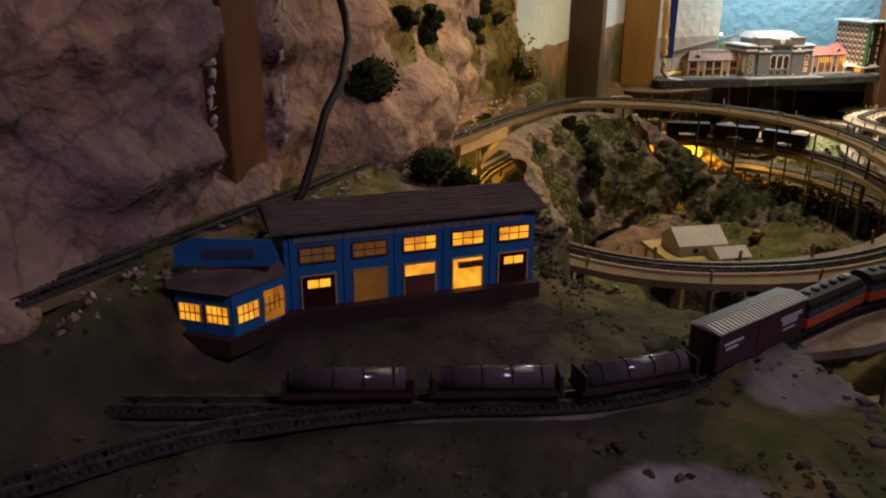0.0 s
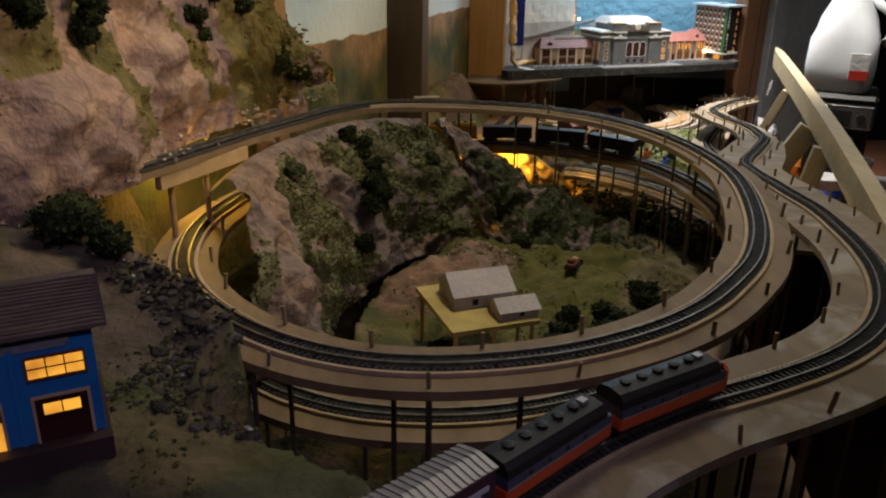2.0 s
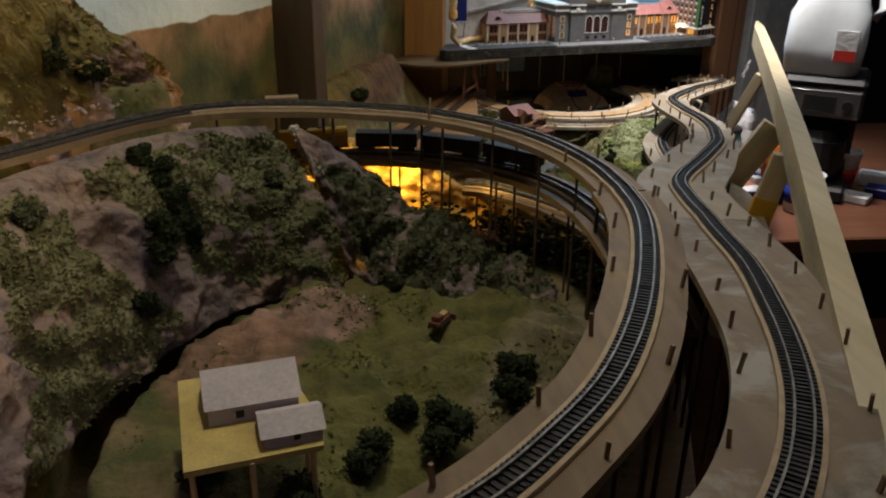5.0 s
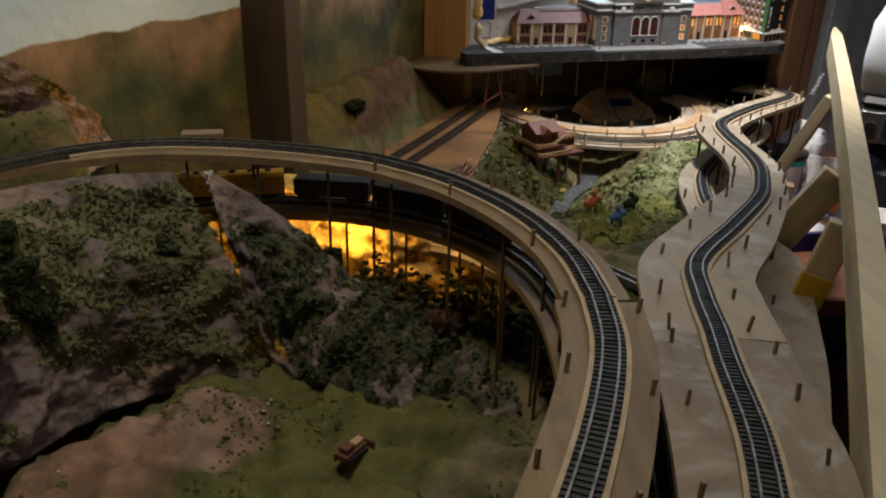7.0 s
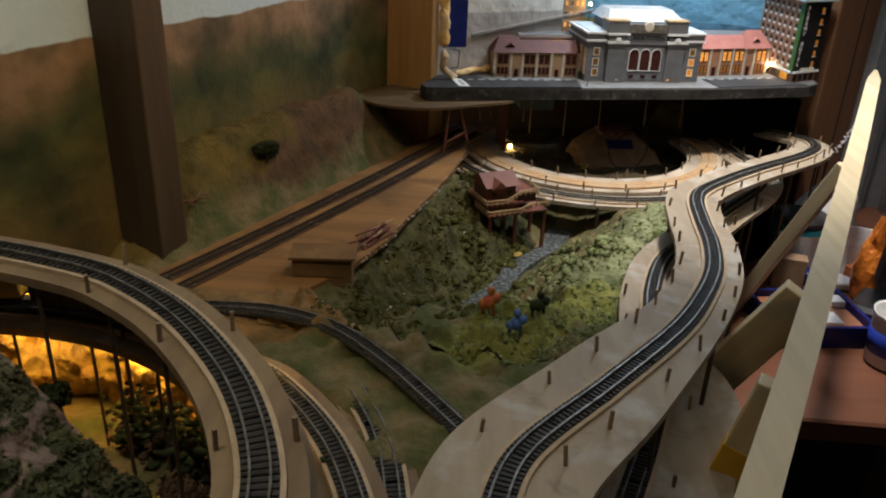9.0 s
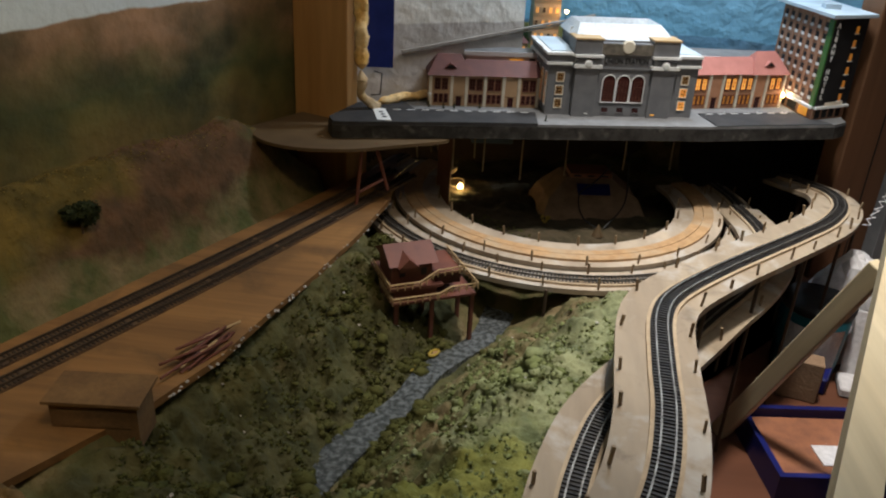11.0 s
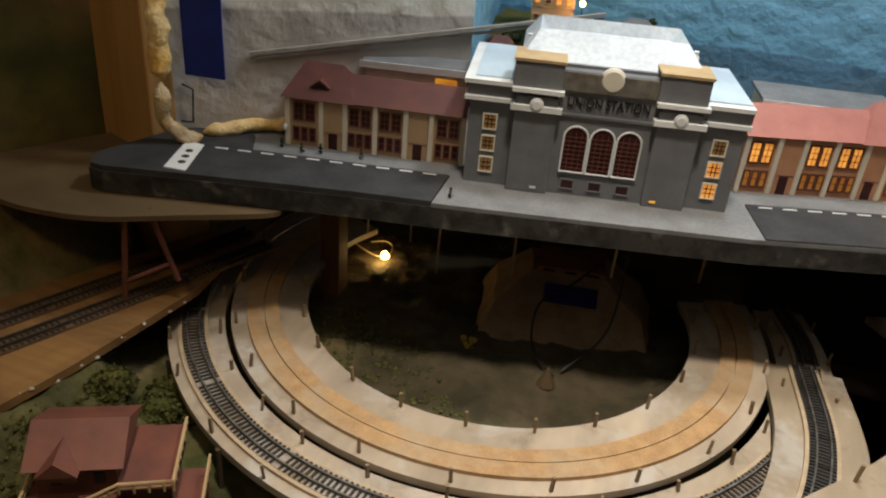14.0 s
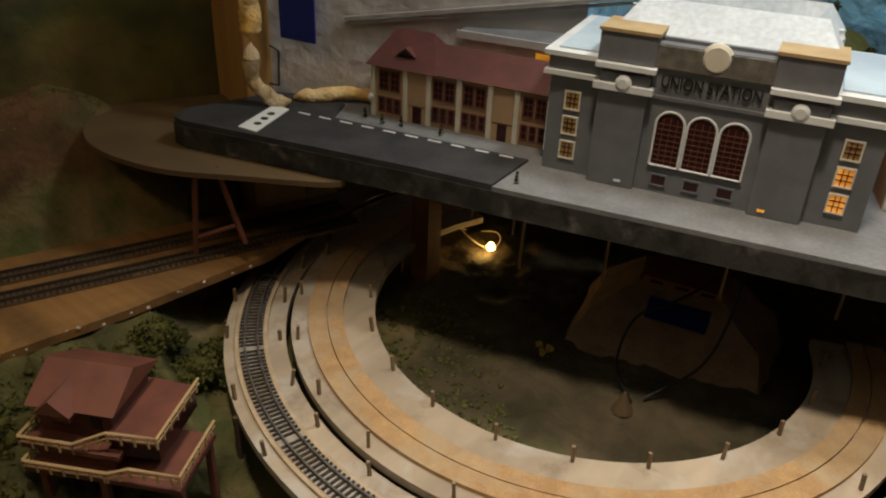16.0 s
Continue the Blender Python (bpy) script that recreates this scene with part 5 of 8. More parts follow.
        win = part("arched_window", prism([(x, y) for x, y in outline], 0, 0.0008), M["win_dark"], st, "maroon arched window")
        win.matrix_local = pose(cx, 0.0032, z0, 90, 0, 0)
        bm = tube([(x * 1.04, y, 0.0012) for x, y in outline] + [(outline[0][0] * 1.04, 0, 0.0012)], 0.0008, 5)
        part("arch_frame", bm, M["white"], win, "white arch frame")
        bm = bmesh.new()
        for g in range(1, 4):
            box(bm, -w / 2 + w * g / 4 - 0.0002, 0, 0.0008, -w / 2 + w * g / 4 + 0.0002, h + 0.004, 0.0012)
        for g in range(1, 9):
            box(bm, -w / 2, h * g / 8 - 0.0002, 0.0008, w / 2, h * g / 8 + 0.0002, 0.0012)
        part("glazing_grid", bm, M["rust_wood"], win)
        frame_window(st, 0.0765 + 0.020 * k, 0.0055, 0.0085, 0.0062, 0.003, 1, 1, M["win_dark"], M["station_grey"])
        part("panel_bead", boxes((0.0765 + 0.020 * k - 0.0085, 0.0022, 0.0155, 0.0765 + 0.020 * k + 0.0085, 0.0031, 0.0168)), M["station_grey"], st)
    for x, lit3 in ((0.0155, ("faint_pane", "faint_pane", "faint_pane")), (0.1775, ("lit_orange", "lit_orange", "faint_pane"))):
        for k in range(3):
            frame_window(st, x, 0.010 + 0.0165 * k, 0.0085, 0.0105, 0.0058, 3, 3, M[lit3[k]], M["col_white"], 0.0006, M["win_dark"])
    for k in range(4):
        win = frame_window(st, 0.02 + 0.022 * k, 0.012, 0.009, 0.04, 0.0, 2, 4, M["lit_dim"], M["white"])
        win.matrix_local = pose(-0.0002, 0.10, 0, 0, 0, -90)
    for x in (0.052, 0.139):
        part("wall_lamp", boxes((x - 0.0022, -0.0016, 0.0035, x + 0.0022, -0.001, 0.005)), M["lit"] if x > 0.1 else M["white"], st, "small strip lamp")
    # cornices of the side blocks and flat roofs
    for x0, x1 in ((-0.002, 0.033), (0.160, Wd + 0.002)):
        part("cornice", boxes((x0 - 0.002, 0.002, H - 0.002, x1, D + 0.002, H + 0.001)), M["white"], st, "white cornice band")
        part("parapet", boxes((x0, 0.005, H + 0.001, x1, D, H + 0.010)), M["station_grey"], st)
        part("cornice", boxes((x0 - 0.003, 0.002, H + 0.010, x1, D + 0.003, H + 0.013)), M["white"], st, "white cornice band")
        part("flat_roof", boxes((x0 + 0.004, 0.010, H + 0.0128, x1 - 0.001, D - 0.004, H + 0.0142)), M["roof_blue"], st, "pale blue flat roof")
    part("upper_wall", boxes((0.036, 0.012, H, 0.157, D - 0.006, H + 0.028)), M["station_grey"], st)
    # sloped white roof with a sunken flat
    bm = bmesh.new()
    x0, x1, y0, y1, zb, zt = 0.032, 0.160, 0.016, D - 0.002, H + 0.028, H + 0.043
    a = [bm.verts.new(p) for p in ((x0, y0, zb), (x1, y0, zb), (x1, y1, zb), (x0, y1, zb))]
    b = [bm.verts.new(p) for p in ((x0 + 0.011, y0 + 0.028, zt), (x1 - 0.011, y0 + 0.028, zt), (x1 - 0.011, y1 - 0.010, zt), (x0 + 0.011, y1 - 0.010, zt))]
    c = [bm.verts.new(p) for p in ((x0 + 0.017, y0 + 0.033, zt - 0.009), (x1 - 0.017, y0 + 0.033, zt - 0.009), (x1 - 0.017, y1 - 0.015, zt - 0.009), (x0 + 0.017, y1 - 0.015, zt - 0.009))]
    bm.faces.new(a[::-1])
    for lo, hi in ((a, b), (b, c)):
        for k in range(4):
            bm.faces.new((lo[k], lo[(k + 1) % 4], hi[(k + 1) % 4], hi[k]))
    bm.faces.new(c)
    part("roof", bm, M["roof_white"], st, "white hipped roof with sunken flat top")
    clock = part("clock", lathe([(0.0, 0), (0.0088, 0), (0.0088, 0.002), (0.0068, 0.0035), (0.0, 0.0035)], 24), M["col_white"], st, "blank white clock disc")
    clock.matrix_local = pose(0.0965, 0.004, H + 0.022, 90, 0, 0)
    for x, y in ((0.036, 0.055), (0.157, 0.055)):
        part("finial", lathe([(0.003, 0), (0.003, 0.004), (0.0015, 0.007), (0.002, 0.009)], 8, centre=(x, y, H + 0.027)), M["white"], st)
    cu = bpy.data.curves.new("station_lettering", "FONT")
    cu.body, cu.size, cu.align_x, cu.extrude, cu.offset = "UNION STATION", 0.0102, "CENTER", 0.0004, 0.00012
    ob = new("lettering", cu)
    ob.data.materials.append(M["black"])
    ob.parent = st
    ob.matrix_local = pose(0.0965, 0.0022, H + 0.0014, 90, 0, 0) @ Matrix.Diagonal((0.72, 1, 1, 1))
    ob["label"] = "black station lettering"
    return st


station()


def wing(place, turn, wallm, roofm, pane, panes_low, label, mirror):
    w = thing("station_wing", place, label, "model building", turn, "station wings")
    w.scale = (1.0, 1.0, 1.16 if mirror else 1.0)
    L, D, H = 0.143, 0.040, 0.040

    def fx(x):
        return L - x if mirror else x

    part("wall", boxes((0, 0, 0, L, D, H)), wallm, w)
    for x in (0.002, 0.029, 0.048, 0.072, 0.096, 0.116, 0.141):
        part("column", boxes((fx(x) - 0.0019, -0.0018, 0, fx(x) + 0.0019, 0.0005, H), bevel=0.0004), M["col_white"], w, "cream column")
    for x in (0.0155, 0.060, 0.084, 0.129):
        for dx in (-0.0046, 0.0046):
            frame_window(w, fx(x) + dx, 0.022, 0.0062, 0.013, -0.0002, 2, 3, pane, M["rust_wood"], 0.0004)
        for dx in (-0.0065, 0, 0.0065):
            frame_window(w, fx(x) + dx, 0.005, 0.0036, 0.010, -0.0002, 1, 2, panes_low, M["rust_wood"], 0.0004)
    for x in (0.0385, 0.106):
        part("door", boxes((fx(x) - 0.0035, -0.0008, 0, fx(x) + 0.0035, 0.0004, 0.0125)), M["win_dark"], w, "maroon door")
        part("wall_panel", boxes((fx(x) - 0.0075, -0.0006, 0.0135, fx(x) + 0.0075, 0.0004, H)), wallm, w)
    a, b = sorted((fx(-0.003), fx(0.055)))

    def hip(x0, x1, y0, y1, z0, z1, inset):
        bm = bmesh.new()
        lo = [bm.verts.new(p) for p in ((x0, y0, z0), (x1, y0, z0), (x1, y1, z0), (x0, y1, z0))]
        ym = (y0 + y1) / 2
        r = [bm.verts.new((x0 + inset, ym, z1)), bm.verts.new((x1 - inset, ym, z1))]
        bm.faces.new(lo[::-1])
        bm.faces.new((lo[0], lo[1], r[1], r[0]))
        bm.faces.new((lo[1], lo[2], r[1]))
        bm.faces.new((lo[2], lo[3], r[0], r[1]))
        bm.faces.new((lo[3], lo[0], r[0]))
        return bm

    part("roof", hip(a, b, -0.004, D + 0.004, H - 0.0005, H + 0.023, 0.014), roofm, w, "hipped roof")
    c, d = sorted((fx(0.045), fx(L + 0.001)))
    part("roof", hip(c, d, -0.003, D + 0.003, H, H + 0.0165, 0.0015), roofm, w, "lower roof")
    dm = part("dormer", prism([(-0.008, 0), (0.008, 0), (0.0, 0.006)], -0.012, 0), roofm, w)
    dm.matrix_local = pose(fx(0.027), -0.0015, H + 0.008, 90, 0, 0) @ Matrix.Translation((0, 0, -0.004))
    part("dormer_window", prism([(-0.006, 0.0005), (0.006, 0.0005), (0.0, 0.0045)], 0, 0.0005), M["black"], dm)
    part("wall_lamp", lathe([(0.0005, 0), (0.0022, 0.002), (0.0022, 0.004), (0.0005, 0.006)], 8, centre=(fx(0.001), -0.003, 0.012)), M["bulb"] if mirror else M["white"], w, "small white wall lamp")
    return w


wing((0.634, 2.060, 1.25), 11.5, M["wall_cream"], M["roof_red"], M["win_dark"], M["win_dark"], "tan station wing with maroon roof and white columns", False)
lamp("wing_lamp_light", "POINT", (1.111, 2.194, 1.268), 0.02, (1.0, 0.70, 0.42), 0.003)
# Twin of the left wing, recoloured to look lit.
wing((0.975, 2.149, 1.25), 20.7, M["wall_lit"], M["roof_lit"], M["lit_orange"], M["lit_dim"], "station wing with orange glow put into its wall colour and a salmon roof", True)


def hotel():
    h = thing("hotel", (1.133, 2.140, 1.25), "tall tan brick model hotel with dark signed side wall", "model building", 0)
    H = 0.132
    A, B, C = np.array([0.0, 0.0]), np.array([-0.028, 0.128]), np.array([0.052, 0.034])
    Dd = B + C
    part("wall", prism([tuple(A), tuple(C), tuple(Dd), tuple(B)], 0.0, H), M["brick_tan"], h)

    def face(p, q, rows):
        """Frame of a wall: local x from p to q, y up, z out."""
        d = (q - p) / np.linalg.norm(q - p)
        return Matrix(((d[0], 0, d[1], p[0]), (d[1], 0, -d[0], p[1]), (0, 1, 0, 0), (0, 0, 0, 1))), float(np.linalg.norm(q - p))

    m, L = face(B, A, 0)
    for c in range(7):
        x = 0.010 + c * (L - 0.026) / 6
        p = part("pier", boxes((x - 0.0062, 0.022, 0, x - 0.0035, H - 0.004, 0.0012)), M["brick_tan"], h)
        p.matrix_local = m
        for r in range(7):
            z = 0.026 + r * 0.0148
            win = part("window", boxes((x - 0.0034, z, -0.0002, x + 0.0034, z + 0.0095, 0.0004)), M["black"], h)
            win.matrix_local = m
            part("sill", boxes((x - 0.0036, z - 0.0012, 0, x + 0.0036, z + 0.0028, 0.0008)), M["white"], win)
    strip = part("corner_strip", boxes((L - 0.010, 0.016, -0.0005, L + 0.0003, H - 0.003, 0.0014)), M["green_strip"], h, "green corner strip")
    strip.matrix_local = m
    m2, L2 = face(A, C, 0)
    side = part("side_wall", boxes((0.001, 0.016, -0.0005, L2, H - 0.002, 0.001)), M["black"], h, "dark painted side wall")
    side.matrix_local = m2
    for r in range(6):
        z = 0.024 + r * 0.0175
        win = part("window", boxes((L2 - 0.020, z, 0.001, L2 - 0.015, z + 0.009, 0.0015)), M["lit_dim"], h)
        win.matrix_local = m2
        part("sill", boxes((L2 - 0.022, z - 0.001, 0.001, L2 - 0.013, z, 0.0022)), M["white"], win)
    for k, ch in enumerate("ALBANY HOTEL"):
        if ch == " ":
            continue
        cu = bpy.data.curves.new("letter", "FONT")
        cu.body, cu.size, cu.align_x, cu.extrude, cu.offset = ch, 0.0088, "CENTER", 0.0003, 0.0002
        cu.materials.append(M["white"])
        ob = new("letter", cu)
        ob.parent = h
        ob.matrix_local = m2 @ pose(0.008, H - 0.013 - 0.0083 * k, 0.0013, 0, 0, 0)
    for f, L3, mm in ((0, L, m), (1, L2, m2)):
        p = part("canopy", boxes((0, 0.0155, 0, L3, 0.0185, 0.005)), M["white"], h, "white entrance canopy")
        p.matrix_local = mm
        for k in range(4):
            q = part("shop_window", boxes((0.006 + k * (L3 - 0.01) / 4, 0.002, 0, 0.004 + (k + 0.8) * (L3 - 0.01) / 4, 0.013, 0.0006)), M["lit"] if f == 0 and k > 2 else M["black"], h)
            q.matrix_local = mm
        q = part("sign_bar", boxes((L3 * 0.25, 0.0188, 0.003, L3 * 0.8, 0.0235, 0.0036)), M["col_white"], h, "pale sign board")
        q.matrix_local = mm
    out = [tuple(A + np.array([-0.006, -0.010])), tuple(C + np.array([0.008, -0.008])), tuple(Dd + np.array([0.01, 0.008])), tuple(B + np.array([-0.010, 0.008]))]
    part("roof", prism(out, H, H + 0.004), M["roof_blue"], h, "pale overhanging roof slab")
    part("roof_hatch", boxes((0.0, 0.05, H + 0.004, 0.02, 0.066, H + 0.010)), M["roof_blue"], h)


hotel()


def flat_block(place, turn, L, D, H, label):
    b = thing("flat_roof_building", place, label, "model building", turn)
    part("wall", boxes((0, 0, 0, L, D, H)), M["col_white"], b)
    part("roof", boxes((-0.003, -0.004, H, L + 0.003, D + 0.003, H + 0.003), bevel=0.0005), M["pavement"], b, "grey flat roof")
    part("roof_edge", boxes((-0.004, -0.005, H - 0.002, L + 0.004, -0.004, H + 0.0035)), M["white"], b, "white roof edge")
    part("window", boxes((L * 0.55, -0.0006, H - 0.018, L * 0.72, 0.0004, H - 0.006)), M["lit"], b, "lit yellow window")
    part("doorway", boxes((L * 0.8, -0.0006, 0, L * 0.93, 0.0004, H - 0.005)), M["black"], b)
    return b


flat_block((0.675, 2.118, 1.25), 12, 0.105, 0.028, 0.058, "low white building with grey flat roof behind the wing")
flat_block((0.985, 2.195, 1.25), 10, 0.10, 0.05, 0.060, "low white building with pale flat roof behind the station")
# town on a wooded hillside behind the station
def hill_house(place, turn, w, d, hh, roofm, storeys, lit_from):
    t = thing("hill_house", place, "small tan model house with glowing windows on the hillside", "model building", turn, "houses behind the station")
    part("wall", boxes((0, 0, 0, w, d, hh)), M["wall_cream"], t)
    bm = bmesh.new()
    e = 0.003
    lo = [bm.verts.new(q) for q in ((-e, -e, hh), (w + e, -e, hh), (w + e, d + e, hh), (-e, d + e, hh))]
    hi = [bm.verts.new(q) for q in ((w * 0.25, d * 0.5, hh + 0.010), (w * 0.75, d * 0.5, hh + 0.010))]
    for q in ((lo[0], lo[1], hi[1], hi[0]), (lo[1], lo[2], hi[1]), (lo[2], lo[3], hi[0], hi[1]), (lo[3], lo[0], hi[0]), lo[::-1]):
        bm.faces.new(q)
    part("roof", bm, roofm, t)
    n = max(2, int(w / 0.009))
    for r in range(storeys):
        z = hh - (r + 1) * hh / storeys + 0.004
        part("floor_band", boxes((-0.0006, -0.0008, z - 0.004, w + 0.0006, d + 0.0006, z - 0.003)), M["tan_trim"], t)
        for c in range(n):
            x = w * (c + 0.5) / n
            frame_window(t, x, z, 0.0042, min(0.008, hh / storeys - 0.006), -0.0004, 2, 2, M["lit_orange"] if (c + r) % 3 >= lit_from else M["win_dark"], M["tan_trim"], 0.0004)
    return t


verts, faces = [], []
HX, HY = np.linspace(0.70, 0.98, 57), np.linspace(2.225, 2.445, 45)
for y in HY:
    for x in HX:
        verts.append((x, y, 1.244 + 0.055 * float(sstep(2.22, 2.40, np.array(y)) * sstep(0.98, 0.86, np.array(x))) + 0.006 * noise.fractal(Vector((x * 30, y * 30, 1.0)), 0.8, 2.0, 4)))
for j in range(len(HY) - 1):
    for i in range(len(HX) - 1):
        k = j * len(HX) + i
        faces.append((k, k + 1, k + 1 + len(HX), k + len(HX)))
tagged(new("town_hillside", raw("town_hillside", verts, faces, M["grass"])), "wooded green hillside behind the station", "hill", "", "structure")
hill_house((0.728, 2.292, 1.258), 25, 0.026, 0.020, 0.034, M["roof_red"], 2, 1)
hill_house((0.756, 2.335, 1.27), 12, 0.042, 0.028, 0.118, M["rust_wood"], 6, 1)
hill_house((0.772, 2.268, 1.252), 22, 0.030, 0.022, 0.040, M["roof_red"], 2, 1)
hill_house((0.845, 2.355, 1.275), 10, 0.032, 0.022, 0.040, M["pavement"], 2, 0)
hill_house((0.865, 2.30, 1.256), 10, 0.026, 0.020, 0.034, M["roof_red"], 2, 1)
lamp("street_glow", "POINT", (0.806, 2.325, 1.337), 0.03, (1.0, 0.62, 0.28), 0.004)
ob = solid("street_bulb", lathe([(0.0, 0), (0.0022, 0.001), (0.003, 0.003), (0.0022, 0.005), (0.0, 0.006)], 12), M["bulb"], "small glowing street bulb over the hillside town", "bulb", smooth=True)
ob.location = (0.806, 2.338, 1.334)
part("bulb_stem", tube([(0, 0, -0.062), (0, 0, 0.001)], 0.0007, 5), M["wire"], ob)


# ---- blue depot ----
def depot():
    d = thing("blue_depot", (-0.094, 0.439, 1.291), "bright blue model freight depot with lit yellow windows", "model building", 20.0)
    L, D, H = 0.166, 0.055, 0.064
    part("platform", boxes((-0.004, -0.008, 0, L + 0.002, D, 0.013)), M["car_brown"], d, "dark brown loading platform")
    part("wall", boxes((0, 0, 0.013, L, D, H)), M["blue"], d)
    bm = bmesh.new()
    xs, ys = (-0.008, L + 0.006), (-0.006, D * 0.55, D + 0.008)
    b0 = [bm.verts.new(p) for p in ((xs[0], ys[0], H - 0.0008), (xs[1], ys[0], H - 0.0008), (xs[1], ys[2], H - 0.0008), (xs[0], ys[2], H - 0.0008))]
    r0, r1 = bm.verts.new((xs[0] + 0.004, ys[1], H + 0.0088)), bm.verts.new((xs[1] - 0.02, ys[1], H + 0.0088))
    bm.faces.new(b0[::-1])
    bm.faces.new((b0[2], b0[3], r0, r1))
    bm.faces.new((b0[3], b0[0], r0))
    bm.faces.new((b0[1], b0[2], r1))
    roof = part("roof", bm, M["shingle"], d, "grey-brown shingled roof in courses")
    n = 14
    for k in range(n):
        bm = bmesh.new()
        y0, y1 = ys[0] + (ys[1] - ys[0]) * k / n, ys[0] + (ys[1] - ys[0]) * (k + 1.15) / n
        z0, z1 = H + 0.009 * k / n, H + 0.009 * (k + 1.0) / n
        rows, m = [], 30
        for i in range(m + 1):
            f = i / m
            wob = 0.0009 * noise.noise(Vector((f * 9, k * 3.7, 0.0)))
            xa, xb = xs[0] + (xs[1] - xs[0]) * f, xs[0] + 0.004 * (k + 1) / n + (xs[1] - xs[0] - 0.024 * (k + 1) / n) * f
            rows.append([bm.verts.new(q) for q in ((xa, y0 + wob, z0 - 0.0006), (xa, y0 + wob, z0 + 0.0012 + wob * 0.4), (xb, y1, z1 + 0.0003))])
        for p, q in zip(rows[:-1], rows[1:]):
            for j in range(2):
                bm.faces.new((p[j], q[j], q[j + 1], p[j + 1]))
        part("shingle_course", bm, M["shingle"], roof)
    for c, (up, dn) in enumerate((("faint_pane", "black"), ("lit_brown", "lit_dim"), ("lit", "lit"), ("lit", "lit"), ("lit", "black"))):
        x = 0.020 + c * 0.0327
        frame_window(d, x, 0.043, 0.021, 0.0088, -0.0004, 3, 2, M[up], M["rust_wood"], 0.0005)
        part("pilaster", boxes((x - 0.0168, -0.0012, 0.013, x - 0.0148, 0.0005, H - 0.002)), M["blue"], d)
        bay = part("loading_door", boxes((x - 0.010, -0.0008, 0.013, x + 0.010, 0.0004, 0.0335)), M["lit" if c in (2, 3) else ("lit_brown" if c == 1 else "win_dark")], d)
        if c in (0, 4):
            frame_window(d, x, 0.026, 0.014, 0.0055, -0.001, 2, 1, M["lit"], M["win_dark"], 0.0005)
        if c == 2:
            part("door_leaf", boxes((x - 0.010, -0.0014, 0.013, x + 0.010, -0.0009, 0.026)), M["rust_wood"], d)
        if c == 3:
            part("awning_door", boxes((x - 0.007, -0.004, 0.028, x + 0.0105, -0.0012, 0.0315)), M["rust_wood"], d)
        part("door_frame", boxes((x - 0.0112, -0.0013, 0.013, x - 0.010, 0, 0.0345), (x + 0.010, -0.0013, 0.013, x + 0.0112, 0, 0.0345), (x - 0.010, -0.0013, 0.0335, x + 0.010, 0, 0.0345)), M["tan_trim"], d)
    part("sign_board", boxes((0.006, -0.0009, 0.0555, L - 0.01, 0.0002, 0.0615)), M["grey_paint"], d, "faded grey sign strip")
    for k in range(22):
        x = 0.010 + k * 0.0068
        part("sign_bar", boxes((x, -0.0013, 0.057, x + 0.0045, -0.0009, 0.060)), M["station_grey"], d)
    # office lean-to
    o = [(-0.064, -0.002), (-0.034, -0.0235), (0.0, -0.003), (0.0, 0.03), (-0.064, 0.03)]
    part("office", prism(o, 0.011, 0.038), M["blue"], d, "blue office annex")
    part("office_platform", prism([(x * 1.06 - 0.001, y * 1.1 - 0.002) for x, y in o], 0, 0.011), M["car_brown"], d)
    bm = bmesh.new()
    lo = [bm.verts.new((x * 1.07, y * 1.1 - 0.001, 0.038)) for x, y in o]
    hi = [bm.verts.new((x * 0.8, y * 0.6 + 0.008, 0.045)) for x, y in o]
    bm.faces.new(lo[::-1])
    bm.faces.new(hi)
    for k in range(5):
        bm.faces.new((lo[k], lo[(k + 1) % 5], hi[(k + 1) % 5], hi[k]))
    part("office_roof", bm, M["shingle"], d, "dark low roof")
    for p, q, cols in ((o[0], o[1], 2), (o[1], o[2], 2)):
        p, q = np.array(p), np.array(q)
        dd = (q - p) / np.linalg.norm(q - p)
        mm = Matrix(((dd[0], 0, dd[1], p[0]), (dd[1], 0, -dd[0], p[1]), (0, 1, 0, 0.011), (0, 0, 0, 1)))
        LL = float(np.linalg.norm(q - p))
        for c in range(cols):
            x0, x1 = LL * (0.08 + 0.48 * c), LL * (0.08 + 0.48 * c + 0.36)
            door = q[0] == 0.0 and c == 1
            w = part("door" if door else "window", boxes((x0, 0.002 if door else 0.0075, 0, x1, 0.021 if door else 0.0175, 0.0006)), M["lit_dim" if door else "lit"], d)
            w.matrix_local = mm
            part("glazing_grid", boxes(*[(x0 + (x1 - x0) * g / 4 - 0.0002, 0.0075, 0.0006, x0 + (x1 - x0) * g / 4 + 0.0002, 0.0175, 0.001) for g in (1, 2, 3)], (x0, 0.0122, 0.0006, x1, 0.0128, 0.001)), M["rust_wood"], w)
            part("window_frame", boxes((x0 - 0.001, 0.0068, 0, x0, 0.0182, 0.001), (x1, 0.0068, 0, x1 + 0.001, 0.0182, 0.001)), M["tan_trim"], w)
    # billboard over the annex
    bb = part("billboard", prism([(-0.030, -0.0075), (0.026, -0.0075), (0.030, -0.003), (0.026, 0.008), (-0.02, 0.0095), (-0.030, 0.004)], 0, 0.0012), M["blue"], d, "blue shield-shaped sign board")
    bb.matrix_local = pose(-0.033, -0.004, 0.0555, 90, 0, -18)
    part("sign_bar", boxes((-0.014, -0.003, 0.0012, 0.016, 0.003, 0.0016)), M["loco_blue"], bb)
    return d


depot()
for x, y in ((-0.05, 0.47), (0.0, 0.485), (0.04, 0.495)):
    lamp("depot_interior_light", "POINT", (x, y, 1.33), 0.004, AMBER, 0.004)


# ---- foliage ----
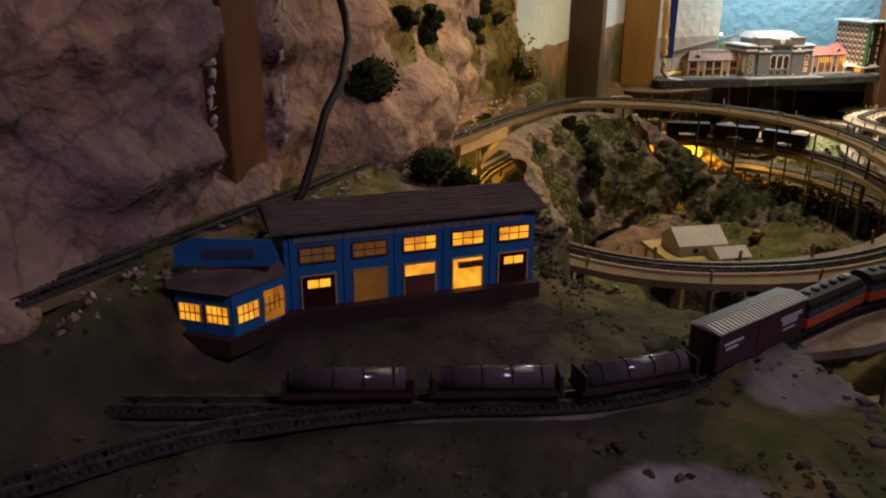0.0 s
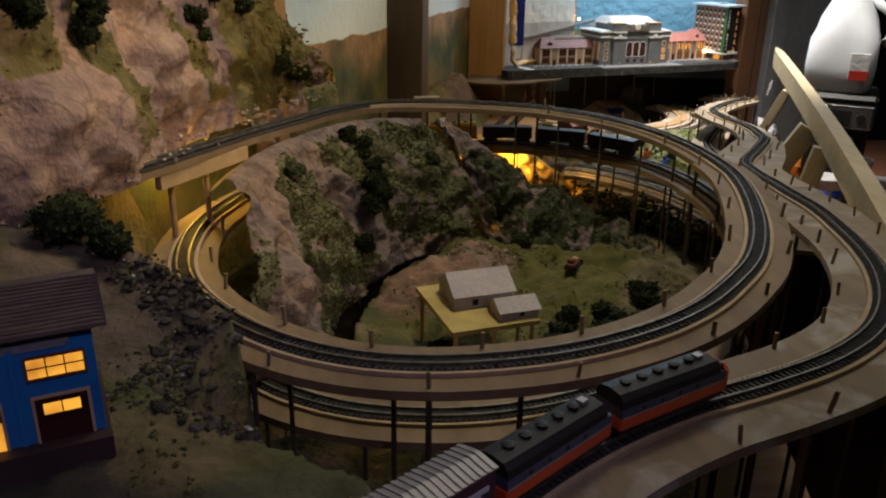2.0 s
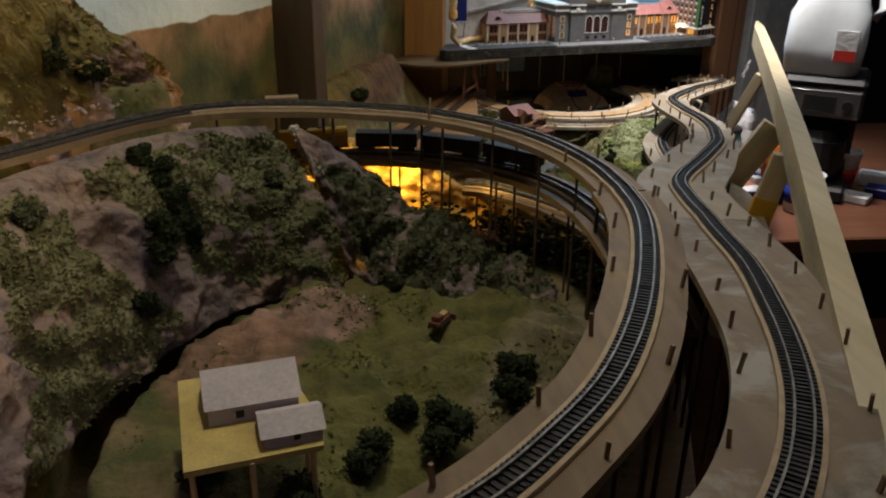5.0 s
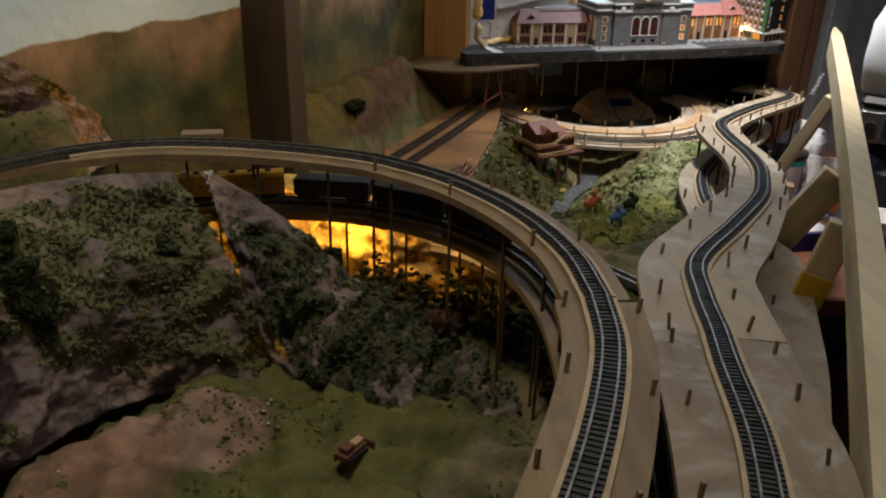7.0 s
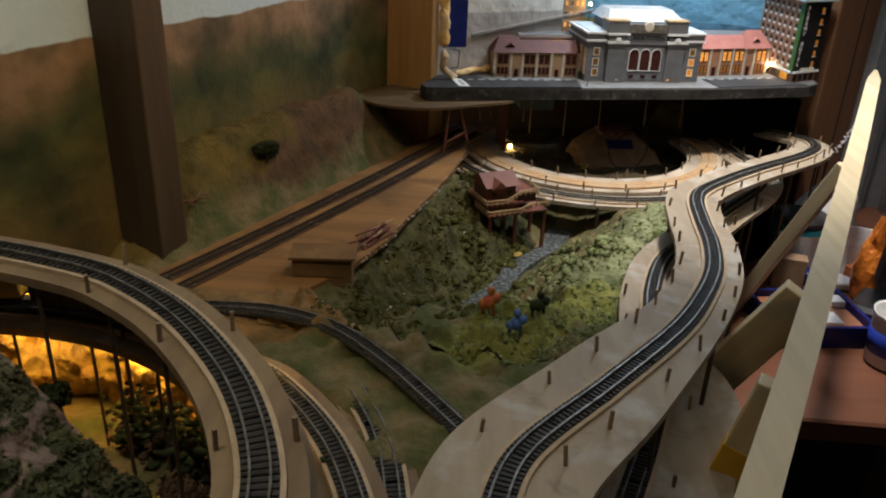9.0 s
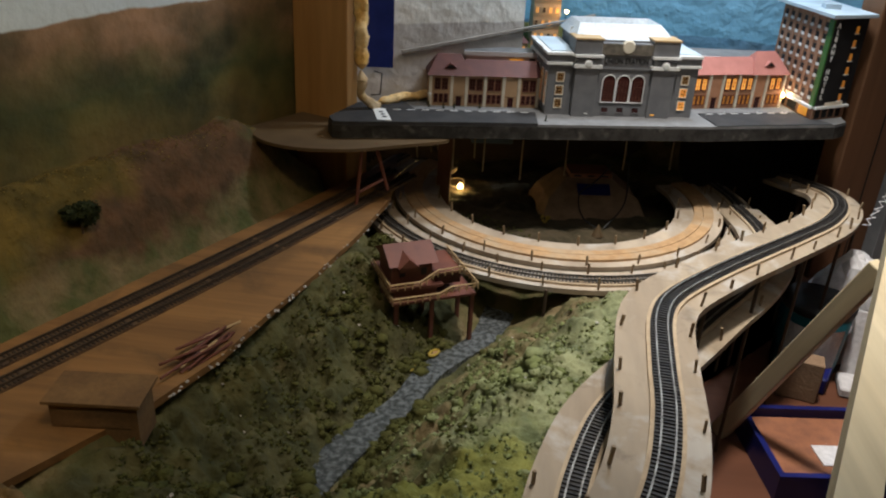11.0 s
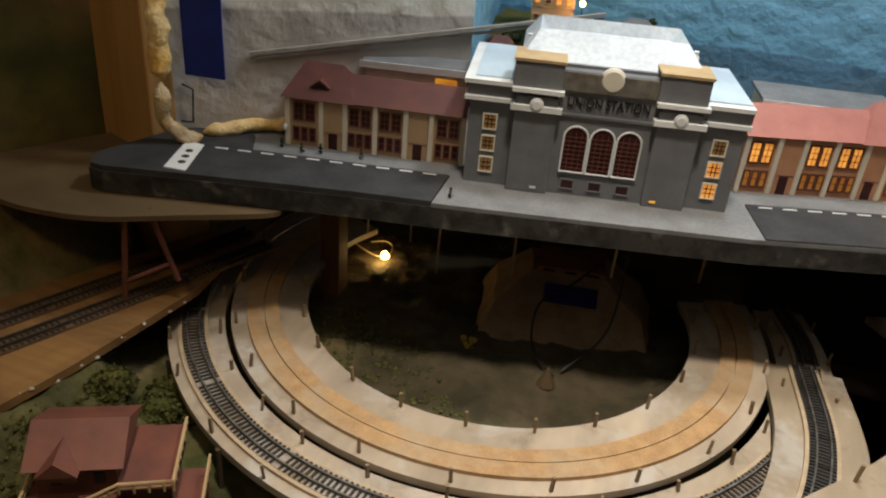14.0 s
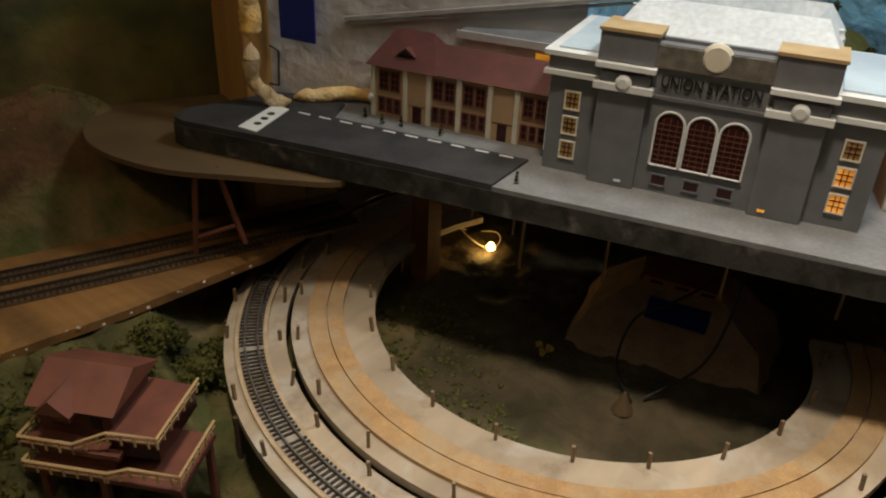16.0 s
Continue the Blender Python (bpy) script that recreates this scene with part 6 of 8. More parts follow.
LEAF_RNG = np.random.default_rng(5)


def leaf_cloud(centres, radii, count, size, flat=0.8):
    """Small leaf triangles and quads crowded into lumpy blobs; returns vertices and faces."""
    verts, faces = [], []
    for c, r in zip(centres, radii):
        n = count
        d = LEAF_RNG.normal(size=(n, 3))
        d /= np.linalg.norm(d, axis=1)[:, None]
        lump = 0.72 + 0.28 * np.array([noise.noise(Vector(v * 2.6) + Vector(c) * 40) for v in d])
        rad = r * lump * LEAF_RNG.uniform(0.55, 1.08, n)
        p = np.array(c) + d * rad[:, None] * np.array([1, 1, flat])
        a = LEAF_RNG.normal(size=(n, 3))
        a /= np.linalg.norm(a, axis=1)[:, None]
        b = np.cross(a, d + 0.6 * LEAF_RNG.normal(size=(n, 3)))
        b /= np.linalg.norm(b, axis=1)[:, None] + 1e-9
        s = size * LEAF_RNG.uniform(0.6, 1.4, n)[:, None]
        k = len(verts)
        quad = np.stack([p - a * s, p - b * s * 0.7, p + a * s, p + b * s * 0.7], 1).reshape(-1, 3)
        verts += quad.tolist()
        faces += [(k + 4 * i, k + 4 * i + 1, k + 4 * i + 2, k + 4 * i + 3) for i in range(n)]
    return verts, faces


def ball():
    bm = bmesh.new()
    bmesh.ops.create_icosphere(bm, subdivisions=1, radius=1.0)
    bm.verts.ensure_lookup_table()
    out = np.array([v.co[:] for v in bm.verts]), np.array([[v.index for v in f.verts] for f in bm.faces])
    bm.free()
    return out


BALL_V, BALL_F = ball()
ball_mesh = bmesh.new()
bmesh.ops.create_icosphere(ball_mesh, subdivisions=3, radius=1.0)
FINE_V, FINE_F = np.array([v.co[:] for v in ball_mesh.verts]), np.array([[v.index for v in f.verts] for f in ball_mesh.faces])
ball_mesh.free()


def lumps(centres, radii, flat=0.7, jag=0.42):
    """Small uneven foam lumps; returns vertices and faces."""
    n = len(centres)
    q = LEAF_RNG.normal(size=(n, 3, 3))
    q = np.linalg.qr(q)[0]
    v = np.einsum("kj,nij->nki", BALL_V, q) * (1 + jag * LEAF_RNG.uniform(-1, 1, (n, len(BALL_V), 1)))
    v = v * np.array([1, 1, flat]) * (np.array(radii)[:, None, None] * LEAF_RNG.uniform(0.8, 1.2, (n, 1, 3))) + np.array(centres)[:, None, :]
    f = BALL_F[None] + (np.arange(n) * len(BALL_V))[:, None, None]
    return v.reshape(-1, 3).tolist(), f.reshape(-1, 3).tolist()


def scatter_cover(name, spots, material, label, count=9, size=(0.004, 0.010), leaf=0.0010, flat=0.6):
    rs = (size[0] + (size[1] - size[0]) * LEAF_RNG.uniform(0, 1, len(spots)) ** 2.5) * 0.5
    v, f = lumps(spots, 0.82 * rs, flat, 0.62)
    if count:
        v2, f2 = leaf_cloud(spots, rs * 1.22, count, leaf, flat)
        f = f + [tuple(k + len(v) for k in q) for q in f2]
        v = v + v2
    return tagged(new(name, raw(name, v, f, material, True)), label, "ground cover", "", "stuff")


def bush(place, r, material, label, tall=1.0, name="bush", count=950, leaf=0.0015, category="bush"):
    """A lumpy shrub of several leaf clumps on a short twig stem, resting at place."""
    b = thing(name, place, label, category)
    k = max(3, int(3 + 2 * tall))
    cs = [(LEAF_RNG.uniform(-0.45, 0.45) * r, LEAF_RNG.uniform(-0.45, 0.45) * r, r * (0.6 + 1.2 * (tall - 0.5) * i / k + LEAF_RNG.uniform(-0.1, 0.2))) for i in range(k)]
    rs = [r * LEAF_RNG.uniform(0.5, 0.8) * (1 - 0.35 * (i / k) * (tall > 1.2)) for i in range(k)]
    v, f = [], []
    for c, rr in zip(cs, rs):
        body = FINE_V * np.array([[0.86 + 0.22 * noise.noise(Vector(q * 2.4) + Vector(c) * 50) + 0.14 * noise.noise(Vector(q * 7.0) + Vector(c) * 70)] for q in FINE_V]) * rr * 0.70 + np.array(c)
        f += (FINE_F + len(v)).tolist()
        v += body.tolist()
    v2, f2 = leaf_cloud(cs, [1.12 * q for q in rs], count, leaf)
    f += [tuple(k + len(v) for k in q) for q in f2]
    v += v2
    ob = new("crown", raw("crown", v, f, material, True))
    ob.parent = b
    part("stem", tube([(0, 0, -0.004), (0.001, 0, r * 0.5), (0, 0.001, r * 1.0)], 0.0011, 5, taper=0.5), M["peg_dark"], b)
    return b


def on_ground(x, y, dz=-0.001):
    return (x, y, float(ground_z(np.array([x]), np.array([y]))[0]) + dz)


for x, y, r in ((0.40, 0.815, 0.022), (0.352, 0.80, 0.017), (0.455, 0.86, 0.016), (0.468, 0.90, 0.014), (0.245, 0.80, 0.016), (0.375, 0.855, 0.012), (0.31, 0.765, 0.018), (0.49, 0.83, 0.012)):
    bush(on_ground(x, y), r, M["bush"], "dark green flock bush on the valley floor")
bush((-0.004, 0.69, 1.318), 0.027, M["bush"], "wide dark bush behind the depot roof", 0.7)
bush((0.022, 0.675, 1.315), 0.018, M["bush"], "wide dark bush behind the depot roof", 0.7)
for sx, n, z, r, t in ((0.135, 0.052, 1.388, 0.031, 0.75), (0.112, 0.05, 1.388, 0.020, 0.7), (0.182, 0.055, 1.440, 0.017, 1.5), (0.245, 0.06, 1.430, 0.017, 1.9), (0.395, 0.045, 1.412, 0.016, 2.0), (0.555, 0.045, 1.372, 0.016, 1.3), (0.605, 0.04, 1.352, 0.016, 1.0), (0.49, 0.04, 1.435, 0.012, 1.0), (0.44, 0.04, 1.45, 0.014, 1.5)):
    bush(wp(sx, n, z), r, M["bush"], "dark green flock bush clinging to the cliff", t)
bush((0.195, 0.985, 1.235), 0.020, M["bush"], "tall dark conifer clump on the mountain face", 1.8)
bush((0.182, 0.955, 1.205), 0.013, M["bush"], "tall dark conifer clump on the mountain face", 1.2)
for u, w in ((0.60, 0.10), (0.63, 0.22), (0.645, 0.34), (0.66, 0.46), (0.68, 0.57), (0.64, 0.40), (0.30, 0.18), (0.90, 0.36)):
    k = int(w * 109) * 190 + int(u * 189)
    p = mv[0][k]
    bush((p[0] + 0.004, p[1] - 0.003, p[2] - 0.012), 0.011 + 0.006 * ((k * 7) % 5) / 5, M["slope_dark"] if u < 0.5 or u > 0.8 else M["bush"], "dark green conifer clump down the mountain face", 1.5, "conifer_clump")
bush(wp(1.22, 0.05, 1.205), 0.018, M["bush"], "round dark bush on the sandy hill", 0.9)
bush((0.40, 1.10, 1.16), 0.022, M["bush"], "dark scrub at the foot of the crag", 1.0)
bush((0.44, 1.12, 1.16), 0.022, M["bush"], "dark scrub at the foot of the crag", 1.2)
bush((0.385, 1.165, 1.215), 0.011, M["bush"], "dark scrub at the foot of the crag", 1.5)
bush((0.475, 1.13, 1.165), 0.020, M["rust_brush"], "rust-coloured autumn shrub inside the trestle", 1.0)
bush((0.885, 1.62, 1.108), 0.010, M["bush"], "dark shrub on the pale bank", 1.0)
bush((0.80, 1.66, 1.108), 0.010, M["bush"], "dark shrub on the pale bank", 1.0)


def spots_in(n, x0, x1, y0, y1, ok, dz=0.0):
    x, y = LEAF_RNG.uniform(x0, x1, n), LEAF_RNG.uniform(y0, y1, n)
    k = ok(x, y)
    x, y = x[k], y[k]
    z = ground_z(x, y)
    return np.stack([x, y, z + dz], 1)


sd = lambda x, y: to_line(x, y, STREAM)
edge_right = lambda y: np.interp(y, [1.2, 1.4, 1.55, 1.9, 2.0], [0.70, 0.79, 0.85, 0.97, 1.0])
left_bank = spots_in(10000, 0.50, 0.74, 1.36, 2.0, lambda x, y: (sd(x, y) > 0.022) & (x < np.interp(y, [1.4, 1.6, 1.8, 2.0], [0.60, 0.64, 0.72, 0.79])) & (x > np.interp(y, [1.36, 1.64, 1.85, 2.0], [0.47, 0.535, 0.60, 0.61])) & (np.hypot(x - 0.812, y - 2.11) > 0.325) & (fnoise(x, y, 30, 3, 9.0) > -0.25), 0.0018)
scatter_cover("bank_cover", left_bank, M["moss"], "olive green lichen and foam scrub on the stream bank", 9, (0.0016, 0.0068))
right_bank = spots_in(10000, 0.62, 0.99, 1.33, 1.95, lambda x, y: (sd(x, y) > 0.02) & (x > np.interp(y, [1.3, 1.6, 1.8, 2.0], [0.61, 0.66, 0.74, 0.80])) & (x < edge_right(y)) & (np.hypot(x - 0.812, y - 2.11) > 0.325) & (fnoise(x, y, 26, 3, 2.0) > -0.2), 0.0018)
scatter_cover("pale_bank_cover", right_bank, M["moss_pale"], "pale green lichen scrub on the bank below the track", 9, (0.0016, 0.0068))
dark_bank = spots_in(9000, 0.60, 0.90, 1.40, 1.95, lambda x, y: (sd(x, y) > 0.018) & (x < edge_right(y)) & (np.hypot(x - 0.812, y - 2.11) > 0.325) & (fnoise(x, y, 20, 3, 6.0) > 0.42), 0.002)
scatter_cover("dark_scrub", dark_bank[::2], M["moss"], "dark green scrub patches beside the stream", 9, (0.002, 0.0075))
brink = spots_in(5200, 0.54, 0.95, 1.40, 1.93, lambda x, y: (np.abs(sd(x, y) - 0.024) < 0.011) & (np.hypot(x - 0.812, y - 2.11) > 0.335) & (fnoise(x, y, 22, 3, 1.5) > -0.2), 0.001)
scatter_cover("brink_clumps", brink[:330], M["moss"], "dark olive foam clumps along both edges of the stream", 90, (0.009, 0.023), 0.0013, 0.7)
upper = spots_in(1500, 0.70, 0.96, 1.60, 1.92, lambda x, y: (sd(x, y) > 0.03) & (x > np.interp(y, [1.3, 1.6, 1.8, 2.0], [0.63, 0.69, 0.77, 0.82])) & (x < edge_right(y) - 0.01) & (np.hypot(x - 0.812, y - 2.11) > 0.335) & (fnoise(x, y, 15, 3, 5.5) > 0.0), 0.001)
scatter_cover("foam_clumps", upper[:190], M["moss_pale"], "grey-green foam clumps on the bank below the far loop", 90, (0.009, 0.022), 0.0013, 0.7)
slope = spots_in(2600, 0.50, 0.72, 1.42, 1.92, lambda x, y: (sd(x, y) > 0.03) & (x < np.interp(y, [1.4, 1.6, 1.8, 2.0], [0.60, 0.64, 0.72, 0.79])) & (x > np.interp(y, YARD_EDGE[:, 1], YARD_EDGE[:, 0]) + 0.012) & (np.hypot(x - 0.812, y - 2.11) > 0.335) & (fnoise(x, y, 17, 3, 7.7) > 0.1), 0.0)
scatter_cover("slope_clumps", slope[:210], M["moss"], "olive foam clumps over the slope below the yard", 80, (0.008, 0.020), 0.0013, 0.6)
for x, y, r in ((0.618, 1.905, 0.020), (0.632, 1.872, 0.022), (0.612, 1.862, 0.018), (0.640, 1.905, 0.016), (0.60, 1.88, 0.016), (0.622, 1.838, 0.016)):
    bush(on_ground(x, y, -0.010), r, M["moss"], "low dark olive bush beside the stilt depot", 0.7)
valley = spots_in(9000, 0.18, 0.56, 0.70, 1.18, lambda x, y: (np.hypot((x - 0.36) / 0.2, (y - 0.93) / 0.24) < 1) & (fnoise(x, y, 16, 3, 4.0) > 0.08))
scatter_cover("valley_grass", valley, M["valley_grass"], "short olive flock grass on the valley floor", 9, (0.002, 0.0055), 0.0010, 0.45)
under = spots_in(5200, 0.62, 1.0, 1.90, 2.25, lambda x, y: (np.hypot(x - 0.81, y - 2.10) < 0.20) & (y < 2.03 + 0.06 * np.sin(20 * x)))
scatter_cover("under_loop_grass", under, M["grass"], "green flock grass on the floor inside the far loop", 9, (0.003, 0.006))
plain = spots_in(7000, -0.45, 0.24, 0.12, 0.60, lambda x, y: (fnoise(x, y, 14, 3, 8.0) > -0.05) & (x < np.interp(y, [0.1, 0.43, 0.475, 0.54, 0.6], [0.25, 0.2, 0.15, 0.05, 0.07])) & (np.abs(y - 0.36) > 0.02) & ~((y > 0.39) & (y < 0.52) & (x > -0.17) & (x < 0.075) & (y < 0.56 + 0.3 * x)))
scatter_cover("plain_grass", plain, M["grass"], "dull green flock grass around the depot", 9, (0.0015, 0.0050), 0.0010, 0.4)
ridge = [wp(s, 0.03 + LEAF_RNG.uniform(0.0, 0.03), float(np.interp(s, [0.5, 0.58, 0.64, 0.70, 0.77], [1.46, 1.43, 1.385, 1.35, 1.30])) - LEAF_RNG.uniform(0.0, 0.06)) for s in LEAF_RNG.uniform(0.48, 0.70, 70)]
scatter_cover("cliff_cover", np.array(ridge), M["straw_grass"], "olive and straw scrub on the cliff shoulder", 9, (0.004, 0.009))
hill = [wp(s, n, 0) for s, n in zip(LEAF_RNG.uniform(1.08, 1.6, 700), 0.003 + 0.03 * LEAF_RNG.uniform(0, 1, 700) ** 1.6)]
hill = np.array(hill)
hill[:, 2] = ground_z(hill[:, 0], hill[:, 1])
scatter_cover("hill_cover", hill, M["straw_grass"], "olive scrub along the top of the sandy hill", 9, (0.0012, 0.0032), 0.0010, 0.3)


def speckle(name, spots, size, material, label):
    """Small angular stones."""
    verts, faces = [], []
    for p in spots:
        k = len(verts)
        r = size * LEAF_RNG.uniform(0.5, 1.6)
        d = LEAF_RNG.normal(size=(6, 3)) * 0.25
        o = np.array([(1, 0, 0), (-1, 0, 0), (0, 1, 0), (0, -1, 0), (0, 0, 0.7), (0, 0, -0.6)]) + d
        verts += (np.array(p) + o * r).tolist()
        faces += [(k + a, k + b, k + c) for a, b, c in ((0, 2, 4), (2, 1, 4), (1, 3, 4), (3, 0, 4), (2, 0, 5), (1, 2, 5), (3, 1, 5), (0, 3, 5))]
    return tagged(new(name, raw(name, verts, faces, material, False)), label, "stones", "", "stuff")


speckle("white_chips", np.vstack([left_bank[::100], right_bank[::100], plain[::90], valley[::120]]) + [0, 0, 0.0025], 0.0010, M["plaster"], "white plaster chips scattered over the scenery")
for (cloud, green), nm, lab, many in ((mv, "mountain_grass", "grey-green flock in strips down the mountain", 6500), (cv, "crag_scrub", "dark flock on the crag", 3000)):
    cloud = np.array(cloud)[np.array(green) > 0.5]
    pick = cloud[LEAF_RNG.permutation(len(cloud))[:many]] + LEAF_RNG.uniform(-0.0015, 0.0015, (min(many, len(cloud)), 3))
    scatter_cover(nm, pick, M["slope_grass"] if nm[0] == "m" else M["slope_dark"], lab, 9, (0.002, 0.0045), 0.0010, 0.45)
    dark = pick[[noise.noise(Vector(p * 22)) > 0.15 for p in pick]]
    scatter_cover(nm + "_dark", dark[::9], M["slope_dark"], "dark green flock tufts on the rock face", 9, (0.003, 0.007), 0.0010, 0.5)
cliff_pick = np.array(cliff_points)[np.array(cliff_green) > 0.5]
cliff_pick = cliff_pick[LEAF_RNG.permutation(len(cliff_pick))[:1100]]
scatter_cover("cliff_flock", cliff_pick, M["straw_grass"], "olive and straw flock in strips down the cliff", 9, (0.0025, 0.006))
# Lumps added behind the slit to hold back the lower part of the glow.
edge_t = np.concatenate([LEAF_RNG.uniform(0.50, 0.80, 150), LEAF_RNG.uniform(0.95, 1.0, 30)])
edge_p = np.stack([0.283 + 0.072 * edge_t, 1.183 - 0.066 * edge_t, 1.300 - 0.18 * edge_t], 1) + LEAF_RNG.uniform(-0.005, 0.005, (180, 3))
v, f = lumps(edge_p, LEAF_RNG.uniform(0.004, 0.010, 180), 1.0, 0.4)
tagged(new("gully_glow_block", raw("gully_glow_block", v, f, M["crag"], True)), "dark lumps added in the gully to block its lower glow", "stones", "", "stuff")
# Ochre lumps added where amber glow shows at the gully foot.
notch = np.array([0.361, 1.110, 1.152]) + LEAF_RNG.uniform(-1, 1, (40, 3)) * [0.010, 0.006, 0.010]
v, f = lumps(notch, LEAF_RNG.uniform(0.002, 0.006, 40), 1.0, 0.4)
tagged(new("amber_glow_lumps", raw("amber_glow_lumps", v, f, M["ochre"], True)), "ochre lumps standing in for the amber glow at the gully foot", "stones", "", "stuff")
speckle("gully_edge_plaster", np.array([(0.287 + 0.066 * t + LEAF_RNG.uniform(-0.003, 0.003), 1.172 - 0.066 * t + LEAF_RNG.uniform(-0.003, 0.003), 1.303 - 0.155 * t) for t in LEAF_RNG.uniform(0, 0.5, 160)]), 0.0026, M["plaster"], "bare white plaster along the gully edge")
base_line = np.array([wp(s, LEAF_RNG.uniform(0.05, 0.085) - 0.02 * (s > 0.35), 1.334 + LEAF_RNG.uniform(0, 0.006)) for s in LEAF_RNG.uniform(-0.25, 0.62, 260)])
speckle("cliff_rubble", base_line, 0.0021, M["rock"], "grey rubble along the foot of the cliff")
speckle("cliff_chips", base_line[::7] + [0.004, 0, 0.004], 0.0016, M["plaster"], "white plaster chips along the foot of the cliff")
knoll = spots_in(4400, -0.08, 0.13, 0.50, 0.76, lambda x, y: (x < np.interp(y, [0.50, 0.54, 0.60, 0.66, 0.76], [0.13, 0.088, 0.115, 0.062, -0.03]) + 0.006) & (x > np.interp(y, [0.50, 0.54, 0.60, 0.66, 0.76], [0.11, 0.05, 0.065, 0.02, -0.07])))
v, f = lumps(knoll, 0.0012 + 0.0042 * LEAF_RNG.uniform(0, 1, len(knoll)) ** 4, 0.5, 0.42)
tagged(new("plateau_rocks", raw("plateau_rocks", v, f, M["dark_rock"], True)), "dark broken rocks at the plateau edge", "stones", "", "stuff")
fore = spots_in(900, 0.02, 0.25, 0.16, 0.44, lambda x, y: (fnoise(x, y, 16, 3, 12.0) > 0.08) & (np.abs(y - np.interp(x, [0.0, 0.1, 0.17, 0.25], [0.36, 0.37, 0.41, 0.47])) > 0.02))
v, f = lumps(fore, 0.0015 + 0.005 * LEAF_RNG.uniform(0, 1, len(fore)) ** 3, 0.25, 0.35)
tagged(new("foreground_rocks", raw("foreground_rocks", v, f, M["dark_rock"], True)), "grey and violet stones in the foreground dirt", "stones", "", "stuff")
scatter_cover("knoll_moss", knoll[::2] + [0.002, 0.002, 0.002], M["grass"], "dull olive moss between the plateau rocks", 9, (0.0015, 0.0042), 0.0010, 0.5)
speckle("yard_chips", [(float(np.interp(y, YARD_EDGE[:, 1], YARD_EDGE[:, 0])) + LEAF_RNG.uniform(-0.001, 0.006), y, 1.1515) for y in chip_y], 0.0013, M["plaster"], "white plaster chips along the edge of the yard board")
speckle("plateau_chips", knoll[::45] + [0, 0, 0.005], 0.0014, M["plaster"], "white plaster chips among the dark rocks")


# ---- glowing gully behind the trestle ----
ruled("gully_wall", [(0.16, 1.262, 1.262), (0.28, 1.282, 1.258), (0.40, 1.278, 1.248), (0.48, 1.255, 1.20), (0.56, 1.205, 1.185), (0.612, 1.12, 1.180), (0.62, 0.95, 1.18)],
      [(0.19, 1.24, 1.13), (0.29, 1.268, 1.13), (0.39, 1.262, 1.13), (0.46, 1.24, 1.13), (0.54, 1.18, 1.13), (0.59, 1.10, 1.13), (0.60, 0.95, 1.13)], M["ochre"], "rough sandy plaster wall behind the trestle", 0.004, 0.017, 0.02, 160, 40, 30, 9.0)
base_t = LEAF_RNG.uniform(0, 1, 420)
base = np.stack([np.interp(base_t, [0, 0.4, 0.7, 1], [0.40, 0.50, 0.565, 0.595]), np.interp(base_t, [0, 0.4, 0.7, 1], [1.215, 1.175, 1.11, 0.98]), 1.15 + 0.045 * LEAF_RNG.uniform(0, 1, 420) ** 1.5], 1) + LEAF_RNG.uniform(-0.012, 0.012, (420, 3))
base = np.vstack([base + LEAF_RNG.normal(0, 0.007, base.shape) for _ in range(4)])
scatter_cover("trestle_scrub", base, M["bush"], "dark scrub and rubble along the trestle foot", 9, (0.004, 0.013))
scatter_cover("trestle_brush", base[::7] + [-0.004, -0.006, 0.006], M["rust_brush"], "rust-brown brush along the trestle foot", 9, (0.004, 0.011))
ob = solid("portal_beam", boxes((-0.055, -0.003, -0.012, 0.06, 0.003, 0.0)), M["tan_trim"], "pale beam under the bridge over the lower track", "beam")
ob.matrix_world = pose(0.045, 0.868, 1.328, 0, 0, 60)
for x, y in ((0.018, 0.86), (0.043, 0.888)):
    ob = solid("portal_post", tube([(0, 0, 1.255), (0, 0, 1.322)], 0.0026, 8), M["tan_trim"], "pale round post under the bridge", "post", group="bridge posts")
    ob.location = (x, y, 0)
ob = solid("loose_plank", boxes((-0.017, -0.007, 0, 0.017, 0.007, 0.004), bevel=0.0006), M["plywood"], "short plywood offcut lying on the upper roadbed", "plank")
ob.matrix_world = pose(0.275, 1.214, 1.318, 0, 0, 8)


# ---- small buildings ----
def gable(parent, x0, x1, y0, y1, z0, h, ridge, wallm, roofm, along_x=True):
    part("wall", boxes((x0, y0, z0, x1, y1, z0 + h)), wallm, parent)
    bm = bmesh.new()
    o = 0.002
    if along_x:
        ym = (y0 + y1) / 2
        pr = [(y0 - o, z0 + h - 0.001), (y1 + o, z0 + h - 0.001), (ym, z0 + h + ridge)]
        a = [bm.verts.new((x0 - o, y, z)) for y, z in pr]
        b = [bm.verts.new((x1 + o, y, z)) for y, z in pr]
    else:
        xm = (x0 + x1) / 2
        pr = [(x0 - o, z0 + h - 0.001), (x1 + o, z0 + h - 0.001), (xm, z0 + h + ridge)]
        a = [bm.verts.new((x, y0 - o, z)) for x, z in pr]
        b = [bm.verts.new((x, y1 + o, z)) for x, z in pr]
    bm.faces.new(a)
    bm.faces.new(b[::-1])
    for i in range(3):
        bm.faces.new((a[i], b[i], b[(i + 1) % 3], a[(i + 1) % 3]))
    bmesh.ops.recalc_face_normals(bm, faces=bm.faces[:])
    return part("roof", bm, roofm, parent)


h = thing("valley_house", (0.250, 0.752, 1.213), "unpainted resin house on a yellow deck with posts", "model house", 12)
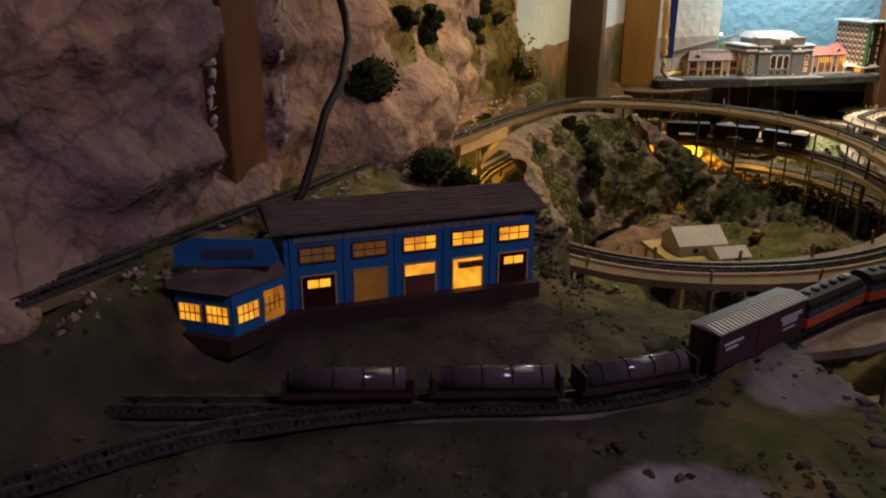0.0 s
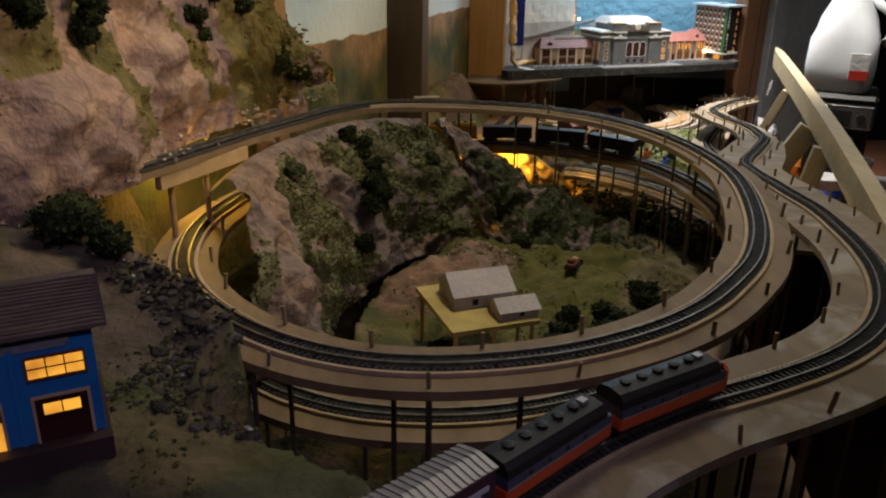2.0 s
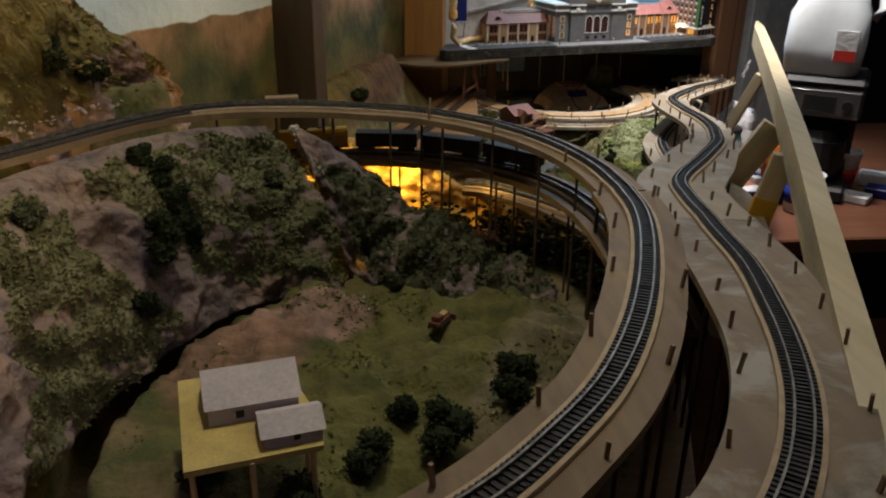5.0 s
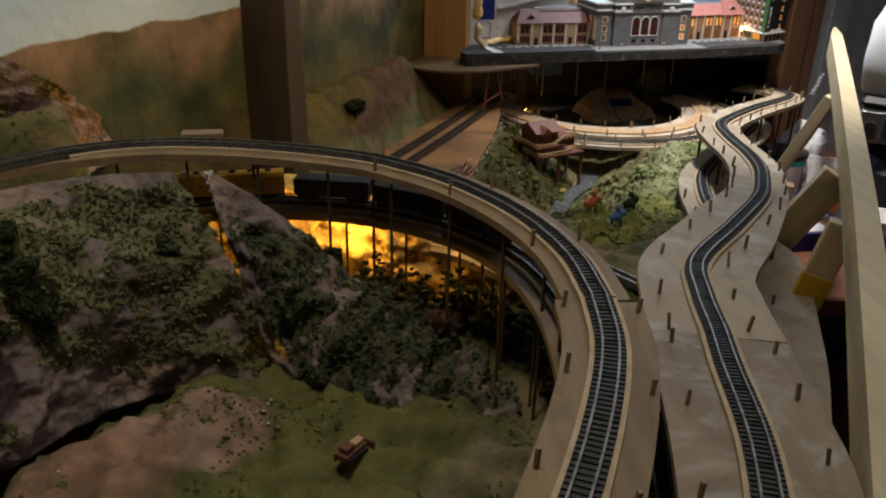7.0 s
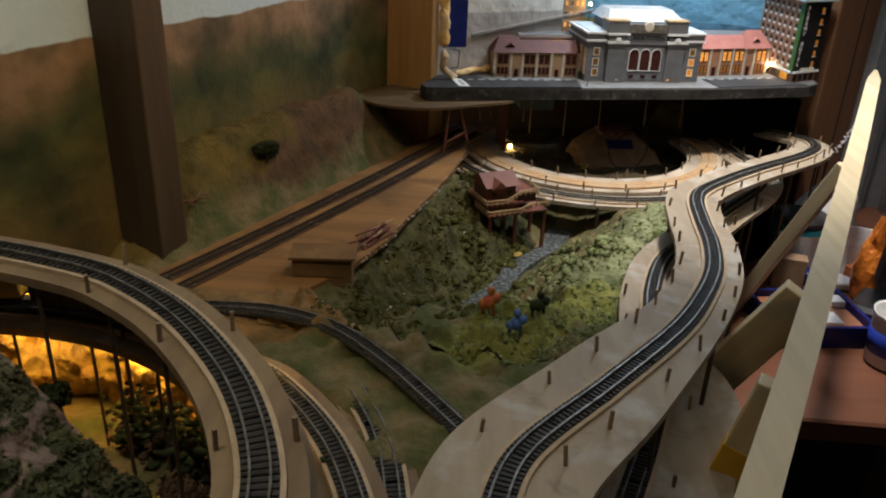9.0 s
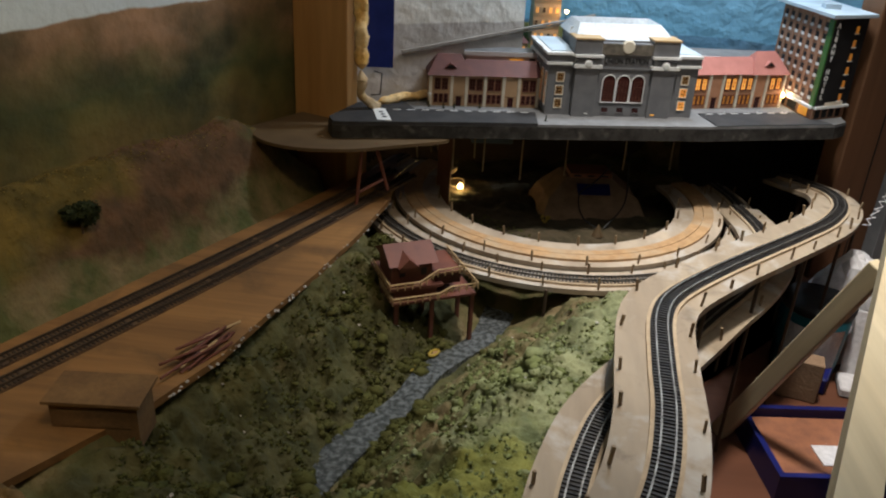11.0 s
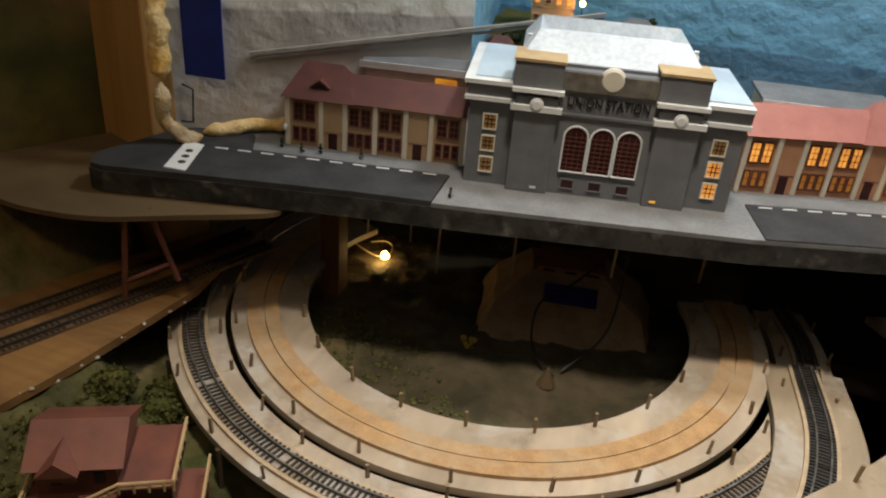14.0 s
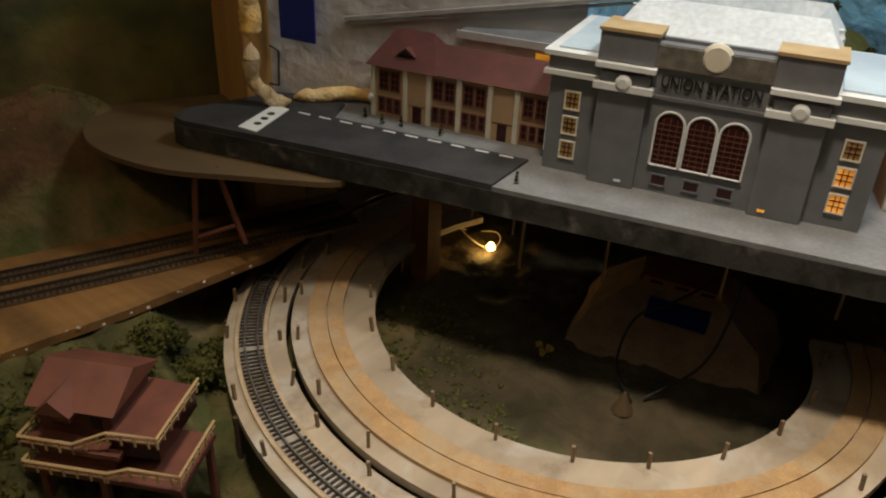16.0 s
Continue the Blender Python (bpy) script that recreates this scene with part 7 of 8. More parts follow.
part("deck_board", prism([(-0.002, -0.003), (0.076, -0.002), (0.080, 0.02), (0.066, 0.095), (-0.003, 0.094)], -0.004, 0.0), M["house_deck"], h, "dull yellow plywood deck")
gable(h, 0.014, 0.068, 0.036, 0.078, 0.0, 0.013, 0.014, M["house_white"], M["house_white"])
gable(h, 0.043, 0.077, 0.004, 0.030, 0.0, 0.009, 0.007, M["house_white"], M["house_white"])
part("window", boxes((0.030, 0.0354, 0.003, 0.035, 0.036, 0.008)), M["black"], h)
part("window", boxes((0.060, 0.0034, 0.003, 0.064, 0.004, 0.0065)), M["black"], h)
for x, y in ((0.002, 0.0), (0.035, -0.002), (0.07, 0.0), (0.07, 0.028), (0.0, 0.085)):
    part("deck_post", tube([(x, y, -0.05), (x, y, -0.003)], 0.0018, 6), M["tan_trim"], h)

dz = thing("toy_bulldozer", on_ground(0.418, 0.985, 0.0005), "rusty orange toy bulldozer on the valley floor", "toy vehicle", 55)
part("body", boxes((-0.012, -0.005, 0.003, 0.010, 0.005, 0.008), (-0.010, -0.004, 0.008, -0.002, 0.004, 0.013), bevel=0.0006), M["rust_wood"], dz)
for y in (-0.0065, 0.0045):
    part("crawler_track", boxes((-0.012, y, 0, 0.010, y + 0.002, 0.006), bevel=0.001), M["black"], dz)
part("blade", boxes((0.012, -0.008, 0.0005, 0.014, 0.008, 0.007)), M["rust_wood"], dz)
part("engine", boxes((0.0, -0.003, 0.008, 0.009, 0.003, 0.011), bevel=0.0005), M["tan_trim"], dz)

c = thing("stilt_depot", (0.642, 1.772, 1.141), "red-brown plastic depot with stairs, standing on stilts", "model building", 28)
part("floor_slab", boxes((-0.006, -0.012, -0.003, 0.052, 0.055, 0.0)), M["rust_wood"], c)
part("wall", boxes((0, 0, 0, 0.043, 0.042, 0.022)), M["rust_wood"], c)
gable(c, -0.002, 0.0465, -0.003, 0.046, 0.022, 0.0005, 0.013, M["rust_wood"], M["rust_wood"])
gable(c, 0.006, 0.024, -0.008, 0.02, 0.016, 0.006, 0.009, M["rust_wood"], M["rust_wood"], False)
part("upper_terrace", boxes((0.044, -0.008, 0.008, 0.074, 0.042, 0.0105)), M["rust_wood"], c)
part("terrace_wall", boxes((0.045, -0.006, -0.004, 0.073, 0.040, 0.008)), M["win_dark"], c)
part("lower_terrace", boxes((-0.004, -0.016, -0.017, 0.088, 0.030, -0.0145)), M["rust_wood"], c)
part("lower_wall", boxes((0.0, -0.008, -0.015, 0.046, 0.030, -0.003)), M["rust_wood"], c)
for path in (((-0.006, -0.013, 0.006), (0.026, -0.013, 0.006), (0.046, -0.010, 0.015), (0.075, -0.010, 0.016), (0.075, 0.042, 0.016)),
             ((-0.004, -0.017, -0.008), (0.046, -0.017, -0.008), (0.060, -0.017, -0.002), (0.089, -0.017, -0.002), (0.089, 0.028, -0.002)),
             ((-0.006, -0.013, 0.006), (-0.006, 0.05, 0.006)), ((-0.004, -0.017, -0.008), (-0.004, 0.03, -0.008))):
    part("handrail", tube(path, 0.0009, 5), M["tan_trim"], c, "tan handrail")
    part("handrail", tube([(x, y, z - 0.0035) for x, y, z in path], 0.0006, 5), M["tan_trim"], c, "tan handrail")
    for a, b in zip(path[:-1], path[1:]):
        a, b = np.array(a), np.array(b)
        for k in range(1 + int(np.linalg.norm(b - a) / 0.008)):
            p = a + (b - a) * min(1, k * 0.008 / np.linalg.norm(b - a))
            part("baluster", boxes((p[0] - 0.0005, p[1] - 0.0005, p[2] - 0.0075, p[0] + 0.0005, p[1] + 0.0005, p[2])), M["tan_trim"], c)
for x, y in ((0.002, -0.010), (0.04, -0.012), (0.085, -0.012), (0.085, 0.025), (0.0, 0.03), (0.045, 0.03)):
    part("stilt", boxes((x - 0.002, y - 0.002, -0.085, x + 0.002, y + 0.002, -0.014)), M["rust_wood"], c)
for x in (0.008, 0.031):
    part("window", boxes((x, -0.0006, 0.007, x + 0.006, 0.0002, 0.015)), M["black"], c)

sh = thing("yard_shed", (0.448, 1.492, 1.160), "flat tan cardboard shed in the sandy yard", "model building", 6)
part("wall", boxes((0, 0, -0.024, 0.062, 0.030, 0.014)), M["shed_card"], sh)
part("roof", boxes((-0.003, -0.004, 0.014, 0.066, 0.034, 0.0165)), M["shed_card"], sh, "sand-coloured flat roof")
part("shutter", boxes((0.006, -0.0006, -0.006, 0.056, 0.0002, 0.008)), M["shed_card"], sh)
for k in range(20):
    ang, x, y = random.uniform(-12, 12), 0.527 + random.uniform(-0.010, 0.010), 1.600 + random.uniform(-0.028, 0.026)
    ob = solid("log", tube([(-0.021, 0, 0), (0.021, 0, 0)], 0.0012, 7), M["rust_wood"] if k % 5 else M["tan_trim"], "thin red-brown log in a loose pile", "log", group="log pile in the yard")
    ob.matrix_world = pose(x - 0.012, y, 1.1535 + 0.0022 * (k % 4), 0, random.uniform(-10, 4), 62 + ang)

for x, y, a in ((0.690, 1.762, 60), (0.670, 1.732, 80), (0.689, 1.789, 10)):
    kx = thing("toy_boat", (x, y, 1.070), "small yellow toy raft at the stream's edge", "toy boat", a, "rafts")
    kx.scale = (0.8, 0.8, 1.0)
    part("tube", tube([(0.009 * math.cos(k * math.tau / 14), 0.0045 * math.sin(k * math.tau / 14), 0.001) for k in range(15)], 0.0016, 6), M["yellow_leaf"], kx)
    part("floor_sheet", prism([(0.008 * math.cos(k * math.tau / 12), 0.004 * math.sin(k * math.tau / 12)) for k in range(12)], 0, 0.0008), M["sand"], kx)


def figurine(place, material, label, seed, size=0.013):
    bm = bmesh.new()
    for dx, dy, dzz, r in ((0, 0, 0.5, 0.5), (0.45, 0.1, 0.8, 0.38), (-0.4, -0.1, 0.4, 0.35), (0.1, 0.2, 1.3, 0.3)):
        bmesh.ops.create_icosphere(bm, subdivisions=2, radius=r * size, matrix=Matrix.Translation((dx * size, dy * size, dzz * size)))
    for dx in (-0.35, 0.35):
        tube([(dx * size, 0, 0.5 * size), (dx * size * 1.2, 0, -0.5 * size)], 0.12 * size, 6, bm)
    for v in bm.verts:
        v.co += v.normal * 0.0 + Vector((1, 0.4, 0.7)) * (0.12 * size * noise.noise(v.co * 200 + Vector((seed, 0, 0))))
    ob = solid("toy_figure", bm, material, label, "toy figure", smooth=True)
    ob.location = place
    return ob


figurine(on_ground(0.655, 1.395, 0.008), M["red_fig"], "plain red and yellow toy shape on the bank", 1.0)
figurine(on_ground(0.680, 1.375, 0.007), M["blue_fig"], "plain blue toy shape on the bank", 4.0, 0.012)
figurine(on_ground(0.70, 1.40, 0.007), M["bush"], "plain dark toy shape on the bank", 7.0, 0.012)
for k in range(9):
    a = k * 0.7
    p0 = Vector(wp(1.085, 0.055, 1.195))
    ob = solid("dry_twig", tube([p0, p0 + Vector((0.012 * math.cos(a), 0.012 * math.sin(a), 0.006 + 0.003 * math.sin(3 * a))), p0 + Vector((0.022 * math.cos(a + 0.2), 0.022 * math.sin(a + 0.2), 0.004))], 0.0007, 4), M["rust_wood"], "dry reddish twig at the post foot", "twig", group="dry twigs")
for k in range(26):
    s0 = 0.98 + k * 0.024
    p, q = wp(s0, 0.078 + 0.012 * math.sin((s0 - 0.9) * 3), 0), wp(s0 + 0.019, 0.078 + 0.012 * math.sin((s0 - 0.88) * 3), 0)
    za, zb = on_ground(*p[:2])[2], on_ground(*q[:2])[2]
    solid("rope_fence", tube([(p[0], p[1], za + 0.004), ((p[0] + q[0]) / 2, (p[1] + q[1]) / 2, (za + zb) / 2 + 0.0025), (q[0], q[1], zb + 0.004)], 0.0006, 4), M["straw"], "low pale rope fence beside the yard track", "fence", group="rope fence")


# ---- trains ----
def on_track(trk, d, z=0.0058):
    pts, way, side, run, top = trk
    i = min(max(int(d / run[-1] * (len(run) - 1)), 1), len(run) - 2)
    p, w = pts[i], way[i]
    return pose(p[0], p[1], p[2] + z, 0, 0, math.degrees(math.atan2(w[1], w[0])))


def bogies(parent, L):
    for x in (-L * 0.33, L * 0.33):
        part("bogie", boxes((x - 0.009, -0.0062, 0.0005, x + 0.009, 0.0062, 0.005), bevel=0.0006), M["black"], parent)
        for dx in (-0.006, 0.006):
            w = part("wheel", tube([(x + dx, -0.0055, 0.0028), (x + dx, 0.0055, 0.0028)], 0.0028, 10), M["rail"], parent)


def loco(m, L, top_m, band_m, low_m, label, nose=1, name="diesel_locomotive"):
    t = thing(name, (0, 0, 0), label, "model train")
    t.matrix_world = m
    bogies(t, L)
    part("frame", boxes((-L / 2, -0.0085, 0.004, L / 2, 0.0085, 0.006)), M["black"], t)
    part("lower_body", boxes((-L / 2, -0.0092, 0.006, L / 2, 0.0092, 0.0125), bevel=0.0006), low_m, t, "orange-red lower side" if low_m == M["loco_red"] else "")
    part("side_band", boxes((-L / 2 + 0.0003, -0.0090, 0.0125, L / 2 - 0.0003, 0.0090, 0.0175)), band_m, t)
    bm = bmesh.new()
    prof = [(-0.0090, 0.0175), (0.0090, 0.0175), (0.0086, 0.0215), (0.0062, 0.0242), (0, 0.0252), (-0.0062, 0.0242), (-0.0086, 0.0215)]
    a = [bm.verts.new((-L / 2 + 0.0005, y, z)) for y, z in prof]
    b = [bm.verts.new((L / 2 - 0.004, y, z if z < 0.018 else z - 0.001)) for y, z in prof]
    bm.faces.new(a)
    bm.faces.new(b[::-1])
    for i in range(7):
        bm.faces.new((a[i], b[i], b[(i + 1) % 7], a[(i + 1) % 7]))
    bmesh.ops.recalc_face_normals(bm, faces=bm.faces[:])
    part("roof", bm, top_m, t, "black rounded roof" if top_m == M["black"] else "")
    for y in (-0.0093, 0.0093):
        part("stripe", boxes((-L / 2 + 0.001, y - 0.0001, 0.0124, L / 2 - 0.001, y + 0.0001, 0.0132)), M["silver"], t)
        for k in range(4):
            part("porthole", tube([(-L * 0.3 + k * L * 0.17, y - 0.0001, 0.0152), (-L * 0.3 + k * L * 0.17, y + 0.0001, 0.0152)], 0.0011, 8), M["black"], t)
    for k in range(5):
        x = -L * 0.36 + k * L * 0.15
        part("roof_fan", lathe([(0.0028, 0), (0.0028, 0.0012), (0.0012, 0.0016)], 8, centre=(x, 0, 0.0248)), M["black"], t)
    part("horn", boxes((L * 0.30, -0.002, 0.0242, L * 0.36, 0.002, 0.0262)), M["silver"], t)
    if nose:
        bmn = bmesh.new()
        pr = [(0.0, 0.0092, 0.006, 0.0205), (0.004, 0.0080, 0.0062, 0.019), (0.007, 0.0055, 0.007, 0.0165)]
        rows = [[bmn.verts.new((L / 2 + x, yy, zz)) for yy, zz in ((-w, z0), (w, z0), (w, z1 - 0.003), (w * 0.6, z1), (-w * 0.6, z1), (-w, z1 - 0.003))] for x, w, z0, z1 in pr]
        for p, q in zip(rows[:-1], rows[1:]):
            for i in range(6):
                bmn.faces.new((p[i], p[(i + 1) % 6], q[(i + 1) % 6], q[i]))
        bmn.faces.new(rows[-1][::-1])
        bmesh.ops.recalc_face_normals(bmn, faces=bmn.faces[:])
        part("nose", bmn, low_m, t)
        part("headlight", tube([(L / 2 + 0.0068, 0, 0.0145), (L / 2 + 0.0076, 0, 0.0145)], 0.0012, 8), M["lit_dim"], t)
        part("windscreen", boxes((L / 2 - 0.0035, -0.0075, 0.0186, L / 2 - 0.0005, 0.0075, 0.0214)), M["win_dark"], t)
    return t


def boxcar(m, L):
    t = thing("boxcar", (0, 0, 0), "maroon boxcar with a ribbed silver roof and white bars of lettering", "model train")
    t.matrix_world = m
    bogies(t, L)
    part("body", boxes((-L / 2, -0.0095, 0.0055, L / 2, 0.0095, 0.0285), bevel=0.0004), M["boxcar"], t)
    bm = bmesh.new()
    ends = [[bm.verts.new((x, y, z)) for y, z in ((-0.0102, 0.028), (0.0102, 0.028), (0.0102, 0.0284), (0, 0.0304), (-0.0102, 0.0284))] for x in (-L / 2 - 0.0005, L / 2 + 0.0005)]
    bm.faces.new(ends[0][::-1])
    bm.faces.new(ends[1])
    for k in range(5):
        bm.faces.new((ends[0][k], ends[0][(k + 1) % 5], ends[1][(k + 1) % 5], ends[1][k]))
    top = part("roof", bm, M["silver"], t, "dusty silver ribbed roof")
    n = 26
    w = (L + 0.001) * 0.25 / n
    bm = bmesh.new()
    r = [[bm.verts.new((x, y, z)) for y, z in ((-0.0103, 0.0283), (-0.0103, 0.0290), (0, 0.0310), (0.0103, 0.0290), (0.0103, 0.0283), (0, 0.0302))] for x in (-w, w)]
    bm.faces.new(r[0][::-1])
    bm.faces.new(r[1])
    for k in range(6):
        bm.faces.new((r[0][k], r[0][(k + 1) % 6], r[1][(k + 1) % 6], r[1][k]))
    rib = bm_mesh("roof_rib", bm, M["silver"])
    for k in range(n):
        o = new("roof_rib", rib)
        o.parent, o.location = top, (-L / 2 + L * (k + 0.5) / n, 0, 0)
    for y in (-0.0097, 0.0097):
        dr = part("sliding_door", boxes((-0.006, y - 0.0003, 0.006, 0.010, y + 0.0003, 0.0275)), M["boxcar"], t)
        for k in range(5):
            part("door_rib", boxes((-0.006, y - 0.0006, 0.008 + 0.004 * k, 0.010, y + 0.0006, 0.0086 + 0.004 * k)), M["boxcar"], dr)
        for x, z, w, hh in ((L * 0.19, 0.020, L * 0.26, 0.0022), (L * 0.22, 0.0165, L * 0.18, 0.0030), (L * 0.24, 0.0130, L * 0.14, 0.0012), (-L * 0.44, 0.020, L * 0.2, 0.0014), (-L * 0.42, 0.017, L * 0.13, 0.0012)):
            part("lettering_bar", boxes((x, y - 0.00035, z, x + w, y + 0.00035, z + hh)), M["paper"], t, "faded white lettering bar")
    part("end_ladder", boxes((-L / 2 - 0.0006, -0.008, 0.007, -L / 2, -0.0075, 0.027), (-L / 2 - 0.0006, -0.0045, 0.007, -L / 2, -0.004, 0.027)), M["black"], t)
    return t


def gondola(m, L):
    t = thing("bulkhead_flatcar", (0, 0, 0), "brown flatcar with a strapped plastic-wrapped round load", "model train")
    t.matrix_world = m
    bogies(t, L)
    part("deck_plate", boxes((-L / 2, -0.0088, 0.0052, L / 2, 0.0088, 0.0072)), M["car_brown"], t)
    for x in (-L / 2 + 0.002, L / 2 - 0.002):
        part("bulkhead", boxes((x - 0.0008, -0.0085, 0.0072, x + 0.0008, 0.0085, 0.0165)), M["car_brown"], t)
    bm = tube([(-L / 2 + 0.006, 0, 0.012), (L / 2 - 0.006, 0, 0.012)], 0.0068, 12)
    part("load", bm, M["load"], t, "shiny wrapped load", True)
    for k in range(4):
        x = -L * 0.33 + k * L * 0.22
        part("strap", tube([(x + 0.0, 0.0071 * math.cos(a), 0.012 + 0.0071 * math.sin(a)) for a in np.linspace(0, math.pi, 9)], 0.0005, 4), M["black"], t)
    return t


HEAD = 0.785
loco(on_track(SA, HEAD), 0.072, M["black"], M["loco_blue"], M["loco_red"], "black and orange-red diesel locomotive on the front track", 1)
loco(on_track(SA, HEAD - 0.082), 0.072, M["black"], M["loco_blue"], M["loco_red"], "cabless black and orange-red booster locomotive", 0, "booster_locomotive")
boxcar(on_track(SA, HEAD - 0.169), 0.088)
for k in range(3):
    gondola(on_track(SA, HEAD - 0.256 - 0.077 * k), 0.070)
d0 = 0.36
loco(on_track(LO, d0, 0.0058) @ pose(0, 0, 0, 0, 0, 180), 0.10, M["yellow"], M["yellow"], M["yellow"], "yellow streamlined locomotive on the lower loop", 1, "yellow_locomotive")


def hopper(m, L):
    t = thing("hopper_car", (0, 0, 0), "black hopper car behind the yellow locomotive", "model train", group="black hopper cars")
    t.matrix_world = m
    bogies(t, L)
    part("body", boxes((-L / 2, -0.009, 0.006, L / 2, 0.009, 0.021), bevel=0.0006), M["black"], t)
    for k in range(7):
        x = -L * 0.45 + k * L * 0.15
        part("rib", boxes((x - 0.0005, -0.0096, 0.007, x + 0.0005, 0.0096, 0.0205)), M["black"], t)
    return t


for k in range(3):
    hopper(on_track(LO, d0 + 0.092 + 0.073 * k), 0.066)

# ---- loose details on the wall and deck ----
bm = tube([wp(0.03, 0.055, 1.56), wp(0.068, 0.062, 1.47), wp(0.066, 0.066, 1.45), wp(0.045, 0.07, 1.42), wp(0.02, 0.07, 1.40), wp(0.005, 0.07, 1.375), wp(-0.008, 0.065, 1.345), wp(-0.03, 0.06, 1.327)], 0.0033, 8)
solid("hanging_cable", bm, M["wire"], "thick black cable hanging down the cliff", "cable", smooth=True)
for sgn, s0 in ((-1, -0.062), (1, 0.020)):
    verts = []
    bmc = bmesh.new()
    for k in range(34):
        z = 1.37 + k * 0.006
        r = 0.0023 * (0.6 + abs(noise.noise(Vector((k * 0.7, sgn * 3.0, 1)))) * 1.8) * (1 if (k * 7) % 5 else 0.4)
        p = wp(s0 + 0.006 * noise.noise(Vector((k * 0.33, 5.0, sgn))), 0.034, z)
        bmesh.ops.create_icosphere(bmc, subdivisions=1, radius=r, matrix=Matrix.Translation(p))
    for v in bmc.verts:
        v.co += Vector((0.003, 0.002, 0.006)) * noise.noise(v.co * 260)
    solid("torn_plaster_edge", bmc, M["plaster"], "torn white plaster edge beside the bare stud", "plaster", "structure")

# foam, tape and ledges by the tan post
def lump_chain(name, path, r, material, label, jitter=0.5):
    bm = bmesh.new()
    pts, way, side, run = spline(path, 0.0018)
    up = np.cross(way, side)
    rings = []
    for i, p in enumerate(pts):
        ring = []
        end = min(1.0, (min(i, len(pts) - 1 - i) + 0.6) / 4)
        for k in range(18):
            a = k * math.tau / 18
            d = side[i] * math.cos(a) + up[i] * math.sin(a)
            q = Vector(p + d * r)
            rr = r * end * (0.85 + jitter * noise.noise(q * 75) + 0.8 * jitter * abs(noise.noise(q * 190)) + 0.25 * noise.noise(Vector((run[i] * 60, r * 99, 2))))
            ring.append(bm.verts.new(p + d * rr))
        rings.append(ring)
    for a, b in zip(rings[:-1], rings[1:]):
        for k in range(18):
            bm.faces.new((a[k], a[(k + 1) % 18], b[(k + 1) % 18], b[k]))
    bm.faces.new(rings[0][::-1])
    bm.faces.new(rings[-1])
    return solid(name, bm, material, label, "foam", smooth=True)


lump_chain("spray_foam_strip", [(0.553, 2.017, 1.60), (0.553, 2.017, 1.45), (0.555, 2.016, 1.36), (0.557, 2.015, 1.30)], 0.0085, M["foam"], "yellow spray foam squeezed out beside the post")
lump_chain("spray_foam_lump", [(0.556, 2.013, 1.300), (0.559, 2.011, 1.285), (0.556, 2.013, 1.27), (0.570, 2.020, 1.256), (0.578, 2.03, 1.255)], 0.0055, M["foam_pale"], "pale foam and torn plaster at the foot of the post")
lump_chain("foam_floor_strip", [(0.572, 2.038, 1.254), (0.60, 2.066, 1.256), (0.64, 2.094, 1.260)], 0.0055, M["foam"], "yellow foam bead along the wall base")
ob = solid("masking_tape_strip", boxes((0.0, -0.0035, 0.0, 0.033, -0.002, 0.4)), M["blue_tape"], "hanging strip of blue masking tape", "tape")
ob.matrix_world = pose(0.556, 2.046, 1.297, 0, 0, 8)
ob = solid("wall_ledge", boxes((0.0, -0.0035, 0.0, 0.30, 0.0, 0.0025), (0.0, -0.002, -0.004, 0.30, 0.0, -0.0018)), M["dusty_white"], "thin white ledge along the painted board", "ledge", "structure")
ob.matrix_world = pose(0.595, 2.074, 1.312, 0, -7.0, 33.9)
ob = solid("conduit_bracket", tube([(0, 0, 0), (0.012, -0.002, 0.002), (0.014, -0.002, 0.028), (0.004, -0.001, 0.030)], 0.0009, 5), M["wire"], "thin bent wire bracket on the wall", "wire")
ob.location = (0.567, 2.020, 1.268)
for x, y in ((0.785, 2.028), (0.655, 2.048), (0.668, 2.054), (0.636, 2.050), (0.70, 2.060)):
    sb = thing("deck_shrub", (x, y, 1.25), "tiny dark shrub on the station pavement", "model shrub", group="deck shrubs")
    v, f = leaf_cloud([(0, 0, 0.002), (0, 0, 0.005), (0, 0, 0.0075)], [0.0024, 0.0017, 0.001], 30, 0.0008)
    o = new("crown", raw("crown", v, f, M["bush"], False))
    o.parent = sb

# ---- under the deck ----
ob = solid("hanging_bulb", lathe([(0.0005, 0.0), (0.003, 0.001), (0.0045, 0.004), (0.003, 0.007), (0.0015, 0.009)], 12), M["bulb"], "small bare glowing bulb under the station deck", "bulb", smooth=True)
ob.location = (0.672, 2.184, 1.090)
coil = [(0.655 + 0.022 * math.cos(a), 2.190 + 0.012 * math.sin(a), 1.098 + 0.004 * math.sin(2 * a)) for a in np.linspace(0, 9, 40)]
solid("wire_coil", tube(coil, 0.0007, 5), M["straw"], "loose coil of pale wire beside the bulb", "wire")
for x, y, dx in ((0.63, 2.15, 0.004), (0.645, 2.16, -0.003), (0.66, 2.20, 0.0), (0.69, 2.19, 0.002), (0.705, 2.20, 0.0), (0.61, 2.14, 0.006), (0.76, 2.12, 0.0), (0.82, 2.14, 0.0), (0.90, 2.16, 0.0), (0.97, 2.20, 0.0)):
    solid("wooden_skewer", tube([(x, y - 0.03, 1.232), (x + dx, y - 0.034, 1.232 - random.uniform(0.06, 0.11))], 0.0012, 6), M["straw"] if x < 0.72 else M["peg"], "thin wooden skewer poking through the deck", "stick", group="skewers under the deck")
t = thing("truss_bent", (0.585, 1.945, 1.150), "reddish A-shaped truss under the deck end", "truss", 30)
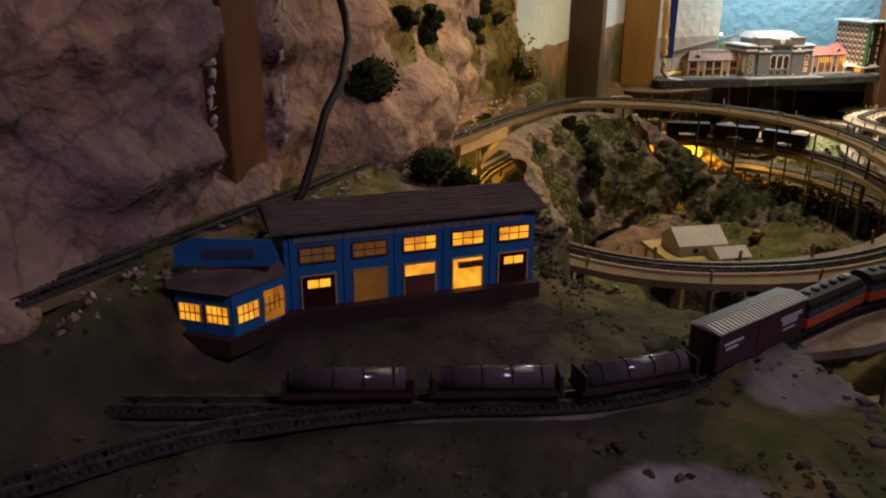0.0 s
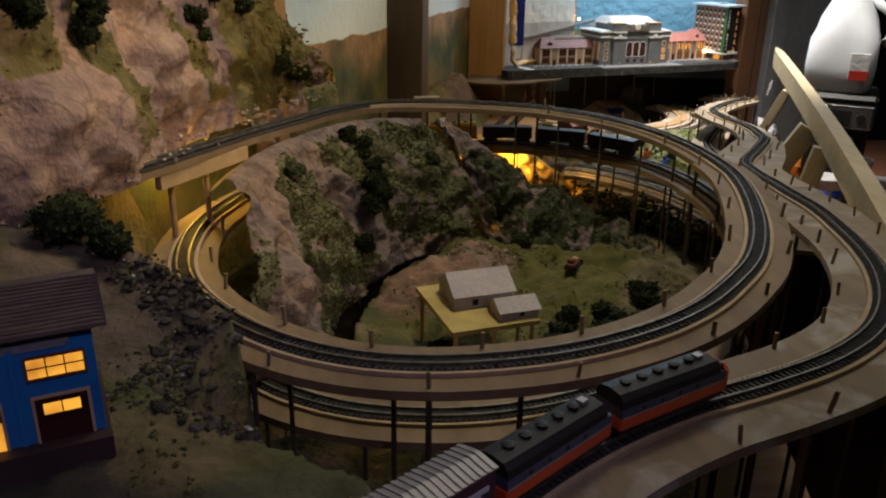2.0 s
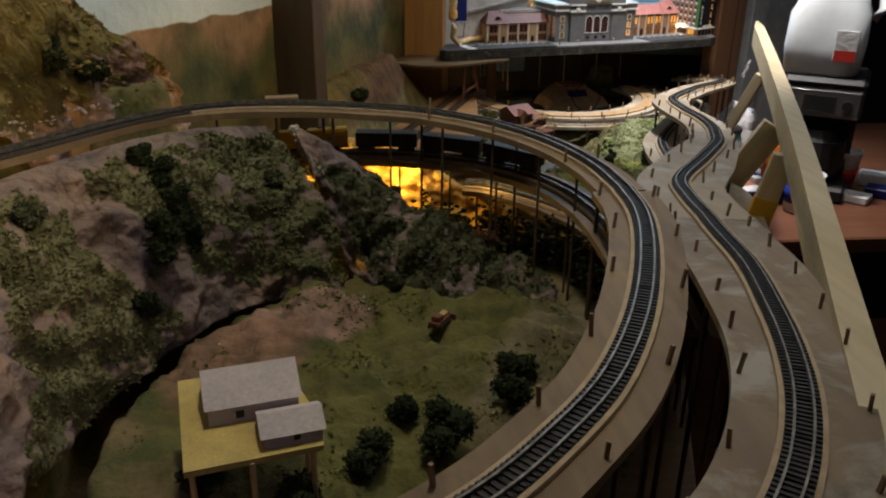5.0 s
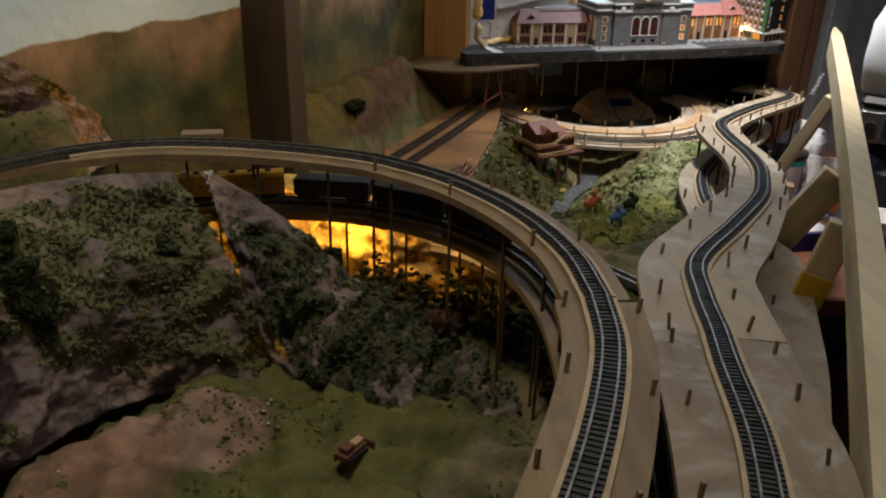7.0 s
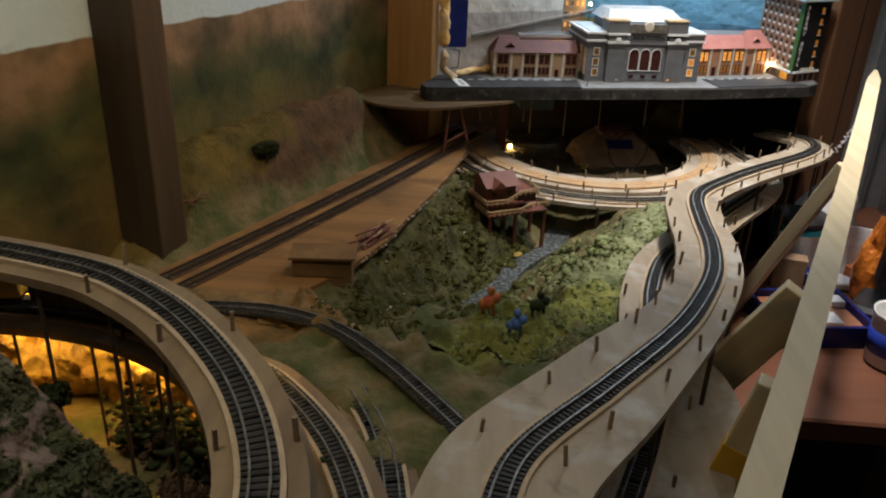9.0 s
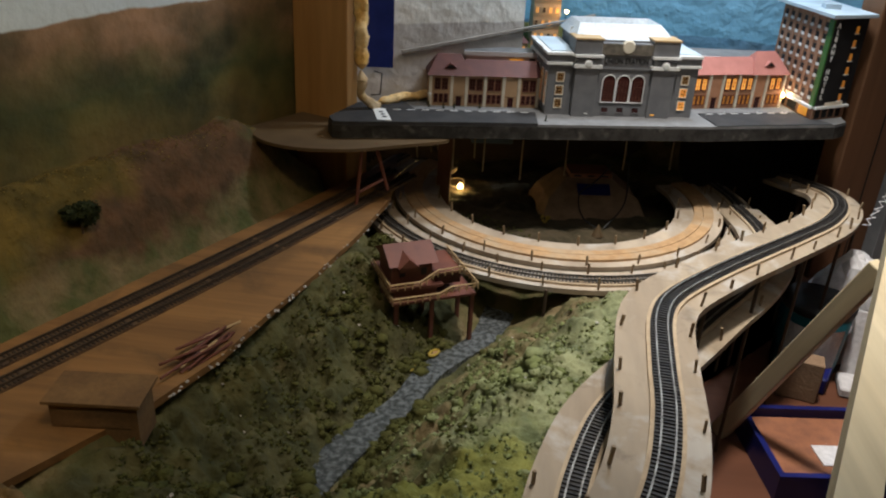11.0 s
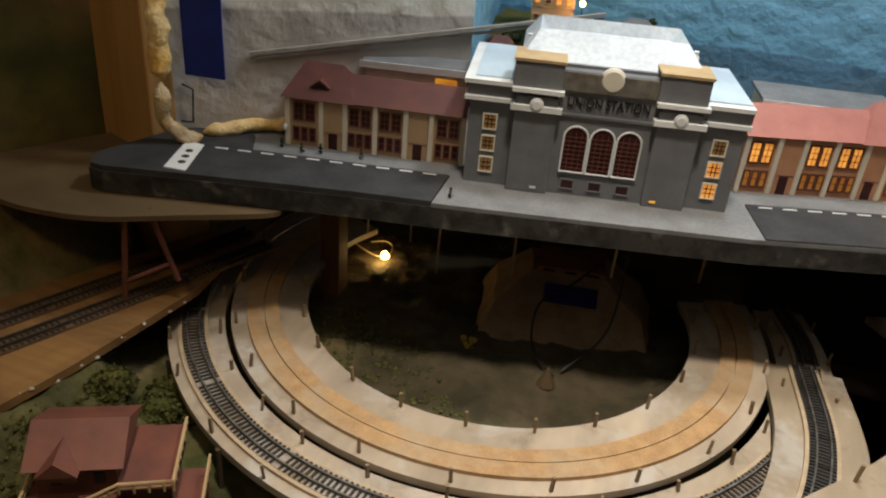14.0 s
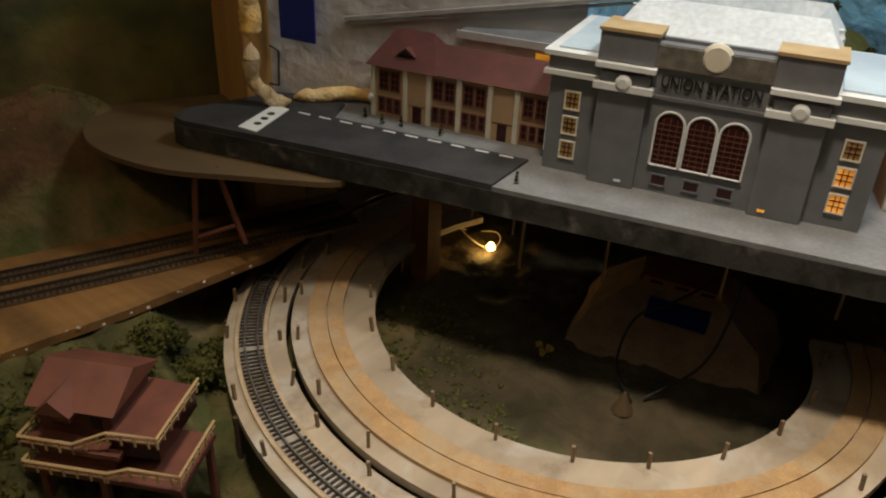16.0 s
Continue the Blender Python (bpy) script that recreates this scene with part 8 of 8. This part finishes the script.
part("leg", tube([(-0.020, 0, 0), (-0.012, 0, 0.08)], 0.0022, 6), M["rust_wood"], t)
part("leg", tube([(0.020, 0, 0.02), (0.004, 0, 0.08)], 0.0022, 6), M["rust_wood"], t)
part("cross_bar", tube([(-0.018, 0, 0.02), (0.016, 0, 0.035)], 0.0018, 6), M["rust_wood"], t)
ob = solid("red_post", boxes((-0.009, -0.009, 1.0, 0.009, 0.009, 1.231)), M["post_red"], "reddish square post under the deck", "post")
ob.location = (0.655, 2.105, 0)
pm = thing("paper_mountain", (0.862, 2.165, 1.088), "unfinished tan paper mountain with a slotted top and blue patch", "model mountain", 10)
pm.scale = (0.76, 0.72, 0.52)
bm = bmesh.new()
lo = [bm.verts.new((x, y, 0.0)) for x, y in ((-0.10, -0.075), (0.10, -0.075), (0.11, 0.06), (-0.11, 0.06))]
mid = [bm.verts.new((x, y, 0.045)) for x, y in ((-0.085, -0.04), (0.085, -0.035), (0.09, 0.06), (-0.09, 0.06))]
hi = [bm.verts.new((x, y, 0.088)) for x, y in ((-0.045, 0.0), (0.04, 0.005), (0.045, 0.06), (-0.05, 0.06))]
for p, q in ((lo, mid), (mid, hi)):
    for k in range(4):
        bm.faces.new((p[k], p[(k + 1) % 4], q[(k + 1) % 4], q[k]))
bm.faces.new(hi)
bmesh.ops.subdivide_edges(bm, edges=bm.edges[:], cuts=5, use_grid_fill=True)
for v in bm.verts:
    v.co += Vector((0.003, 0.004, 0.002)) * noise.noise(v.co * 30)
part("shell", bm, M["kraft"], pm)
part("top_box", boxes((-0.04, -0.002, 0.088, 0.04, 0.055, 0.100)), M["terracotta"], pm)
for x in (-0.026, 0.0, 0.026):
    part("slot", boxes((x - 0.007, -0.0028, 0.0915, x + 0.007, -0.0018, 0.0965)), M["black"], pm)
pa = part("patch", boxes((-0.030, -0.001, 0.0, 0.032, 0.001, 0.030)), M["tub_blue"], pm, "dark blue patch")
pa.matrix_local = pose(0.002, -0.032, 0.054, -44, 0, 0)
for path in (((0.89, 2.16, 1.16), (0.865, 2.13, 1.14), (0.845, 2.12, 1.125), (0.85, 2.085, 1.105), (0.875, 2.06, 1.098)), ((0.905, 2.17, 1.20), (0.91, 2.13, 1.15), (0.905, 2.10, 1.12), (0.88, 2.07, 1.098))):
    solid("loose_wire", tube([tuple(p) for p in spline(path, 0.004)[0]], 0.0011, 5), M["wire"], "loose wire dangling inside the loop", "wire")
v, f = leaf_cloud([(0, 0, 0.004), (0.004, 0.002, 0.008), (-0.004, 0, 0.010)], [0.006, 0.004, 0.003], 20, 0.0022)
lf = tagged(new("yellow_leaf", raw("yellow_leaf", v, f, M["yellow_leaf"], False)), "small yellow leaf sprig on the floor", "leaf")
lf.location = (0.80, 2.066, 1.098)
ob = solid("paper_cone", lathe([(0.008, 0), (0.004, 0.008), (0.0008, 0.016)], 10), M["masonite"], "small brown paper cone on the floor", "cone")
ob.location = (0.871, 2.056, 1.092)

solid("plywood_shelf", prism([(0.262, -0.1), (0.40, -0.1), (0.425, 0.30), (0.50, 0.50), (0.44, 0.55), (0.36, 0.548), (0.283, 0.535), (0.266, 0.49), (0.262, 0.44)], 1.178, 1.186), M["shelf_ply"], "pinkish brown plywood shelf beside the scenery edge", "shelf", "structure")

# ---- right-hand timber ----
brown = thing("brown_plank", (1.195, 2.20, 1.0), "wide brown plank standing beside the hotel", "plank", 24)
part("board", boxes((0.0, -0.02, -0.2, 0.115, 0.02, 1.2), bevel=0.002), M["brown_panel"], brown)
part("groove", boxes((0.054, -0.0206, -0.2, 0.056, -0.0196, 1.2)), M["black"], brown)
gs = solid("door_trim", boxes((0.0, -0.012, 0.0, 0.045, 0.012, 2.3), (0.045, -0.006, 0.0, 0.060, 0.012, 2.3), bevel=0.001), M["grey_paint"], "grey painted door trim strip", "trim", "structure")
gs.matrix_world = pose(1.285, 2.205, 0.0, 0, 0, 20)
gw = solid("wall_stub", boxes((0.0, 0.0, 0.0, 0.22, 0.06, 2.4)), M["grey_paint"], "grey wall beside the door trim", "wall", "structure")
gw.matrix_world = pose(1.335, 2.235, 0.0, 0, 0, 10)


def bar(name, p, q, w, h, material, label, category="timber", up=Vector((0, 0, 1))):
    """A straight timber of section w by h between two points."""
    p, q = Vector(p), Vector(q)
    d = (q - p).normalized()
    a = d.cross(up).normalized()
    b = a.cross(d)
    L = (q - p).length
    bm = boxes((-w / 2, 0, -h / 2, w / 2, L, h / 2))
    bmesh.ops.bevel(bm, geom=bm.edges[:], offset=0.0012, segments=2, affect="EDGES", profile=0.5)
    ob = solid(name, bm, material, label, category)
    ob.matrix_world = Matrix(((a.x, d.x, b.x, p.x), (a.y, d.y, b.y, p.y), (a.z, d.z, b.z, p.z), (0, 0, 0, 1)))
    return ob


rail_pts, _, rail_side, rail_run = spline([(0.435, 0.33, 1.262), (0.642, 0.765, 1.270), (0.840, 1.185, 1.278), (1.030, 1.605, 1.284), (1.214, 2.02, 1.290), (1.232, 2.062, 1.291)], 0.02)
tip = sstep(0.0, 0.10, rail_run[-1] - rail_run)
rail_bar = sweep(rail_pts, rail_side, -0.003 - 0.0065 * tip, 0.003 + 0.0065 * tip, -0.036, 0.002)
bmesh.ops.bevel(rail_bar, geom=[e for e in rail_bar.edges if e.calc_face_angle(0) > 1.0], offset=0.002, segments=2, affect="EDGES", profile=0.5)
solid("top_rail", rail_bar, M["pine"], "long pale pine rail with a pointed end along the layout edge", "rail")
bar("pine_brace", (1.065, 1.70, 1.245), (0.997, 1.780, 1.0), 0.013, 0.018, M["pine"], "pale pine brace under the rail", "brace")
bar("pine_brace", (0.905, 1.348, 1.245), (0.80, 1.392, 1.04), 0.016, 0.034, M["pine"], "wide pale pine brace under the rail", "brace")
third = bar("pine_brace", (0.846, 1.215, 1.245), (0.80, 1.236, 1.0), 0.015, 0.026, M["pine"], "pale pine brace with a yellow tape flag", "brace")
part("tape_flag", boxes((-0.0082, 0.055, -0.0138, 0.0082, 0.098, 0.0138), bevel=0.0006), M["yellow_tape"], third, "yellow tape wrapped round the brace")
string_pts = [(1.182 - 0.052 * f + (0.0035 if k % 2 else -0.0035), 1.970 - 0.078 * f, 1.225 - 0.020 * f + 0.002 * math.sin(k * 2.3)) for k, f in enumerate(np.linspace(0, 1, 15))]
solid("white_string", tube([tuple(float(c) for c in p) for p in string_pts], 0.0006, 5), M["paper"], "short crinkled white string hanging from the rail", "string")

# ---- worktop with household things ----
tb = thing("side_table", (1.35, 1.75, 1.0), "dark brown wooden side table beside the layout", "table")
part("tabletop", boxes((-0.42, -0.22, -0.03, 0.75, 0.55, 0.0), bevel=0.003), M["table"], tb)
for x, y in ((-0.36, -0.18), (0.70, -0.18), (-0.36, 0.5), (0.70, 0.5)):
    part("leg", boxes((x - 0.025, y - 0.025, -1.0, x + 0.025, y + 0.025, -0.03)), M["table"], tb)
cm = thing("coffee_maker", (1.255, 1.80, 1.0), "black and steel coffee maker on the table", "coffee maker", -35)
part("base", boxes((-0.07, -0.09, 0, 0.07, 0.09, 0.03), bevel=0.006), M["black"], cm)
part("column", boxes((-0.065, 0.0, 0.03, 0.065, 0.09, 0.16), bevel=0.006), M["black"], cm)
part("head", boxes((-0.07, -0.085, 0.16, 0.07, 0.09, 0.215), bevel=0.006), M["steel"], cm, "brushed steel head")
part("display", boxes((-0.03, -0.0865, 0.172, 0.025, -0.0845, 0.200)), M["black"], cm)
for x in (-0.048, 0.045):
    part("knob", tube([(x, -0.085, 0.186), (x, -0.092, 0.186)], 0.009, 14), M["black"], cm)
part("lid", boxes((-0.072, -0.087, 0.216, 0.072, 0.092, 0.232), bevel=0.008), M["black"], cm)
part("jug", lathe([(0.045, 0), (0.058, 0.03), (0.055, 0.08), (0.04, 0.10)], 20, centre=(0, -0.03, 0.032)), M["black"], cm)
jg = thing("plastic_jug", (1.238, 1.80, 1.2325), "white plastic gallon jug with a red label", "jug", -35)
bm = bmesh.new()
rows = []
for z, w, r in ((0.0, 0.060, 0.018), (0.006, 0.066, 0.02), (0.05, 0.069, 0.022), (0.11, 0.067, 0.024), (0.15, 0.056, 0.03), (0.185, 0.040, 0.032), (0.215, 0.022, 0.021), (0.24, 0.018, 0.018)):
    ring = []
    for k in range(32):
        a = k * math.tau / 32
        cx, cy = math.cos(a), math.sin(a)
        q = max(abs(cx), abs(cy))
        e = (1 / q) * 0.80 + 0.20 if r < 0.03 else 1.0
        e = min(e, 1.22)
        dent = 0.0 if not 0.03 < z < 0.12 else 0.003 * math.cos(4 * a)
        ring.append(bm.verts.new(((w * e - dent) * cx, (w * e - dent) * cy, z)))
    rows.append(ring)
for p, q in zip(rows[:-1], rows[1:]):
    for k in range(32):
        bm.faces.new((p[k], p[(k + 1) % 32], q[(k + 1) % 32], q[k]))
bm.faces.new(rows[0][::-1])
bm.faces.new(rows[-1])
part("body", bm, M["jug"], jg, "", True)
part("cap", lathe([(0.020, 0), (0.020, 0.014), (0.016, 0.016)], 18, centre=(0, 0, 0.24)), M["red_label"], jg)
hd = tube([(0.035, -0.005, 0.19), (0.075, -0.005, 0.165), (0.085, -0.005, 0.12), (0.07, -0.005, 0.10)], 0.010, 8)
part("handle", hd, M["jug"], jg, "", True)
lb = part("label_sheet", boxes((0.018, -0.0735, 0.030, 0.055, -0.0715, 0.085), bevel=0.001), M["paper"], jg, "white and red paper label")
part("label_block", boxes((0.019, -0.0742, 0.031, 0.054, -0.0736, 0.050)), M["red_label"], lb)
tr = thing("food_tray", (1.085, 1.742, 1.0), "dark blue tray with a brown packaged meal", "tray", 8)
tr.scale = (0.85, 0.85, 1.0)
part("tray_shell", boxes((-0.075, -0.06, 0, 0.085, 0.07, 0.006), (-0.075, -0.06, 0.006, -0.068, 0.07, 0.03), (0.078, -0.06, 0.006, 0.085, 0.07, 0.03), (-0.068, -0.06, 0.006, 0.078, -0.053, 0.03), (-0.068, 0.063, 0.006, 0.078, 0.07, 0.03)), M["tub_blue"], tr)
part("packaged_meal", boxes((-0.066, -0.051, 0.006, 0.076, 0.061, 0.022), bevel=0.003), M["terracotta"], tr)
part("paper_slip", boxes((-0.01, -0.03, 0.0222, 0.045, 0.005, 0.0232)), M["paper"], tr)
part("white_box", boxes((0.05, 0.02, 0.0222, 0.072, 0.045, 0.032), bevel=0.001), M["paper"], tr)
bk = thing("plastic_tub", (1.122, 1.930, 1.0), "black-lidded teal plastic tub with a printed label", "tub")
bk.scale = (0.70, 0.70, 0.98)
part("wall", lathe([(0.045, 0), (0.052, 0.004), (0.058, 0.088), (0.055, 0.09), (0.050, 0.01)], 28), M["teal"], bk, "", True)
part("lid", lathe([(0.0595, 0.088), (0.0605, 0.094), (0.057, 0.097), (0.0, 0.0955)], 28), M["black"], bk, "", True)
bm = bmesh.new()
q0 = None
for k in range(9):
    a = radians(-150 + 12 * k)
    v = [bm.verts.new((r * math.cos(a), r * math.sin(a), z)) for r, z in ((0.0545, 0.02), (0.0588, 0.075))]
    if q0:
        bm.faces.new((q0[0], v[0], v[1], q0[1]))
    q0 = v
part("label_sheet", bm, M["paper"], bk)
cp = thing("paper_cup", (1.32, 1.79, 1.0), "white and red paper cup on the table", "cup")
part("wall", lathe([(0.022, 0), (0.030, 0.075), (0.031, 0.077), (0.028, 0.075), (0.021, 0.003)], 20), M["paper"], cp, "", True)
part("band", lathe([(0.0240, 0.016), (0.0278, 0.044), (0.0270, 0.044), (0.0235, 0.016)], 20), M["red_label"], cp, "", True)
rng = random.Random(4)
for k, (x, y) in enumerate(((1.30, 1.71), (1.37, 1.73), (1.18, 1.885), (1.225, 1.90), (1.40, 1.80), (1.115, 1.90))):
    mt = (M["paper"], M["tub_blue"], M["paper"], M["orange_bag"])[k % 4]
    ob = solid("snack_box", boxes((-0.028, -0.020, 0, 0.028, 0.020, rng.uniform(0.010, 0.030)), bevel=0.002), mt, {"white_paper": "crumpled white paper packet on the table", "dark_blue_tray": "dark blue packet on the table", "orange_bag": "orange snack packet on the table"}[mt.name], "packet", group="packets on the table")
    ob.matrix_world = pose(x, y, 1.0 + 0.001, 0, 0, rng.uniform(-60, 60))
wc = thing("white_pitcher", (1.165, 1.665, 1.0), "white plastic cup with a blue printed band", "cup")
part("wall", lathe([(0.024, 0), (0.030, 0.004), (0.033, 0.070), (0.034, 0.074), (0.031, 0.072), (0.028, 0.006)], 22), M["paper"], wc, "", True)
part("band", lathe([(0.0313, 0.020), (0.0330, 0.050), (0.0320, 0.050), (0.0305, 0.020)], 22), M["blue_tape"], wc, "blue printed band", True)


def crumple(name, place, size, material, label, category, seed):
    """A crumpled soft bag: one faceted skin, flat below."""
    bm = bmesh.new()
    bmesh.ops.create_icosphere(bm, subdivisions=4, radius=1.0)
    for v in bm.verts:
        k = 1 + 0.28 * noise.noise(v.co * 1.6 + Vector((seed, 0, 0))) + 0.10 * (1 - 2 * abs(noise.noise(v.co * 5 + Vector((0, seed, 0)))))
        v.co = Vector((v.co.x * k * size[0], v.co.y * k * size[1], max(-0.55, v.co.z * k) * size[2]))
    ob = solid(name, bm, material, label, category)
    ob.location = (place[0], place[1], place[2] + 0.55 * size[2])
    return ob


crumple("snack_bag", (1.228, 1.845, 1.0), (0.042, 0.030, 0.095), M["orange_bag"], "crumpled orange snack bag on the table", "bag", 2.0)
crumple("plastic_bag", (1.180, 1.985, 1.0), (0.052, 0.040, 0.080), M["paper"], "crumpled white plastic bag behind the tub", "bag", 6.0)

for x, y, z, r in ((0.735, 2.335, 1.263, 0.014), (0.782, 2.305, 1.257, 0.012), (0.83, 2.33, 1.265, 0.013), (0.89, 2.345, 1.266, 0.012), (0.765, 2.375, 1.285, 0.014), (0.91, 2.37, 1.262, 0.012), (0.875, 2.385, 1.283, 0.014), (0.74, 2.27, 1.25, 0.011)):
    bush((x, y, z), r, M["bush"], "dark green model tree on the town hillside", 2.2, "model_tree", 160, 0.0014, "tree")
env = solid("white_envelope", boxes((-0.030, -0.001, 0.0, 0.030, 0.001, 0.085), bevel=0.0006), M["paper"], "white paper envelope leaning on the teal tub", "envelope")
env.matrix_world = pose(1.190, 1.905, 1.001, -12, 0, -20)
card = solid("card_box", boxes((-0.022, -0.012, 0.0, 0.022, 0.012, 0.05), bevel=0.001), M["kraft"], "small tan cardboard box beside the tray", "box")
card.matrix_world = pose(1.098, 1.868, 1.0005, 0, 0, -14)
